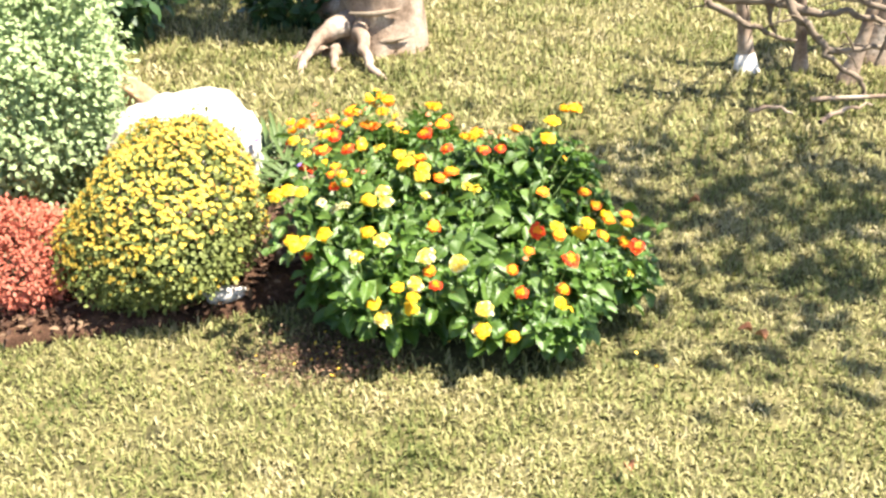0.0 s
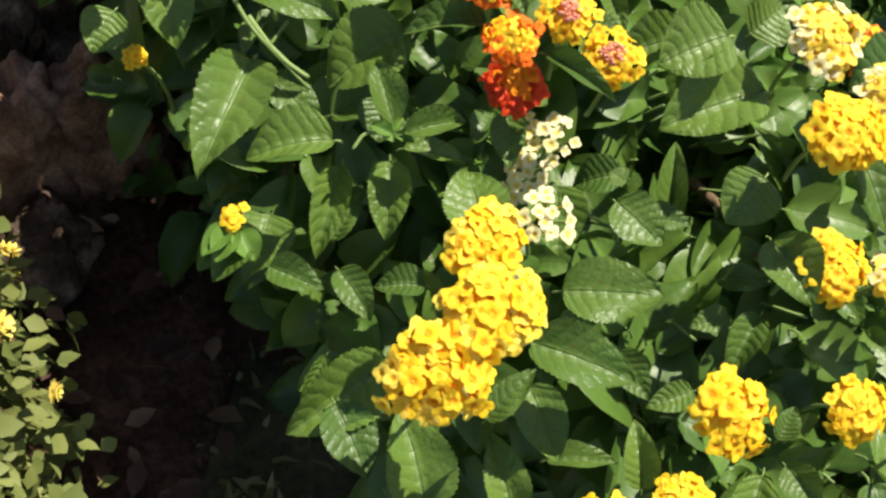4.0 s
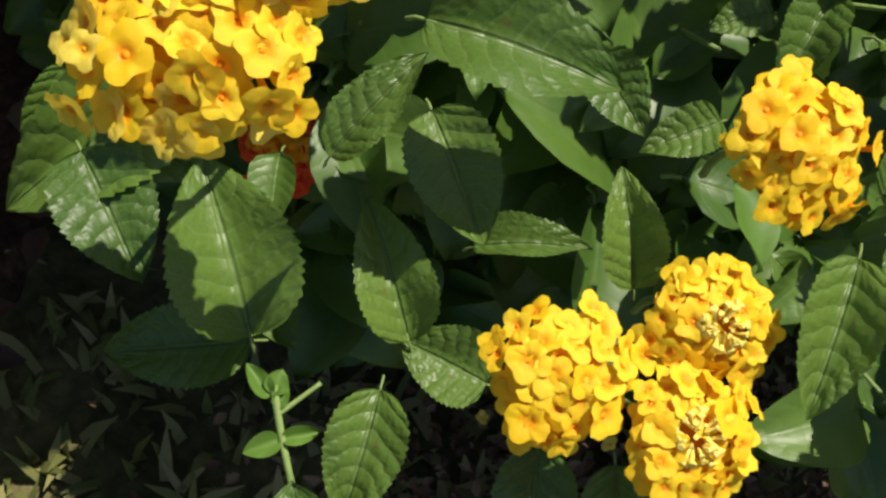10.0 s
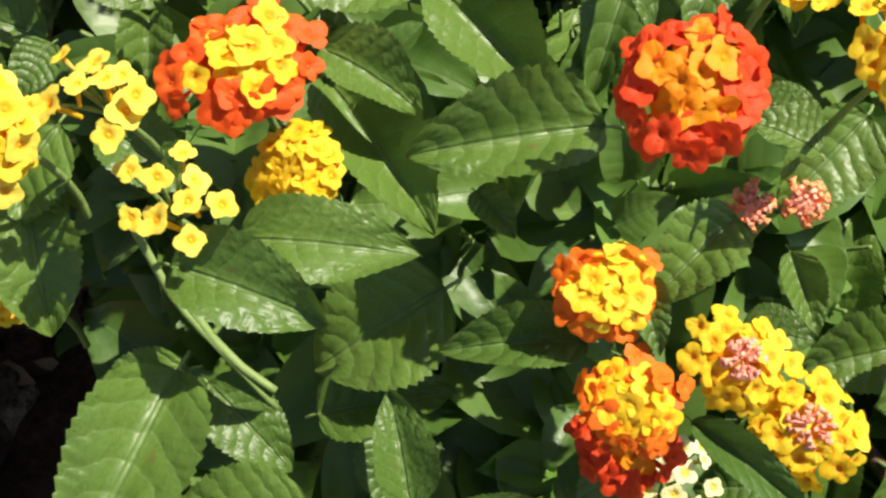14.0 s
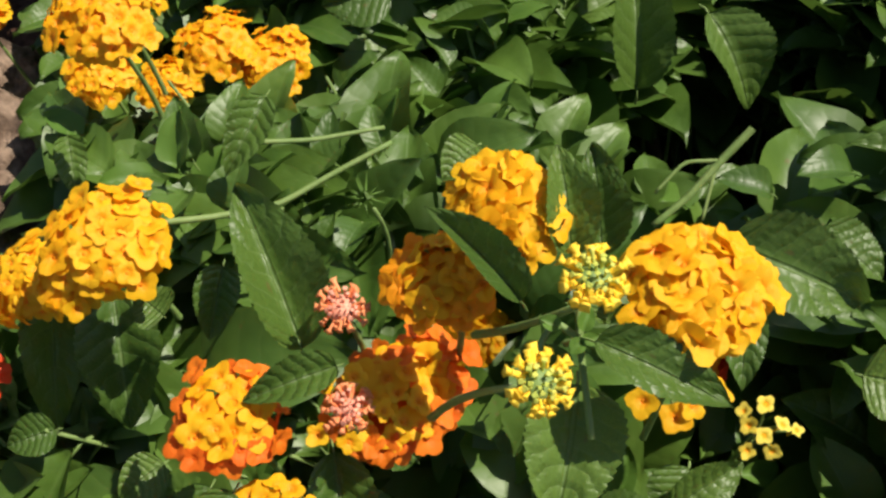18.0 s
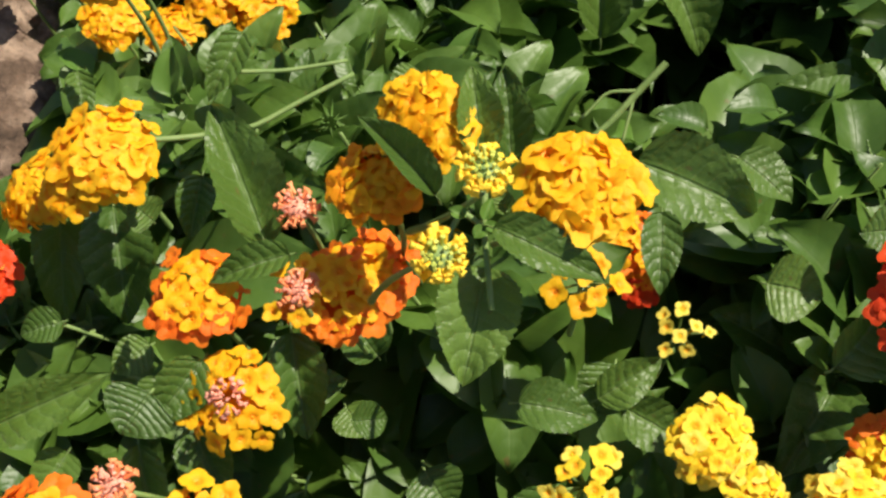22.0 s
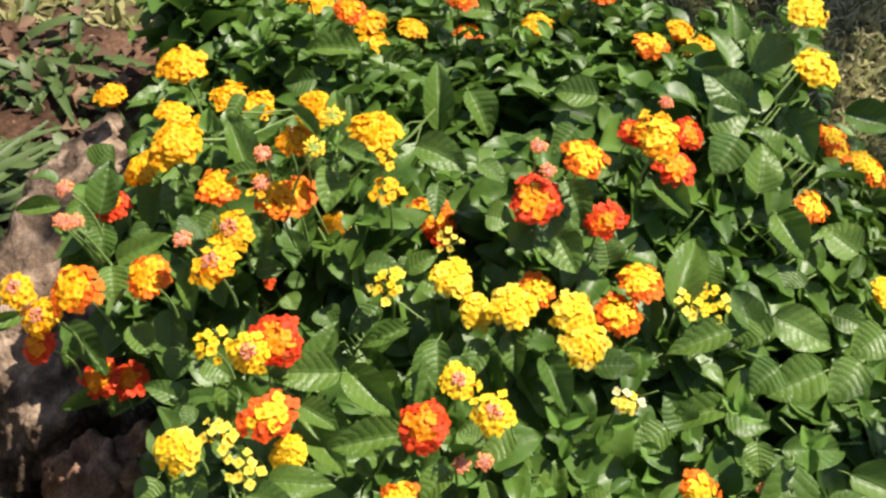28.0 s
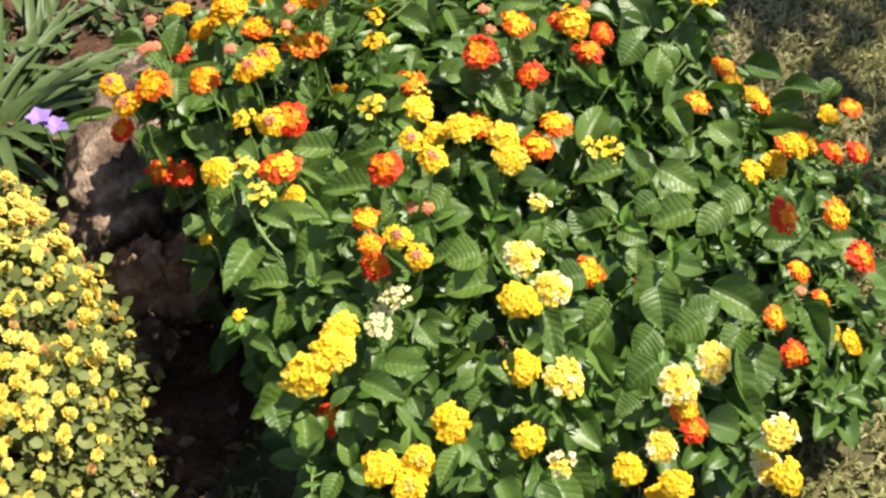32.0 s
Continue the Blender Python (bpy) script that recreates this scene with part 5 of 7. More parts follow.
leaf((0.0600, 2.0392, 0.2137), (0.0296, 2.0417, 0.1994), 0.0334, (-0.43, -0.22, 0.87))
leaf((-0.0672, 2.0458, 0.2404), (-0.0714, 2.0071, 0.2397), 0.0183, (-0.32, 0.02, 0.95))
leaf((0.0285, 2.3184, 0.3258), (0.0527, 2.3018, 0.3325), 0.0206, (-0.38, -0.19, 0.91))
leaf((0.3464, 2.2604, 0.1510), (0.3960, 2.2112, 0.1608), 0.0297, (-0.55, -0.42, 0.72))
leaf((0.1530, 2.2567, 0.2842), (0.1727, 2.2803, 0.3065), 0.0314, (-0.30, -0.51, 0.80))
leaf((-0.3267, 2.4292, 0.2907), (-0.3705, 2.4381, 0.2895), 0.0124, (-0.15, -0.65, 0.75))
leaf((0.1888, 2.0290, 0.1728), (0.1831, 1.9825, 0.1637), 0.0262, (-0.44, -0.12, 0.89))
leaf((0.0783, 2.0004, 0.1408), (0.0901, 1.9495, 0.1290), 0.0303, (-0.15, -0.26, 0.96))
leaf((-0.0647, 2.2294, 0.2862), (-0.0749, 2.1897, 0.2830), 0.0205, (-0.16, -0.04, 0.99))
leaf((-0.1340, 2.1830, 0.3344), (-0.1608, 2.1780, 0.3223), 0.0209, (-0.32, -0.39, 0.86))
leaf((0.0387, 2.2156, 0.2757), (0.0854, 2.2490, 0.2933), 0.0294, (-0.26, -0.14, 0.96))
leaf((0.2325, 2.2011, 0.2190), (0.2219, 2.2328, 0.2261), 0.0331, (-0.32, -0.31, 0.89))
leaf((0.2001, 2.1410, 0.2148), (0.1696, 2.1426, 0.2060), 0.0318, (-0.28, -0.32, 0.91))
leaf((0.1771, 2.2495, 0.2534), (0.1726, 2.2094, 0.2468), 0.0292, (-0.38, -0.11, 0.92))
leaf((-0.0192, 2.2878, 0.3249), (-0.0210, 2.2577, 0.3126), 0.0282, (-0.44, -0.32, 0.84))
leaf((-0.0477, 2.2948, 0.3183), (-0.0231, 2.2998, 0.3293), 0.0236, (-0.25, -0.54, 0.80))
leaf((-0.0153, 2.1552, 0.2574), (-0.0413, 2.1570, 0.2488), 0.0231, (-0.31, 0.00, 0.95))
leaf((0.0440, 2.1516, 0.2277), (0.0587, 2.1251, 0.2323), 0.0268, (-0.50, -0.13, 0.85))
leaf((0.1964, 2.0742, 0.1911), (0.2270, 2.0650, 0.1992), 0.0266, (-0.31, -0.20, 0.93))
leaf((0.0705, 2.0619, 0.1870), (0.1002, 2.0560, 0.1987), 0.0297, (-0.40, -0.28, 0.87))
leaf((-0.0495, 2.0595, 0.2779), (-0.0759, 2.0495, 0.2646), 0.0215, (-0.37, -0.22, 0.90))
leaf((-0.1534, 2.0783, 0.2903), (-0.1737, 2.0752, 0.2802), 0.0244, (-0.40, -0.26, 0.88))
leaf((-0.1554, 2.0630, 0.2681), (-0.1604, 2.0343, 0.2664), 0.0246, (-0.29, -0.01, 0.96))
leaf((-0.0427, 1.9958, 0.2098), (-0.0660, 1.9987, 0.2000), 0.0269, (-0.40, -0.31, 0.86))
leaf((0.1131, 2.0321, 0.1779), (0.0829, 2.0169, 0.1678), 0.0300, (-0.28, -0.08, 0.96))
leaf((0.2837, 2.0868, 0.1601), (0.3120, 2.0725, 0.1675), 0.0256, (-0.40, -0.35, 0.85))
leaf((0.1892, 2.1777, 0.2003), (0.2008, 2.1523, 0.2034), 0.0243, (-0.45, -0.10, 0.89))
leaf((0.4096, 2.2605, 0.1607), (0.3739, 2.2820, 0.1538), 0.0252, (-0.40, -0.40, 0.82))
leaf((0.4195, 2.3004, 0.1486), (0.4496, 2.2641, 0.1575), 0.0259, (-0.39, -0.10, 0.92))
leaf((0.4773, 2.2728, 0.1558), (0.4503, 2.2650, 0.1398), 0.0262, (-0.49, -0.08, 0.87))
leaf((0.0624, 2.1120, 0.2172), (0.1099, 2.0901, 0.2019), 0.0284, (0.04, -0.51, 0.86))
leaf((0.1216, 2.0253, 0.1619), (0.0913, 1.9748, 0.1420), 0.0499, (-0.04, -0.35, 0.94))
leaf((-0.1286, 1.9907, 0.1922), (-0.1257, 1.9450, 0.1762), 0.0343, (-0.26, -0.33, 0.91))
leaf((-0.1630, 1.9738, 0.2104), (-0.1834, 1.9350, 0.1978), 0.0334, (-0.06, -0.28, 0.96))
leaf((0.0146, 1.9678, 0.1777), (0.0436, 1.9456, 0.1705), 0.0355, (-0.10, -0.42, 0.90))
leaf((0.0058, 2.0458, 0.2238), (-0.0200, 2.0380, 0.2117), 0.0328, (-0.22, -0.54, 0.81))
leaf((0.1921, 2.0270, 0.1722), (0.2016, 2.0038, 0.1680), 0.0256, (-0.35, -0.30, 0.89))
leaf((0.1828, 2.0940, 0.2038), (0.2104, 2.0710, 0.2117), 0.0259, (-0.49, -0.30, 0.82))
leaf((0.0831, 2.0232, 0.1662), (0.0905, 1.9670, 0.1372), 0.0304, (0.09, -0.45, 0.89))
leaf((-0.1434, 1.9802, 0.1921), (-0.1464, 1.9316, 0.1784), 0.0266, (0.34, -0.28, 0.90))
leaf((0.3060, 2.0522, 0.1488), (0.3309, 2.0181, 0.1308), 0.0312, (-0.16, -0.55, 0.82))
leaf((0.0519, 2.4707, 0.2546), (0.0491, 2.4336, 0.2384), 0.0269, (-0.10, -0.39, 0.92))
leaf((-0.0374, 2.5545, 0.2404), (-0.0614, 2.5671, 0.2354), 0.0230, (-0.42, -0.50, 0.76))
leaf((0.2070, 2.2927, 0.3067), (0.1996, 2.2529, 0.2995), 0.0303, (-0.37, -0.10, 0.93))
leaf((0.0847, 2.3668, 0.3234), (0.0632, 2.3912, 0.3189), 0.0247, (-0.42, -0.21, 0.88))
leaf((0.0061, 2.5557, 0.2491), (-0.0294, 2.5850, 0.2484), 0.0233, (-0.19, -0.21, 0.96))
leaf((0.1872, 2.6092, 0.1670), (0.1607, 2.6362, 0.1650), 0.0272, (-0.35, -0.28, 0.89))
leaf((-0.2046, 2.4088, 0.3058), (-0.2255, 2.3982, 0.3040), 0.0157, (0.06, -0.28, 0.96))
leaf((-0.2480, 2.4118, 0.2917), (-0.2641, 2.4014, 0.2942), 0.0144, (0.24, -0.15, 0.96))

# young shoot leaves, and stems that show
leaf((-0.3247, 2.0517, 0.2331), (-0.3248, 2.0595, 0.2358), 0.0045, (-0.10, -0.18, 0.96), SPROUT)
leaf((-0.3240, 2.0518, 0.2333), (-0.3198, 2.0544, 0.2350), 0.0051, (-0.11, -0.18, 0.96), SPROUT)
leaf((-0.3278, 2.0441, 0.2303), (-0.3354, 2.0467, 0.2299), 0.0051, (-0.10, -0.16, 0.97), SPROUT)
leaf((-0.3278, 2.0441, 0.2303), (-0.3206, 2.0405, 0.2306), 0.0040, (-0.10, -0.16, 0.97), SPROUT)
leaf((-0.3251, 2.0494, 0.2323), (-0.3208, 2.0513, 0.2337), 0.0034, (-0.10, -0.17, 0.96), SPROUT)
leaf((-0.2640, 2.1661, 0.3017), (-0.2686, 2.1735, 0.3031), 0.0057, (-0.17, -0.19, 0.94), SPROUT)
leaf((-0.2631, 2.1654, 0.3018), (-0.2589, 2.1594, 0.3011), 0.0040, (-0.17, -0.19, 0.94), SPROUT)
leaf((-0.2630, 2.1666, 0.3022), (-0.2573, 2.1683, 0.3047), 0.0034, (-0.17, -0.19, 0.94), SPROUT)
leaf((-0.2644, 2.1676, 0.3021), (-0.2645, 2.1633, 0.3006), 0.0045, (-0.16, -0.20, 0.94), SPROUT)
leaf((-0.3224, 2.1831, 0.2696), (-0.3343, 2.1753, 0.2667), 0.0113, (-0.02, -0.21, 0.96), SPROUT)
leaf((-0.3211, 2.1810, 0.2689), (-0.3213, 2.1686, 0.2647), 0.0113, (-0.02, -0.21, 0.96), SPROUT)
leaf((-0.3234, 2.1837, 0.2698), (-0.3374, 2.1797, 0.2683), 0.0094, (-0.02, -0.21, 0.96), SPROUT)
leaf((-0.1392, 2.3629, 0.4018), (-0.1355, 2.3622, 0.4027), 0.0035, (-0.15, -0.15, 0.96), SPROUT)
leaf((-0.1387, 2.3636, 0.4021), (-0.1422, 2.3631, 0.4011), 0.0035, (-0.15, -0.15, 0.96), SPROUT)
leaf((-0.1409, 2.3681, 0.4028), (-0.1435, 2.3719, 0.4033), 0.0035, (-0.14, -0.16, 0.96), SPROUT)
leaf((-0.1378, 2.3649, 0.4027), (-0.1337, 2.3679, 0.4047), 0.0035, (-0.15, -0.15, 0.96), SPROUT)
leaf((-0.0719, 2.1954, 0.2545), (-0.0745, 2.2098, 0.2624), 0.0102, (-0.27, -0.29, 0.85), SPROUT)
leaf((-0.0719, 2.1954, 0.2545), (-0.0545, 2.1896, 0.2615), 0.0102, (-0.27, -0.29, 0.85), SPROUT)
leaf((-0.0699, 2.1897, 0.2521), (-0.0804, 2.1798, 0.2398), 0.0092, (-0.27, -0.29, 0.85), SPROUT)
leaf((-0.0459, 2.1770, 0.2590), (-0.0296, 2.1694, 0.2649), 0.0111, (-0.29, -0.28, 0.85), SPROUT)
leaf((-0.0459, 2.1770, 0.2590), (-0.0583, 2.1730, 0.2488), 0.0102, (-0.29, -0.28, 0.85), SPROUT)
leaf((-0.0363, 2.1570, 0.2531), (-0.0289, 2.1427, 0.2497), 0.0111, (-0.29, -0.27, 0.85), SPROUT)
leaf((0.0382, 2.1406, 0.2499), (0.0328, 2.1541, 0.2535), 0.0105, (-0.33, -0.25, 0.84), SPROUT)
leaf((0.0382, 2.1406, 0.2499), (0.0468, 2.1517, 0.2627), 0.0114, (-0.33, -0.25, 0.84), SPROUT)
leaf((0.0374, 2.1390, 0.2483), (0.0488, 2.1273, 0.2504), 0.0105, (-0.32, -0.25, 0.84), SPROUT)
leaf((0.0624, 2.0973, 0.2451), (0.0643, 2.1097, 0.2529), 0.0105, (-0.34, -0.22, 0.84), SPROUT)
leaf((0.0624, 2.0973, 0.2451), (0.0760, 2.0949, 0.2545), 0.0095, (-0.34, -0.22, 0.84), SPROUT)
leaf((0.0624, 2.0973, 0.2451), (0.0553, 2.0846, 0.2334), 0.0105, (-0.34, -0.22, 0.84), SPROUT)
stem(((-0.1779, 2.4697, 0.3295), (-0.1679, 2.4656, 0.3275), (-0.1500, 2.4590, 0.3256), (-0.1323, 2.4577, 0.3279), (-0.1142, 2.4553, 0.3310)), 0.0010)
stem(((-0.1465, 2.4747, 0.3344), (-0.1319, 2.4672, 0.3324), (-0.1136, 2.4597, 0.3325)), 0.0008)
stem(((-0.1492, 2.4575, 0.3265), (-0.1543, 2.4526, 0.3231), (-0.1603, 2.4506, 0.3215)), 0.0006)
stem(((-0.0413, 2.3942, 0.3533), (-0.0518, 2.3934, 0.3466), (-0.0624, 2.3920, 0.3404), (-0.0731, 2.3923, 0.3353)), 0.0012)
stem(((-0.0518, 2.3941, 0.3468), (-0.0584, 2.3995, 0.3450), (-0.0684, 2.3984, 0.3394)), 0.0006)
stem(((-0.0535, 2.3928, 0.3454), (-0.0626, 2.3851, 0.3382)), 0.0006)
stem(((-0.1375, 2.3642, 0.3989), (-0.1399, 2.3709, 0.4001), (-0.1510, 2.3655, 0.3962)), 0.0008)
stem(((-0.1313, 2.3733, 0.4022), (-0.1376, 2.3647, 0.3979), (-0.1467, 2.3484, 0.3923)), 0.0009)
stem(((-0.2788, 2.2360, 0.3083), (-0.2769, 2.2246, 0.3014), (-0.2743, 2.2168, 0.2974), (-0.2702, 2.2091, 0.2942)), 0.0012)
stem(((-0.2758, 2.2251, 0.3020), (-0.2665, 2.2277, 0.3062)), 0.0007)
stem(((-0.2618, 2.1683, 0.3005), (-0.2713, 2.1734, 0.2996), (-0.2774, 2.1712, 0.2973)), 0.0008)
stem(((-0.1957, 2.0960, 0.2239), (-0.1800, 2.1132, 0.2326), (-0.1720, 2.1225, 0.2378)), 0.0009)
stem(((-0.1805, 2.1137, 0.2323), (-0.1877, 2.1313, 0.2308)), 0.0006)
stem(((-0.3230, 2.0530, 0.2339), (-0.3275, 2.0445, 0.2305), (-0.3324, 2.0337, 0.2269)), 0.0009)
stem(((-0.3253, 2.0482, 0.2319), (-0.3153, 2.0477, 0.2338)), 0.0006)
stem(((-0.1274, 2.3043, 0.3041), (-0.1233, 2.2934, 0.3019), (-0.1203, 2.2858, 0.3007)), 0.0006)
stem(((-0.2430, 2.2990, 0.3319), (-0.2371, 2.2899, 0.3290), (-0.2242, 2.2704, 0.3245)), 0.0008)
stem(((-0.2812, 2.2529, 0.3214), (-0.2803, 2.2331, 0.3065), (-0.2714, 2.2067, 0.2907)), 0.0010)
stem(((0.0604, 2.0079, 0.2204), (0.0876, 2.0052, 0.2403), (0.0994, 2.0015, 0.2484)), 0.0006)
stem(((0.0576, 2.1229, 0.2501), (0.0643, 2.0986, 0.2426), (0.0830, 2.0964, 0.2562)), 0.0006)


# shoots that fill the bush under its flower heads: a thin stem with crossed pairs of leaves
HEADS_XYZ = np.array(HEAD_AT)
LEAVES_XYZ = np.array(LEAF_AT)


def canopy(x, y):
    """The height of the bush's outer skin, and how far inside its outline a place is."""
    d2 = (HEADS_XYZ[:, 0] - x) ** 2 + (HEADS_XYZ[:, 1] - y) ** 2
    w = np.exp(-d2 / (2 * 0.04 ** 2))
    return (w * HEADS_XYZ[:, 2]).sum() / (w.sum() + 1e-9), w.sum()


def clear(p):
    """Whether a place leaves the flower heads and the placed leaves free."""
    dh = HEADS_XYZ - p
    if ((np.hypot(dh[:, 0], dh[:, 1]) < 0.026) & (dh[:, 2] < 0.026)).any():
        return False
    dl = LEAVES_XYZ - p
    return not ((np.hypot(dl[:, 0], dl[:, 1]) < 0.040) & (dl[:, 2] < 0.018)).any()


g = np.random.RandomState(5)
fill_pose, young_pose = [[], [], []], []
singles, stems = 0, []
for tries in range(6700):
    x, y = g.uniform(-0.38, 0.44), g.uniform(1.88 if tries < 5200 else 2.40, 2.86 if tries < 5200 else 2.75)
    top, depth = canopy(x, y)
    if depth < (0.5 if y > 2.42 else 0.95) or (x < -0.21 and y < 2.09) or (x < -0.285 and y < 2.25) or (x < (-0.292 if 2.30 < y < 2.50 and tries % 2 else -0.262) and y > 2.25) or y < 1.945 or (2.43 < y < 2.78 and x < (-0.258 if y < 2.52 else -0.215 + 0.35 * (y - 2.43))):
        continue
    deep = 0.05 + 0.10 * g.rand() if 3300 < tries < 5200 else 0.0
    z = top - deep - 0.022 - abs(g.normal(0, 0.045)) - (0.030 if x < 0.0 and y < 2.45 else 0) - (0.045 if -0.15 < x < -0.01 and 2.30 < y < 2.38 else 0)
    if z < 0.07 or (y < 2.02 and z < top - 0.07) or (x > 0.28 and z < top - 0.06):
        continue
    tip = np.array((x, y, z))
    lean = (tip - ROOT) * (1, 1, 0.3)
    lean = lean / (np.linalg.norm(lean) + 1e-6) * 0.6 + (0, 0, 0.8) + g.normal(0, 0.22, 3)
    lean /= np.linalg.norm(lean)
    spin = g.uniform(0, 3.14)
    ref = np.cross(lean, (0.2, 0.9, 0.1))
    ref /= np.linalg.norm(ref)
    other = np.cross(lean, ref)
    made = 0
    for pair in range(3):
        node = tip - lean * 0.021 * pair
        a = spin + pair * math.pi / 2
        length = (0.020, 0.036, 0.044)[pair] * g.uniform(0.8, 1.25)
        for sgn in (1, -1):
            out = (math.cos(a) * ref + math.sin(a) * other) * sgn
            way = out + lean * (0.55, 0.25, 0.05)[pair] + g.normal(0, 0.15, 3)
            way /= np.linalg.norm(way)
            mid = node + way * length * 0.6
            if not clear(mid) or mid[2] < 0.02:
                continue
            face = lean + (0, 0, 0.5) - way * 0.2 + g.normal(0, 0.15, 3)
            x3 = np.cross(way, face)
            x3 /= np.linalg.norm(x3)
            z3 = np.cross(x3, way)
            made += 1
            width = length * g.uniform(0.55, 0.72)
            if singles < 110 and z > 0.2 and depth > 1.5 and pair > 0 and g.rand() < 0.3:
                leaf(tuple(node + way * 0.006), tuple(node + way * (0.006 + length)), width, tuple(face))
                singles += 1
            else:
                m = np.eye(4)
                m[:3, 0], m[:3, 1], m[:3, 2], m[:3, 3] = x3 * width, way * length, z3 * length * 0.8, node + way * 0.006 - ROOT
                (young_pose if pair == 0 and g.rand() < 0.25 else fill_pose[g.randint(3)]).append(m)
    if made and len(stems) < 900:
        foot = ROOT + (tip - ROOT) * (0.72, 0.72, 0.55)
        v, f = tube(bent(foot - ROOT, tip - lean * 0.006 - ROOT, lean * -0.01, 5), np.linspace(0.0013, 0.0007, 5), 4)
        stems.append((v, f, 1, None))
pieces = []
for (v, f, ix, uv), poses in zip(FILL, fill_pose):
    vv, ff = scattered(v, f, np.array(poses))
    pieces.append((vv, ff, np.tile(ix, len(poses)), np.tile(uv, (len(poses), 1))))
vv, ff = scattered(FILL[0][0], FILL[0][1], np.array(young_pose))
pieces.append((vv, ff, 2, None))
v, f, ix, uv = joined(pieces + stems)
fol = part("foliage", mesh_of("foliage", v, f, ("leaf_fill", "stem", "sprout"), ix, uv), bush, None, "dense toothed green leaves and thin stems")
tagged(fol, "", "", "", "stuff")

# main branches of the bush
for i in range(16):
    a = i * 2.4
    d = np.array((math.cos(a) * (0.24 + 0.03 * (i % 3)), math.sin(a) * (0.22 + 0.03 * (i % 4)), 0))
    top, depth = canopy(*(ROOT + d)[:2])
    end = np.array((d[0], d[1], max(0.06, top - 0.09)))
    v, f = tube(bent((0.02 * math.cos(a), 0.02 * math.sin(a), 0.0), end, (0, 0, 0.03), 8) + g.normal(0, 0.003, (8, 3)), np.linspace(0.0055, 0.002, 8), 6)
    part("branch", mesh_of("branch", v, f, "wood_stem"), bush)


# small pieces for the other plants
def blade_leaf(n, width, fold=0.2):
    """A plain small leaf of a few triangles: length 1 along y."""
    u = np.linspace(0, 1, n)
    half = np.sin(np.pi * u ** 0.8) * width * 0.5
    v = [(0, 0, 0)]
    for a, b in zip(u[1:-1], half[1:-1]):
        v += [(-b, a, fold * b - 0.15 * a * a), (0, a, -0.15 * a * a), (b, a, fold * b - 0.15 * a * a)]
    v.append((0, 1, -0.15))
    f, last = [], len(v) - 1
    f += [(0, 2, 1), (0, 3, 2)]
    for i in range(n - 3):
        o = 1 + 3 * i
        f += [(o, o + 1, o + 4), (o, o + 4, o + 3), (o + 1, o + 2, o + 5), (o + 1, o + 5, o + 4)]
    o = last - 3
    f += [(o, o + 1, last), (o + 1, o + 2, last)]
    return np.array(v, float), np.array(f)


def dome_points(count, rx, ry, rz, seed, low=-0.25, power=2.0, jitter=0.03):
    """Places and outward ways on a rounded mound."""
    r = np.random.RandomState(seed)
    z = r.uniform(low, 1, count)
    a = r.uniform(0, 2 * np.pi, count)
    d = np.c_[np.sqrt(1 - z * z) * np.cos(a), np.sqrt(1 - z * z) * np.sin(a), z]
    s = (np.abs(d) ** power).sum(1) ** (-1 / power)
    lump = 1 + 0.05 * np.sin(5 * a + 2) * np.sqrt(1 - z * z) + r.normal(0, jitter, count)
    p = d * (s * lump)[:, None] * (rx, ry, rz)
    p = p * (1 + 0.06 * np.sin(23 * p[:, 0] + 1) * np.sin(19 * p[:, 1] + 2) + 0.045 * np.sin(33 * p[:, 2] + 17 * p[:, 0]))[:, None]
    n = d / np.array((rx, ry, rz)) * min(rx, ry, rz)
    return p, n / np.linalg.norm(n, axis=1, keepdims=True)


def leaf_poses(p, n, size, seed, droop=0.35):
    """Poses for leaves that point outward and a little along the skin."""
    r = np.random.RandomState(seed)
    y = n + r.normal(0, 0.75, n.shape) - np.array((0, 0, droop)) * 0.3
    y /= np.linalg.norm(y, axis=1, keepdims=True)
    z = n * 0.8 + (0, 0, 0.6) + r.normal(0, 0.35, n.shape)
    x = np.cross(y, z)
    x /= np.linalg.norm(x, axis=1, keepdims=True)
    z = np.cross(x, y)
    s = size * r.uniform(0.7, 1.3, len(p))[:, None]
    out = np.zeros((len(p), 4, 4))
    out[:, :3, 0], out[:, :3, 1], out[:, :3, 2], out[:, :3, 3], out[:, 3, 3] = x * s, y * s, z * s, p, 1
    return out


def stuff(name, v, f, mats, parent, label, index=None):
    return tagged(part(name, mesh_of(name, v, f, mats, index), parent, None, label), "", "", "", "stuff")


# ---- chrysanthemum cushion ----
mum = base_of("chrysanthemum_bush", -0.592, 2.30, 0.0, "rounded cushion of small pale-yellow chrysanthemums over green leaves", "flowering bush")
MR = (0.205, 0.225, 0.185)


def cushion(p):
    """The cushion narrows towards its top and leans back and towards the lantana."""
    h = p[:, 2:3] - 0.16
    s = 1 - 0.30 * np.clip(h / 0.185, 0, 1) - 0.40 * np.clip((-0.05 - h) / 0.11, 0, 1)
    return np.c_[p[:, :2] * s + h * (0.20, 0.30), p[:, 2]]


p, n = dome_points(19000, *MR, 31, -0.75, 2.3, 0.05)
p = p * np.random.RandomState(2).uniform(0.80, 1.0, (len(p), 1)) + (0, 0, 0.160)
p = cushion(p)
v, f = scattered(*blade_leaf(4, 0.75), leaf_poses(p, n, 0.0105, 3))
stuff("foliage", v, f, "mum_leaf", mum, "small lobed green leaves")
r = np.random.RandomState(8)


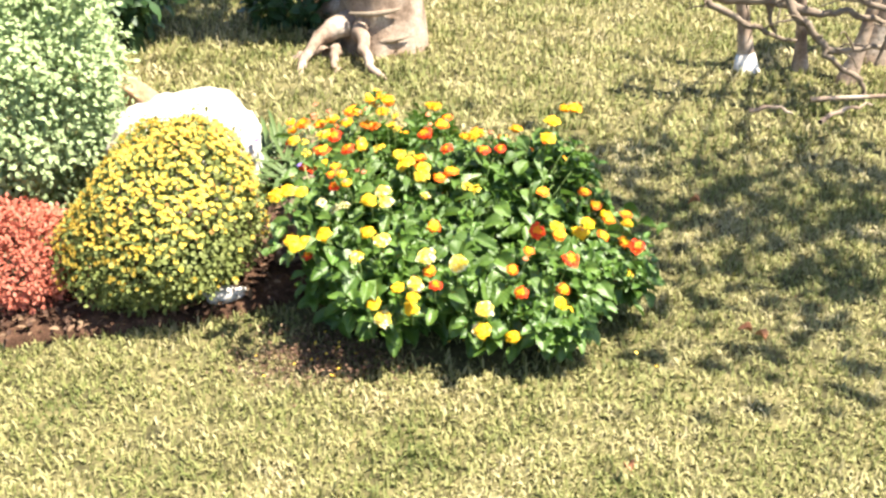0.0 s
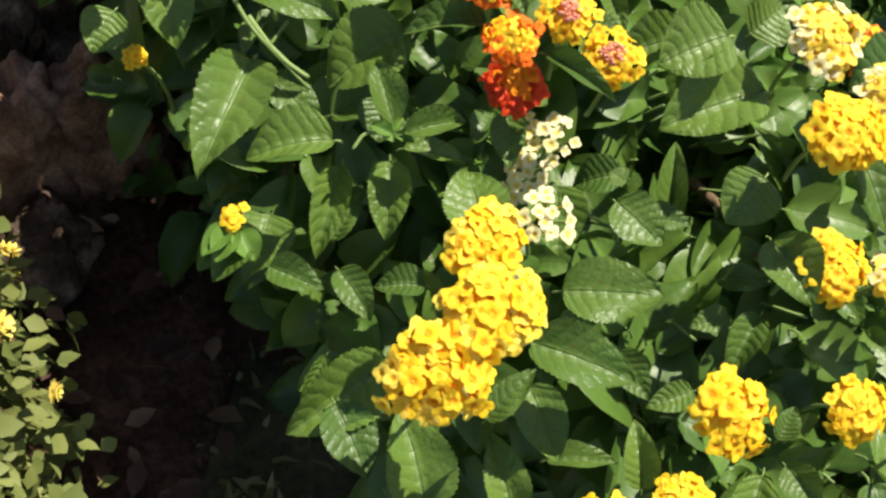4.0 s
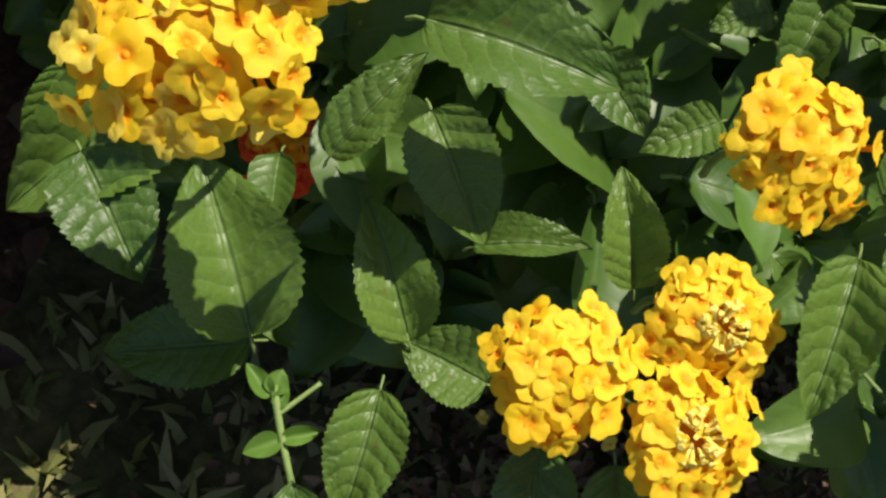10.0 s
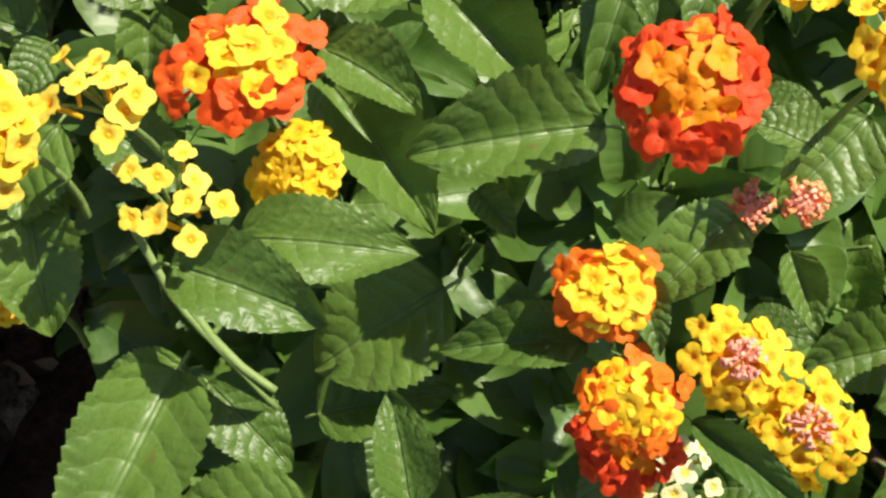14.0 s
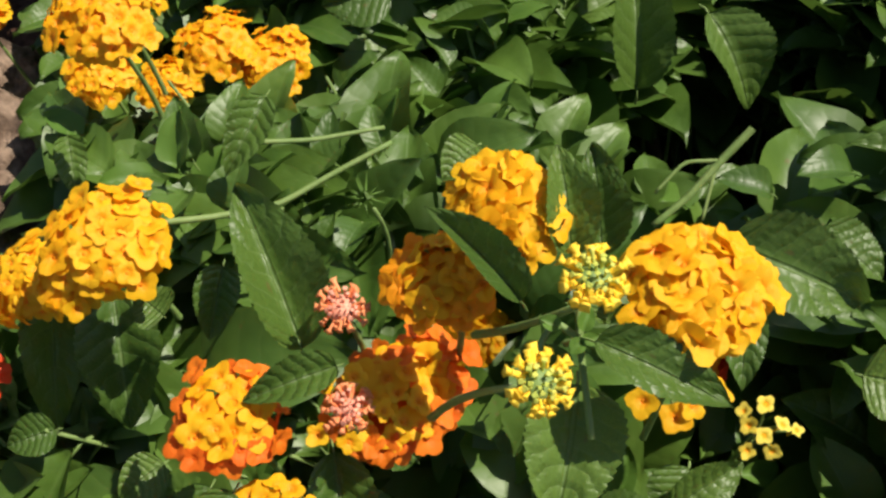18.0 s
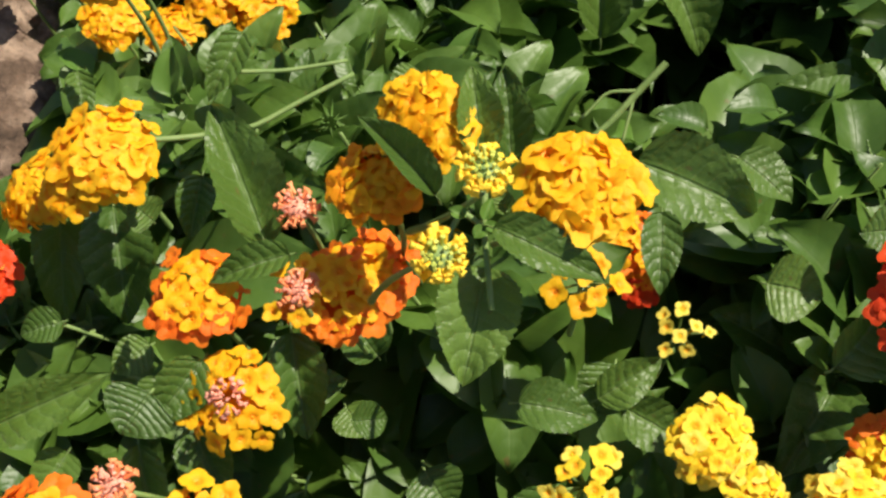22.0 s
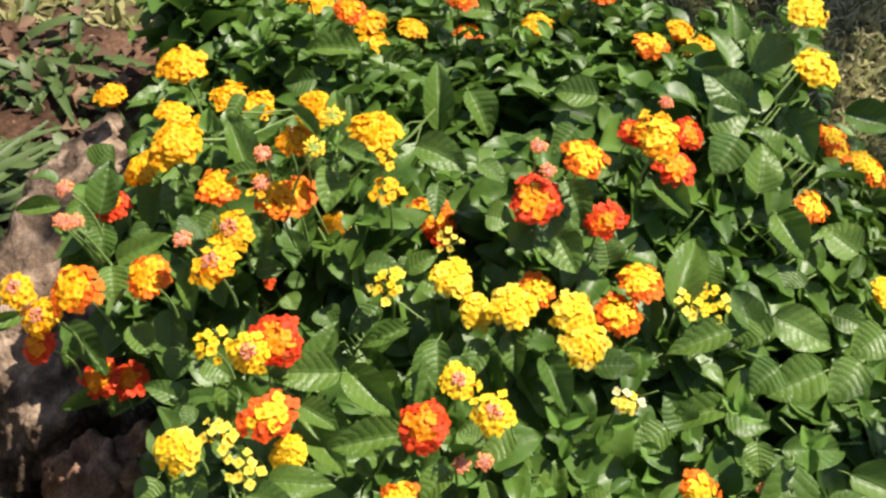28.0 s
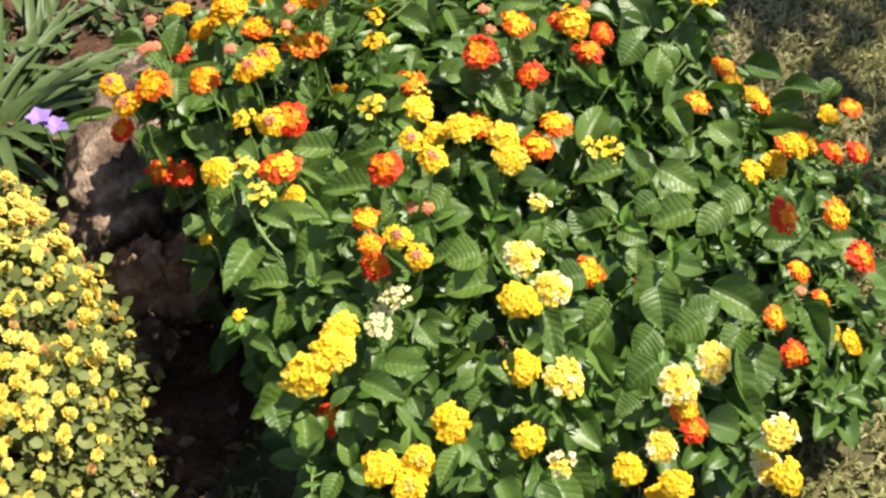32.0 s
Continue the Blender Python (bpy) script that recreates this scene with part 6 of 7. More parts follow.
def blossom_shape(seed):
    """A small double daisy: two rings of blunt petals round a raised eye."""
    q = np.random.RandomState(seed)
    v, f = [], []
    for ring, (count, rad, lift, z0) in enumerate(((9, 1.0, 0.10, 0.0), (8, 0.80, 0.40, 0.16), (6, 0.50, 0.45, 0.34))):
        for i in range(count):
            a = (i + 0.5 * ring) * 2 * math.pi / count + q.uniform(-0.1, 0.1)
            w, e = 0.30 * rad, rad * q.uniform(0.85, 1.1)
            ca, sa, o = math.cos(a), math.sin(a), len(v)
            for (x, y, z) in ((0.1, 0, z0), (e * 0.6, -w, z0 + lift * 0.5), (e * 0.6, w, z0 + lift * 0.5), (e, -w * 0.5, z0 + lift), (e, w * 0.5, z0 + lift)):
                v.append((x * ca - y * sa, x * sa + y * ca, z))
            f += [(o, o + 1, o + 2), (o + 1, o + 3, o + 2), (o + 2, o + 3, o + 4)]
    return np.array(v, float), np.array(f)


BLOSSOM = [blossom_shape(i) for i in range(3)]
BLOSSOM_MESH = [mesh_of("blossom", *b, "mum_petal") for b in BLOSSOM]
p, n = dome_points(4300, *MR, 77, -0.35, 2.3, 0.02)
# more flowers on the crown and on the side away from the lantana
keep = r.rand(len(p)) < np.clip(0.80 - 0.50 * np.clip(p[:, 0] / MR[0] - 0.05, 0, 1) - 0.65 * (p[:, 2] < 0.02 + 0.03 * np.sin(9 * p[:, 0])) - 0.5 * (p[:, 2] < -0.04) + 0.25 * np.sin(41 * p[:, 0]) * np.sin(37 * p[:, 1] + 31 * p[:, 2]), 0.05, 1)
p, n = p[keep] * 1.03 + (0, 0, 0.160), n[keep]
p = cushion(p)
poses = frames(p, n + (0, 0, 0.35) + r.normal(0, 0.2, n.shape), r.uniform(0, 6, len(p)), (0.0050 + 0.0014 * np.clip(p[:, 0] / MR[0], 0, 1)) * r.uniform(0.6, 1.25, len(p)))
front = np.argsort(((p - (0.16, -0.16, 0.2)) ** 2).sum(1))
for i in front[:300]:
    part("blossom", BLOSSOM_MESH[i % 3], mum, Matrix(poses[i].tolist()))
v, f = scattered(*BLOSSOM[0], poses[front[300:]])
stuff("far_blossoms", v, f, "mum_petal_far", mum, "pale-yellow daisy blossoms")
p, n = dome_points(900, *MR, 99, -0.3, 2.3, 0.02)
side = (p[:, 0] > -0.08) & (p[:, 2] > 0.03) & (np.random.RandomState(5).rand(len(p)) < 0.12 + 0.5 * (p[:, 1] > -0.04))
p, n = p[side] * 1.01 + (0, 0, 0.160), n[side]
p = cushion(p)
v, f = scattered(*BLOSSOM[1], frames(p, n, r.uniform(0, 6, len(p)), 0.0048 * r.uniform(0.7, 1.2, len(p))))
stuff("faded_blossoms", v, f, "mum_faded", mum, "brownish faded blossoms and buds")
for i in range(9):
    a = i * 0.7
    v, f = tube(bent((0.02 * math.cos(a), 0.02 * math.sin(a), 0), (0.15 * math.cos(a), 0.15 * math.sin(a), 0.16), (0, 0, 0.02)), np.linspace(0.004, 0.0015, 6), 5)
    part("stem", mesh_of("stem", v, f, "wood_stem"), mum)

# ---- sage-green shrub ----
sage = base_of("sage_shrub", -1.13, 2.68, 0.0, "dense clipped shrub with pale grey-green leaves", "shrub")
p, n = dome_points(44000, 0.36, 0.32, 0.36, 41, -0.8, 2.5, 0.06)
p = p * np.random.RandomState(4).uniform(0.82, 1.0, (len(p), 1)) + (0, 0, 0.33)
v, f = scattered(*blade_leaf(4, 0.7), leaf_poses(p, n, 0.0155, 5))
stuff("foliage", v, f, "sage_leaf", sage, "pale grey-green rounded leaves")
for i in range(10):
    a = i * 2.1
    v, f = tube(bent((0.03 * math.cos(a), 0.03 * math.sin(a), 0), (0.24 * math.cos(a), 0.22 * math.sin(a), 0.36), (0, 0, 0.05)), np.linspace(0.009, 0.003, 6), 5)
    part("stem", mesh_of("stem", v, f, "wood_stem"), sage)

# ---- red-leaved mound ----
redp = base_of("red_leaf_plant", -0.93, 2.26, 0.0, "low mound of small brick-red leaves at the bed's edge", "plant")
p, n = dome_points(7500, 0.17, 0.15, 0.11, 51, -0.6, 2.2, 0.07)
p = p * np.random.RandomState(6).uniform(0.8, 1.0, (len(p), 1)) + (0, 0, 0.085)
v, f = scattered(*blade_leaf(4, 0.6), leaf_poses(p, n, 0.0110, 7))
stuff("foliage", v, f, "red_leaf", redp, "small brick-red leaves")
for i in range(7):
    a = i * 0.9
    v, f = tube(bent((0.01 * math.cos(a), 0.01 * math.sin(a), 0), (0.11 * math.cos(a), 0.10 * math.sin(a), 0.09), (0, 0, 0.015)), np.linspace(0.003, 0.001, 6), 5)
    part("stem", mesh_of("stem", v, f, "wood_stem"), redp)

# ---- stones ----
def stone(name, x, y, z, size, rough, seed, material, label, power=2.6, turn=0, detail=5):
    ob = new(name, from_bm(name, blob(*size, rough, seed, 0, power, detail), material))
    ob.matrix_world = pose(x, y, z, 0, 0, turn)
    return tagged(ob, label, "rock")


stone("boulder", -0.655, 2.72, 0.080, (0.208, 0.15, 0.160), 0.18, 3.0, "boulder", "large rounded pale limestone boulder behind the yellow cushion", 3.2, 8)
stone("garden_rock", -0.236, 2.590, 0.036, (0.168, 0.086, 0.090), 0.26, 7.0, "rock", "rough pinkish-brown rock half under the lantana", 2.8, 51, 6)
stone("edging_stone", -0.328, 2.412, 0.055, (0.034, 0.028, 0.062), 0.30, 12.0, "edging", "weathered pinkish-brown edging stone in the soil", 3.0, -12)
stone("edging_stone", -0.283, 2.400, 0.050, (0.034, 0.026, 0.064), 0.32, 15.0, "edging", "half-buried pinkish-brown edging stone under the lantana", 2.9, -20)
stone("edging_stone", -0.345, 2.360, 0.020, (0.032, 0.026, 0.040), 0.32, 18.0, "rock", "small brown stone in the soil", 2.7, 35)
stone("pebble", -0.468, 2.190, 0.036, (0.034, 0.021, 0.018), 0.3, 21.0, "boulder", "small white pebble at the bed's edge", 2.4, 15, 3)
stone("pebble", -0.432, 2.205, 0.034, (0.016, 0.013, 0.011), 0.3, 23.0, "boulder", "small white pebble at the bed's edge", 2.4, 50, 3)
slab = stone("leaning_slab", -0.86, 3.20, 0.045, (0.095, 0.030, 0.050), 0.22, 31.0, "slab", "terracotta-brown stone slab leaning behind the boulder", 4.0, 0, 4)
slab.matrix_world = pose(-0.86, 3.20, 0.050, 12, 32, -14)

# ---- strap-leaved clumps with violet flowers ----
def strap_clump(x, y, count, length, seed, label):
    q = np.random.RandomState(seed)
    e = base_of("strap_leaf_plant", x, y, 0.01, label, "plant", "strap-leaved clumps")
    for i in range(count):
        a = q.uniform(0, 6.28)
        ln = length * q.uniform(0.6, 1.15)
        up = q.uniform(0.35, 0.9)
        u = np.linspace(0, 1, 6)
        out = ln * (u * (1 - up * 0.6) + 0.35 * u * u)
        z = ln * up * (u - 0.55 * u * u)
        w = 0.0065 * np.sin(np.pi * np.clip(u * 0.93 + 0.05, 0, 1)) ** 0.6 * q.uniform(0.7, 1.2)
        cx, cy = math.cos(a), math.sin(a)
        o = np.array((q.normal(0, 0.02), q.normal(0, 0.02), 0))
        left = np.c_[out * cx - w * cy, out * cy + w * cx, z + w * 0.5] + o
        right = np.c_[out * cx + w * cy, out * cy - w * cx, z + w * 0.5] + o
        mid = np.c_[out * cx, out * cy, z] + o
        v = np.stack([left, mid, right], 1).reshape(-1, 3)
        f = [(3 * k + j, 3 * k + j + 1, 3 * k + j + 4, 3 * k + j + 3) for k in range(5) for j in range(2)]
        part("strap_leaf", mesh_of("strap_leaf", v, np.array(f), "strap"), e)
    return e


strap_clump(-0.39, 2.73, 70, 0.20, 1, "clump of arching grey-green strap leaves beside the boulder")
strap_clump(-0.30, 2.83, 36, 0.16, 2, "clump of arching green strap leaves behind the lantana")
strap_clump(-0.44, 2.86, 50, 0.18, 3, "clump of narrow strap leaves at the boulder's foot")
strap_clump(-0.16, 2.92, 16, 0.11, 4, "small clump of grassy strap leaves on the lawn")


def violet(x, y, z, seed):
    q = np.random.RandomState(seed)
    e = base_of("violet_flower", x, y, 0.02, "violet five-petalled flower on a thin stem", "flower", "violet flowers")
    v, f = tube(bent((0, 0, 0), (0, 0, z - 0.025), (0.008, 0, 0)), (0.0012,) * 6, 5)
    part("stalk", mesh_of("stalk", v, f, "stem"), e)
    for i in range(5):
        m = Matrix.Translation((0, 0, z - 0.022)) @ pose(0, 0, 0, 0, 0, i * 72 + q.uniform(-9, 9)) @ pose(0, 0, 0, 28, 0, 0) @ Matrix.Scale(0.016, 4)
        part("petal", VIOLET, e, m)


VIOLET = mesh_of("petal", *blade_leaf(6, 0.85, 0.35), "violet")
for i, q in enumerate(((-0.447, 2.648, 0.180), (-0.348, 2.630, 0.125), (-0.335, 2.615, 0.12), (-0.066, 2.795, 0.13))):
    violet(*q, i)

# ---- tree with spreading roots ----
def limb(points, radii, sides=12, seed=0, knob=0.06):
    v, f = tube(points, radii, sides)
    q = np.array([noise.noise(Vector((a * 9 + seed, b * 9, c * 6))) for a, b, c in v])
    c = np.repeat(np.asarray(points), sides, 0)
    return c + (v - c) * (1 + knob * 4 * q)[:, None], f


tree = base_of("tree", -0.215, 3.84, 0.0, "garden tree with pale peeling bark and spreading surface roots", "tree")
crown_seed = np.random.RandomState(12)
hgt = np.array((-0.05, 0.03, 0.10, 0.2, 0.4, 0.8, 1.3, 1.8))
ax = np.c_[0.01 + 0.03 * hgt, 0.04 * hgt, hgt]
v, f = limb(ax, (0.165, 0.152, 0.138, 0.130, 0.105, 0.10, 0.095, 0.09), 28, 1, 0.045)
part("trunk", mesh_of("trunk", v, f, "bark"), tree)
for i, (start, end, side, rr) in enumerate((((-0.03, -0.05, 0.10), (-0.225, -0.31, -0.01), (-0.05, 0.04, 0.012), 0.024), ((-0.03, -0.05, 0.09), (0.035, -0.34, -0.01), (-0.035, -0.02, 0.010), 0.019), ((-0.12, -0.15, 0.035), (-0.11, -0.29, -0.01), (-0.012, 0.0, 0.006), 0.011), ((-0.16, -0.17, 0.030), (-0.29, -0.20, -0.01), (0.0, 0.02, 0.008), 0.010), ((0.0, 0.0, 0.10), (-0.25, 0.20, 0.0), (0, 0, 0.03), 0.045), ((0.0, 0.0, 0.10), (0.12, 0.32, 0.0), (0, 0, 0.03), 0.045))):
    v, f = limb(bent(start, end, side, 13) + crown_seed.normal(0, 0.004, (13, 3)), np.linspace(rr * 1.7, 0.008, 13), 10, i * 3, 0.10)
    part("root", mesh_of("root", v, f, "bark"), tree)
for k, (x, z, a) in enumerate(((0.02, 0.135, 8), (0.05, 0.045, -6))):
    v, f = limb(bent((x - 0.10, -0.118, z), (x + 0.06, -0.112, z + 0.012), (0, -0.028, 0.0), 7), (0.004, 0.008, 0.010, 0.011, 0.010, 0.008, 0.003), 6, k, 0.1)
    part("bark_ridge", mesh_of("bark_ridge", v, f, "twig"), tree)
crown = []
for i in range(7):
    a = i * 0.9
    end = np.array((0.42 * math.cos(a) + 0.1, 0.35 + 0.40 * math.sin(a), 2.6 + 0.25 * (i % 3)))
    v, f = limb(bent((0.07, 0.08, 1.75), end, (0, 0.05, 0.1), 8), np.linspace(0.05, 0.012, 8), 8, i, 0.05)
    part("limb", mesh_of("limb", v, f, "bark"), tree)
    c = end + crown_seed.normal(0, 0.17, (420, 3))
    crown.append(c)
c = np.concatenate(crown)
v, f = scattered(*blade_leaf(5, 0.5), leaf_poses(c, crown_seed.normal(0, 1, c.shape), 0.075, 13))
stuff("crown", v, f, "dark_leaf", tree, "open crown of narrow dark-green leaves")

# ---- low tree with bare hanging branches and limewashed stems ----
LOW = np.array((1.12, 3.62, 0.0))
low = base_of("low_branching_tree", *LOW, "low tree with limewashed stems and bare brown hanging branches", "tree")
for i, (a, b, rr) in enumerate((((0.95, 3.60, -0.02), (0.82, 3.70, 0.55), 0.019), ((1.12, 3.60, -0.02), (1.00, 3.66, 0.60), 0.017), ((1.23, 3.50, -0.02), (1.34, 3.60, 0.60), 0.020), ((1.38, 3.72, -0.02), (1.50, 3.80, 0.9), 0.045))):
    pts = bent(np.subtract(a, LOW), np.subtract(b, LOW), (0.02, 0, 0), 9)
    v, f = limb(pts, np.linspace(rr * 1.2, rr * 0.6, 9) + np.r_[rr * 0.5, rr * 0.1, np.zeros(7)], 10, i, 0.06)
    stem_ob = part("stem", mesh_of("stem", v, f, "bark"), low)
    v, f = limb(pts[:2] * (1, 1, 0.8), np.linspace(rr * 1.3, rr, 2) * 1.1 + (rr * 0.9, rr * 0.25), 12, i, 0.12)
    if i == 0:
        part("limewash", mesh_of("limewash", v, f, "limewash"), stem_ob, None, "white limewash on the stem's foot")
q = np.random.RandomState(9)
top = np.array((1.50, 3.80, 0.9)) - LOW
# unseen limbs, added out of view to carry leaves that shade the right lawn
shade_limbs = ((2.10, 2.50, 2.35), (1.92, 2.22, 2.5), (2.35, 2.68, 2.5), (1.80, 2.55, 2.45), (2.30, 2.00, 2.55), (1.72, 2.78, 2.5), (2.75, 2.40, 2.6))
for i, e in enumerate(shade_limbs):
    v, f = limb(bent(top, np.subtract(e, LOW), (0.15, 0.1, 0.35), 10), np.linspace(0.011, 0.005, 10), 8, i, 0.05)
    part("limb", mesh_of("limb", v, f, "bark"), low)
hang = (((0.70, 3.42, 0.40), (0.75, 3.36, 0.285), (0.87, 3.35, 0.23), (0.93, 3.35, 0.20), (1.02, 3.35, 0.18)),
        ((0.70, 3.46, 0.33), (0.79, 3.40, 0.285), (0.97, 3.40, 0.28), (1.08, 3.40, 0.24), (1.17, 3.40, 0.25), (1.28, 3.40, 0.21), (1.42, 3.50, 0.20)),
        ((0.94, 3.45, 0.42), (0.99, 3.30, 0.26), (1.08, 3.30, 0.19), (1.09, 3.30, 0.15), (1.20, 3.30, 0.08), (1.22, 3.30, 0.04), (1.21, 3.30, 0.015)),
        ((1.09, 3.31, 0.16), (1.18, 3.34, 0.155), (1.28, 3.35, 0.16), (1.45, 3.42, 0.19)),
        ((0.90, 3.50, 0.45), (0.91, 3.42, 0.30), (0.94, 3.40, 0.24), (0.96, 3.40, 0.19)),
        ((1.20, 3.50, 0.48), (1.14, 3.40, 0.33), (1.22, 3.38, 0.27), (1.34, 3.36, 0.26), (1.45, 3.36, 0.30)),
        ((1.30, 3.45, 0.45), (1.30, 3.36, 0.30), (1.26, 3.32, 0.20), (1.24, 3.31, 0.12)))
for i, h in enumerate(hang):
    h = np.array(h) - LOW
    u = np.linspace(0, len(h) - 1, 4 * len(h))
    pts = np.c_[[np.interp(u, np.arange(len(h)), h[:, k]) for k in range(3)]].T + q.normal(0, 0.0035, (len(u), 3))
    v, f = limb(pts, np.linspace((0.013, 0.020, 0.013, 0.011, 0.008, 0.012, 0.008)[i], 0.0055, len(u)), 7, i, 0.06)
    br = part("hanging_branch", mesh_of("hanging_branch", v, f, "twig"), low)
    for k in range(4):
        at = pts[5 + k * 2]
        end = at + (q.uniform(-0.14, 0.14), q.uniform(-0.12, 0.05), q.uniform(-0.10, 0.08))
        v, f = tube(bent(at, end, (0, 0, 0.02), 6) + q.normal(0, 0.003, (6, 3)), np.linspace(0.0045, 0.0015, 6), 5)
        part("twig", mesh_of("twig", v, f, "twig"), br)
# added leaves round the limb ends, spread thin for dappled shade on the grass
crown = np.concatenate([np.subtract(e, LOW) + q.normal(0, (0.27, 0.22, 0.12), (165, 3)) for e in shade_limbs])
v, f = scattered(*blade_leaf(5, 0.55), leaf_poses(crown, q.normal(0, 1, crown.shape), 0.075, 17))
stuff("crown", v, f, "dark_leaf", low, "unseen loose crown of green leaves added to shade the lawn")

# sticks lying on the lawn
for a, b in (((1.05, 3.24, 0.04), (1.62, 3.20, 0.05)), ((1.03, 3.08, 0.04), (1.21, 3.19, 0.045)), ((0.86, 3.16, 0.04), (0.97, 3.14, 0.045))):
    v, f = tube(bent((0, 0, 0), np.subtract(b, a), (0, 0.012, 0.010), 9) + q.normal(0, 0.003, (9, 3)), np.linspace(0.008, 0.003, 9), 6)
    ob = new("fallen_stick", mesh_of("fallen_stick", v, f, "bark"))
    ob.location = a
    tagged(ob, "pale dry stick lying on the grass", "stick", "fallen sticks")

# dark shrub and low plants in the shade behind
def shrub(name, x, y, size, count, leaf_size, material, seed, label):
    e = base_of(name, x, y, 0.0, label, "weed" if name == "weed" else "shrub", "weeds in the soil" if name == "weed" else "")
    p, n = dome_points(count, *size, seed, -0.8, 2.2, 0.10)
    p = p * np.random.RandomState(seed).uniform(0.7, 1.0, (len(p), 1)) + (0, 0, size[2] * 0.85)
    v, f = scattered(*blade_leaf(5, 0.6), leaf_poses(p, n, leaf_size, seed + 1))
    stuff("foliage", v, f, material, e, "")
    for i in range(5):
        a = i * 1.3
        v, f = tube(bent((0.02 * math.cos(a), 0.02 * math.sin(a), 0), (size[0] * 0.6 * math.cos(a), size[1] * 0.6 * math.sin(a), size[2]), (0, 0, 0.03)), np.linspace(0.006, 0.002, 6), 5)
        part("stem", mesh_of("stem", v, f, "wood_stem"), e)
    return e


shrub("dark_shrub", -1.12, 3.85, (0.24, 0.3, 0.28), 1800, 0.06, "dark_leaf", 61, "dark-green broad-leaved shrub in the shade")
shrub("low_plant", -0.50, 4.05, (0.18, 0.13, 0.07), 500, 0.05, "dark_leaf", 63, "low dark-green plant at the tree's foot")
shrub("red_seedling", -1.02, 3.42, (0.05, 0.05, 0.05), 60, 0.05, "red_leaf", 65, "small red-leaved seedling in the lawn")

for i, (x, y) in enumerate(((-0.25, 2.75), (-0.30, 2.86), (-0.17, 2.85), (-0.37, 2.62), (-0.20, 2.73))):
    shrub("weed", x, y, (0.06, 0.055, 0.022), 150, 0.020, "strap", 71 + i, "small low green weeds in the reddish soil")

# ---- loose things on the ground ----
DEAD = []
for i in range(3):
    v, f, ix, uv = leaf_shape(9, 5, 0.9, 0.7, 0.0, 70 + i)
    DEAD.append(mesh_of("dead_leaf", v, f, ("dead", "dead"), ix))
for i, (x, y, tip) in enumerate(((0.64, 2.02, 30), (0.62, 2.05, 80), (1.02, 1.69, 140), (0.98, 1.72, 20), (0.62, 2.62, 60), (0.32, 1.62, 10))):
    ob = new("dead_leaf", DEAD[i % 3])
    ob.matrix_world = pose(x, y, 0.036, q.uniform(-15, 15), q.uniform(-15, 15), tip) @ Matrix.Diagonal((0.018, 0.030, 0.03, 1))
    tagged(ob, "curled reddish-brown dead leaf on the grass", "leaf", "dead leaves")

# dry litter and fallen petals under the lantana and over the soil
r = np.random.RandomState(21)
spots = r.uniform((-1.4, 1.86), (0.5, 3.0), (9000, 2))
w = in_bed(spots[:, 0], spots[:, 1], 1.1)
spots = spots[w < 1][:4200]
z = 0.030 + 0.012 * r.rand(len(spots))
P = np.c_[spots, z]
v, f = scattered(*blade_leaf(4, 0.55, 0.6), frames(P, np.c_[r.normal(0, 0.35, (len(P), 2)), np.ones(len(P))], r.uniform(0, 6, len(P)), 0.014 * r.uniform(0.5, 1.8, len(P))))
bits = r.normal((-0.24, 1.99), (0.08, 0.05), (2600, 2))
B = np.c_[bits, 0.012 + 0.022 * r.rand(len(bits))]
v2, f2 = scattered(*blade_leaf(4, 0.6, 0.7), frames(B, np.c_[r.normal(0, 0.6, (len(B), 2)), np.ones(len(B))], r.uniform(0, 6, len(B)), 0.0048 * r.uniform(0.5, 1.7, len(B))))
v, f = np.r_[v, v2], np.r_[f, f2 + len(v)]
tagged(new("leaf_litter", mesh_of("leaf_litter", v, f, "litter")), "dry brown leaf litter scattered over the soil", "litter", "", "stuff")
spots = np.r_[r.normal((-0.23, 1.96), (0.06, 0.05), (16, 2)), r.normal((0.2, 2.0), (0.12, 0.05), (14, 2))]
P = np.c_[spots, np.full(len(spots), 0.035)]
v, f, ix, _ = FLORET[1]
v, f = scattered(v[:85], f[(f < 85).all(1)], frames(P, np.c_[r.normal(0, 0.4, (len(P), 2)), np.ones(len(P))], r.uniform(0, 6, len(P)), 0.0036 * r.uniform(0.7, 1.2, len(P))))
tagged(new("fallen_petals", mesh_of("fallen_petals", v, f, "fallen")), "fallen yellow lantana florets on the grass", "petals", "", "stuff")

# ---- grass: blades over the lawn, thinner under the bush, none in the bed ----
r = np.random.RandomState(33)


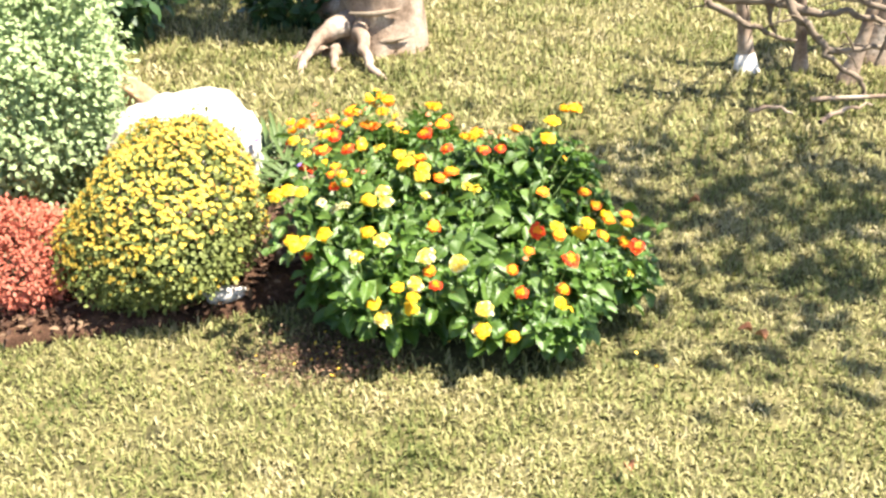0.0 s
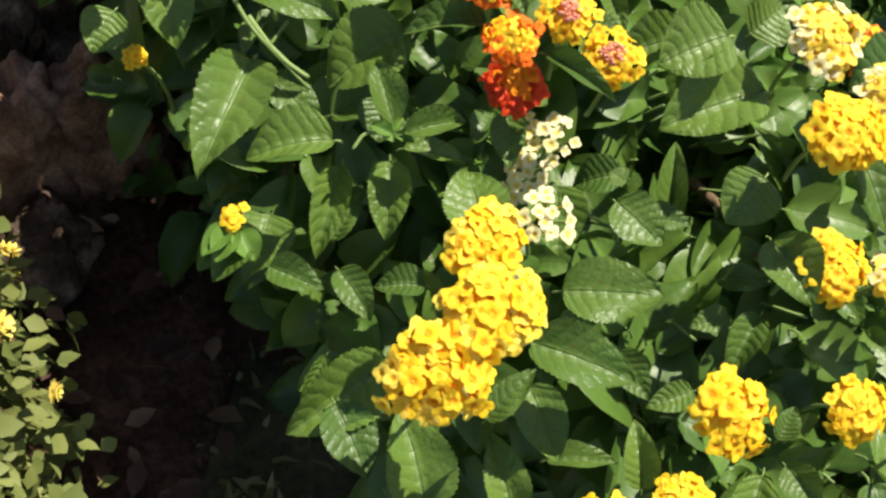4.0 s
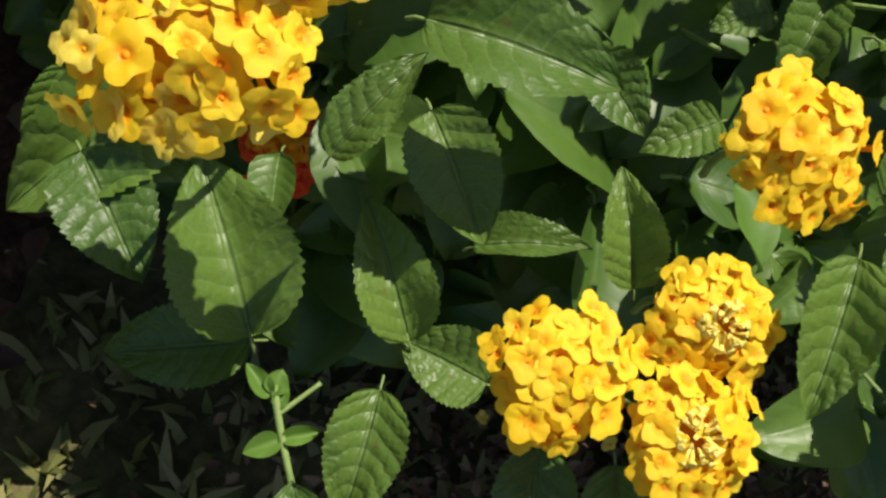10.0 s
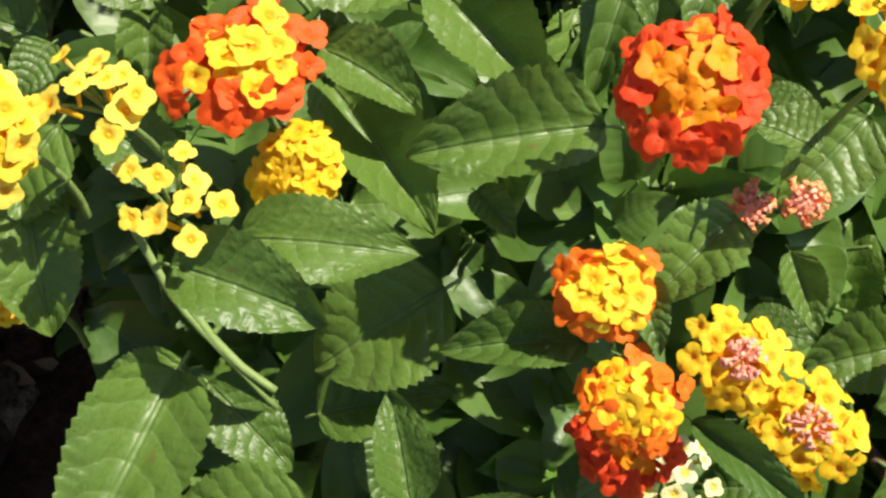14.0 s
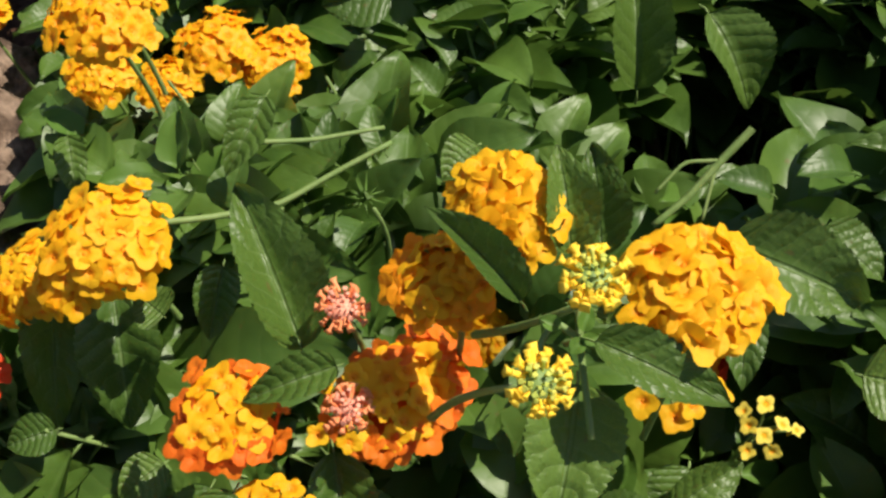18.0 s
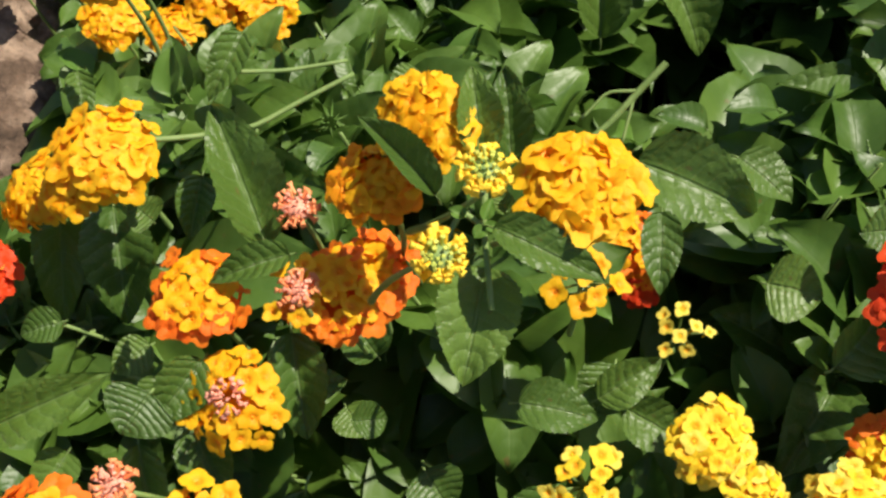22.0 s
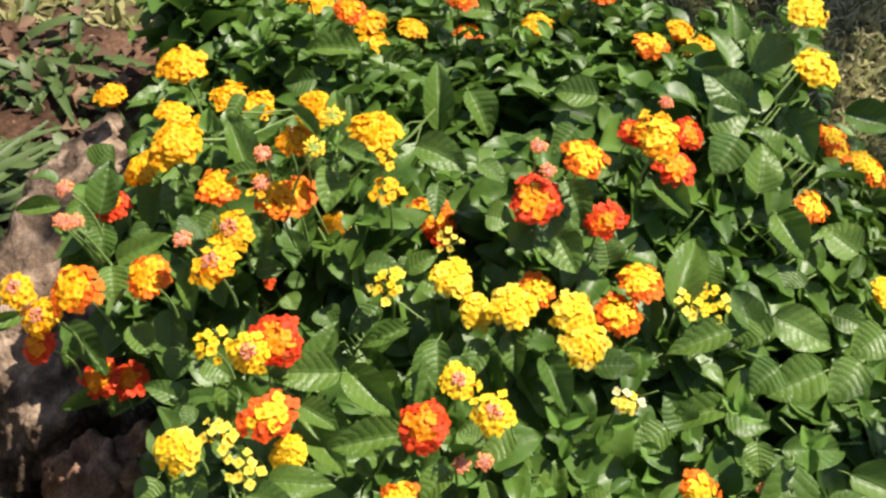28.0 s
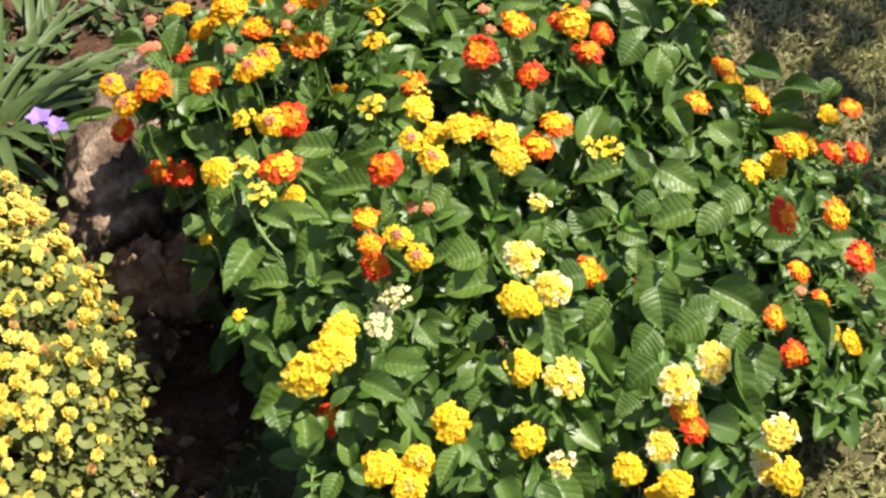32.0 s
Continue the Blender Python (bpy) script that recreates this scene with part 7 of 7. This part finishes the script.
def blades(x0, x1, y0, y1, count, length, width):
    p = r.uniform((x0, y0), (x1, y1), (count, 2))
    w = in_bed(p[:, 0], p[:, 1])
    under = ((p[:, 0] - 0.02) / 0.37) ** 2 + ((p[:, 1] - 2.32) / 0.36) ** 2 < 1
    keep = (w > 0.9) & (~under | (r.rand(count) < 0.25))
    patch = np.sin(5.1 * p[:, 0] + 1.3 * np.sin(4 * p[:, 1])) * np.sin(4.3 * p[:, 1] + np.sin(6 * p[:, 0]))
    edge = np.minimum(np.minimum(p[:, 0] - x0, x1 - p[:, 0]), np.minimum(p[:, 1] - y0 + (3 if y0 > 2 else 0), y1 - p[:, 1] + (3 if y1 < 3 else 0)))
    keep &= r.rand(count) < (0.76 + 0.24 * patch) * np.clip(edge / 0.35, 0.05, 1)
    p = p[keep]
    n = len(p)
    tuft = np.floor(p / 0.022)
    p = p * 0.72 + (tuft + 0.5) * 0.022 * 0.28 + 0.004 * np.sin(tuft[:, ::-1] * 7.1)
    a = r.uniform(0, 2 * np.pi, n)
    lean = np.abs(r.normal(0.9, 0.5, n))
    ln = length * r.uniform(0.5, 1.25, n)
    wd = width * r.uniform(0.6, 1.2, n)
    dx, dy = np.cos(a), np.sin(a)
    sx, sy = -dy * wd, dx * wd
    z0 = 0.010 * np.sin(1.3 * p[:, 0] + 0.4) * np.cos(0.9 * p[:, 1]) - 0.003
    up1, out1 = ln * 0.55 * np.cos(lean * 0.6), ln * 0.55 * np.sin(lean * 0.6)
    up2, out2 = up1 + ln * 0.45 * np.cos(lean * 1.3), out1 + ln * 0.45 * np.sin(lean * 1.3)
    v = np.empty((n, 5, 3))
    v[:, 0] = np.c_[p[:, 0] - sx, p[:, 1] - sy, z0]
    v[:, 1] = np.c_[p[:, 0] + sx, p[:, 1] + sy, z0]
    v[:, 2] = np.c_[p[:, 0] + dx * out1 - sx * 0.9, p[:, 1] + dy * out1 - sy * 0.9, z0 + up1]
    v[:, 3] = np.c_[p[:, 0] + dx * out1 + sx * 0.9, p[:, 1] + dy * out1 + sy * 0.9, z0 + up1]
    v[:, 4] = np.c_[p[:, 0] + dx * out2, p[:, 1] + dy * out2, z0 + np.maximum(up2, 0.004)]
    f = np.array([(0, 1, 3), (0, 3, 2), (2, 3, 4)])
    return v.reshape(-1, 3), (f[None] + 5 * np.arange(n)[:, None, None]).reshape(-1, 3)


v, f = blades(-1.7, 1.6, 1.2, 2.9, 165000, 0.024, 0.0023)
tagged(new("grass", mesh_of("grass", v, f, "grass")), "short dry yellow-green lawn grass", "grass", "", "stuff")
v, f = blades(-2.3, 2.6, 2.9, 5.4, 120000, 0.034, 0.0034)
tagged(new("far_grass", mesh_of("grass", v, f, "grass")), "longer straw-coloured lawn grass in the background", "grass", "", "stuff")
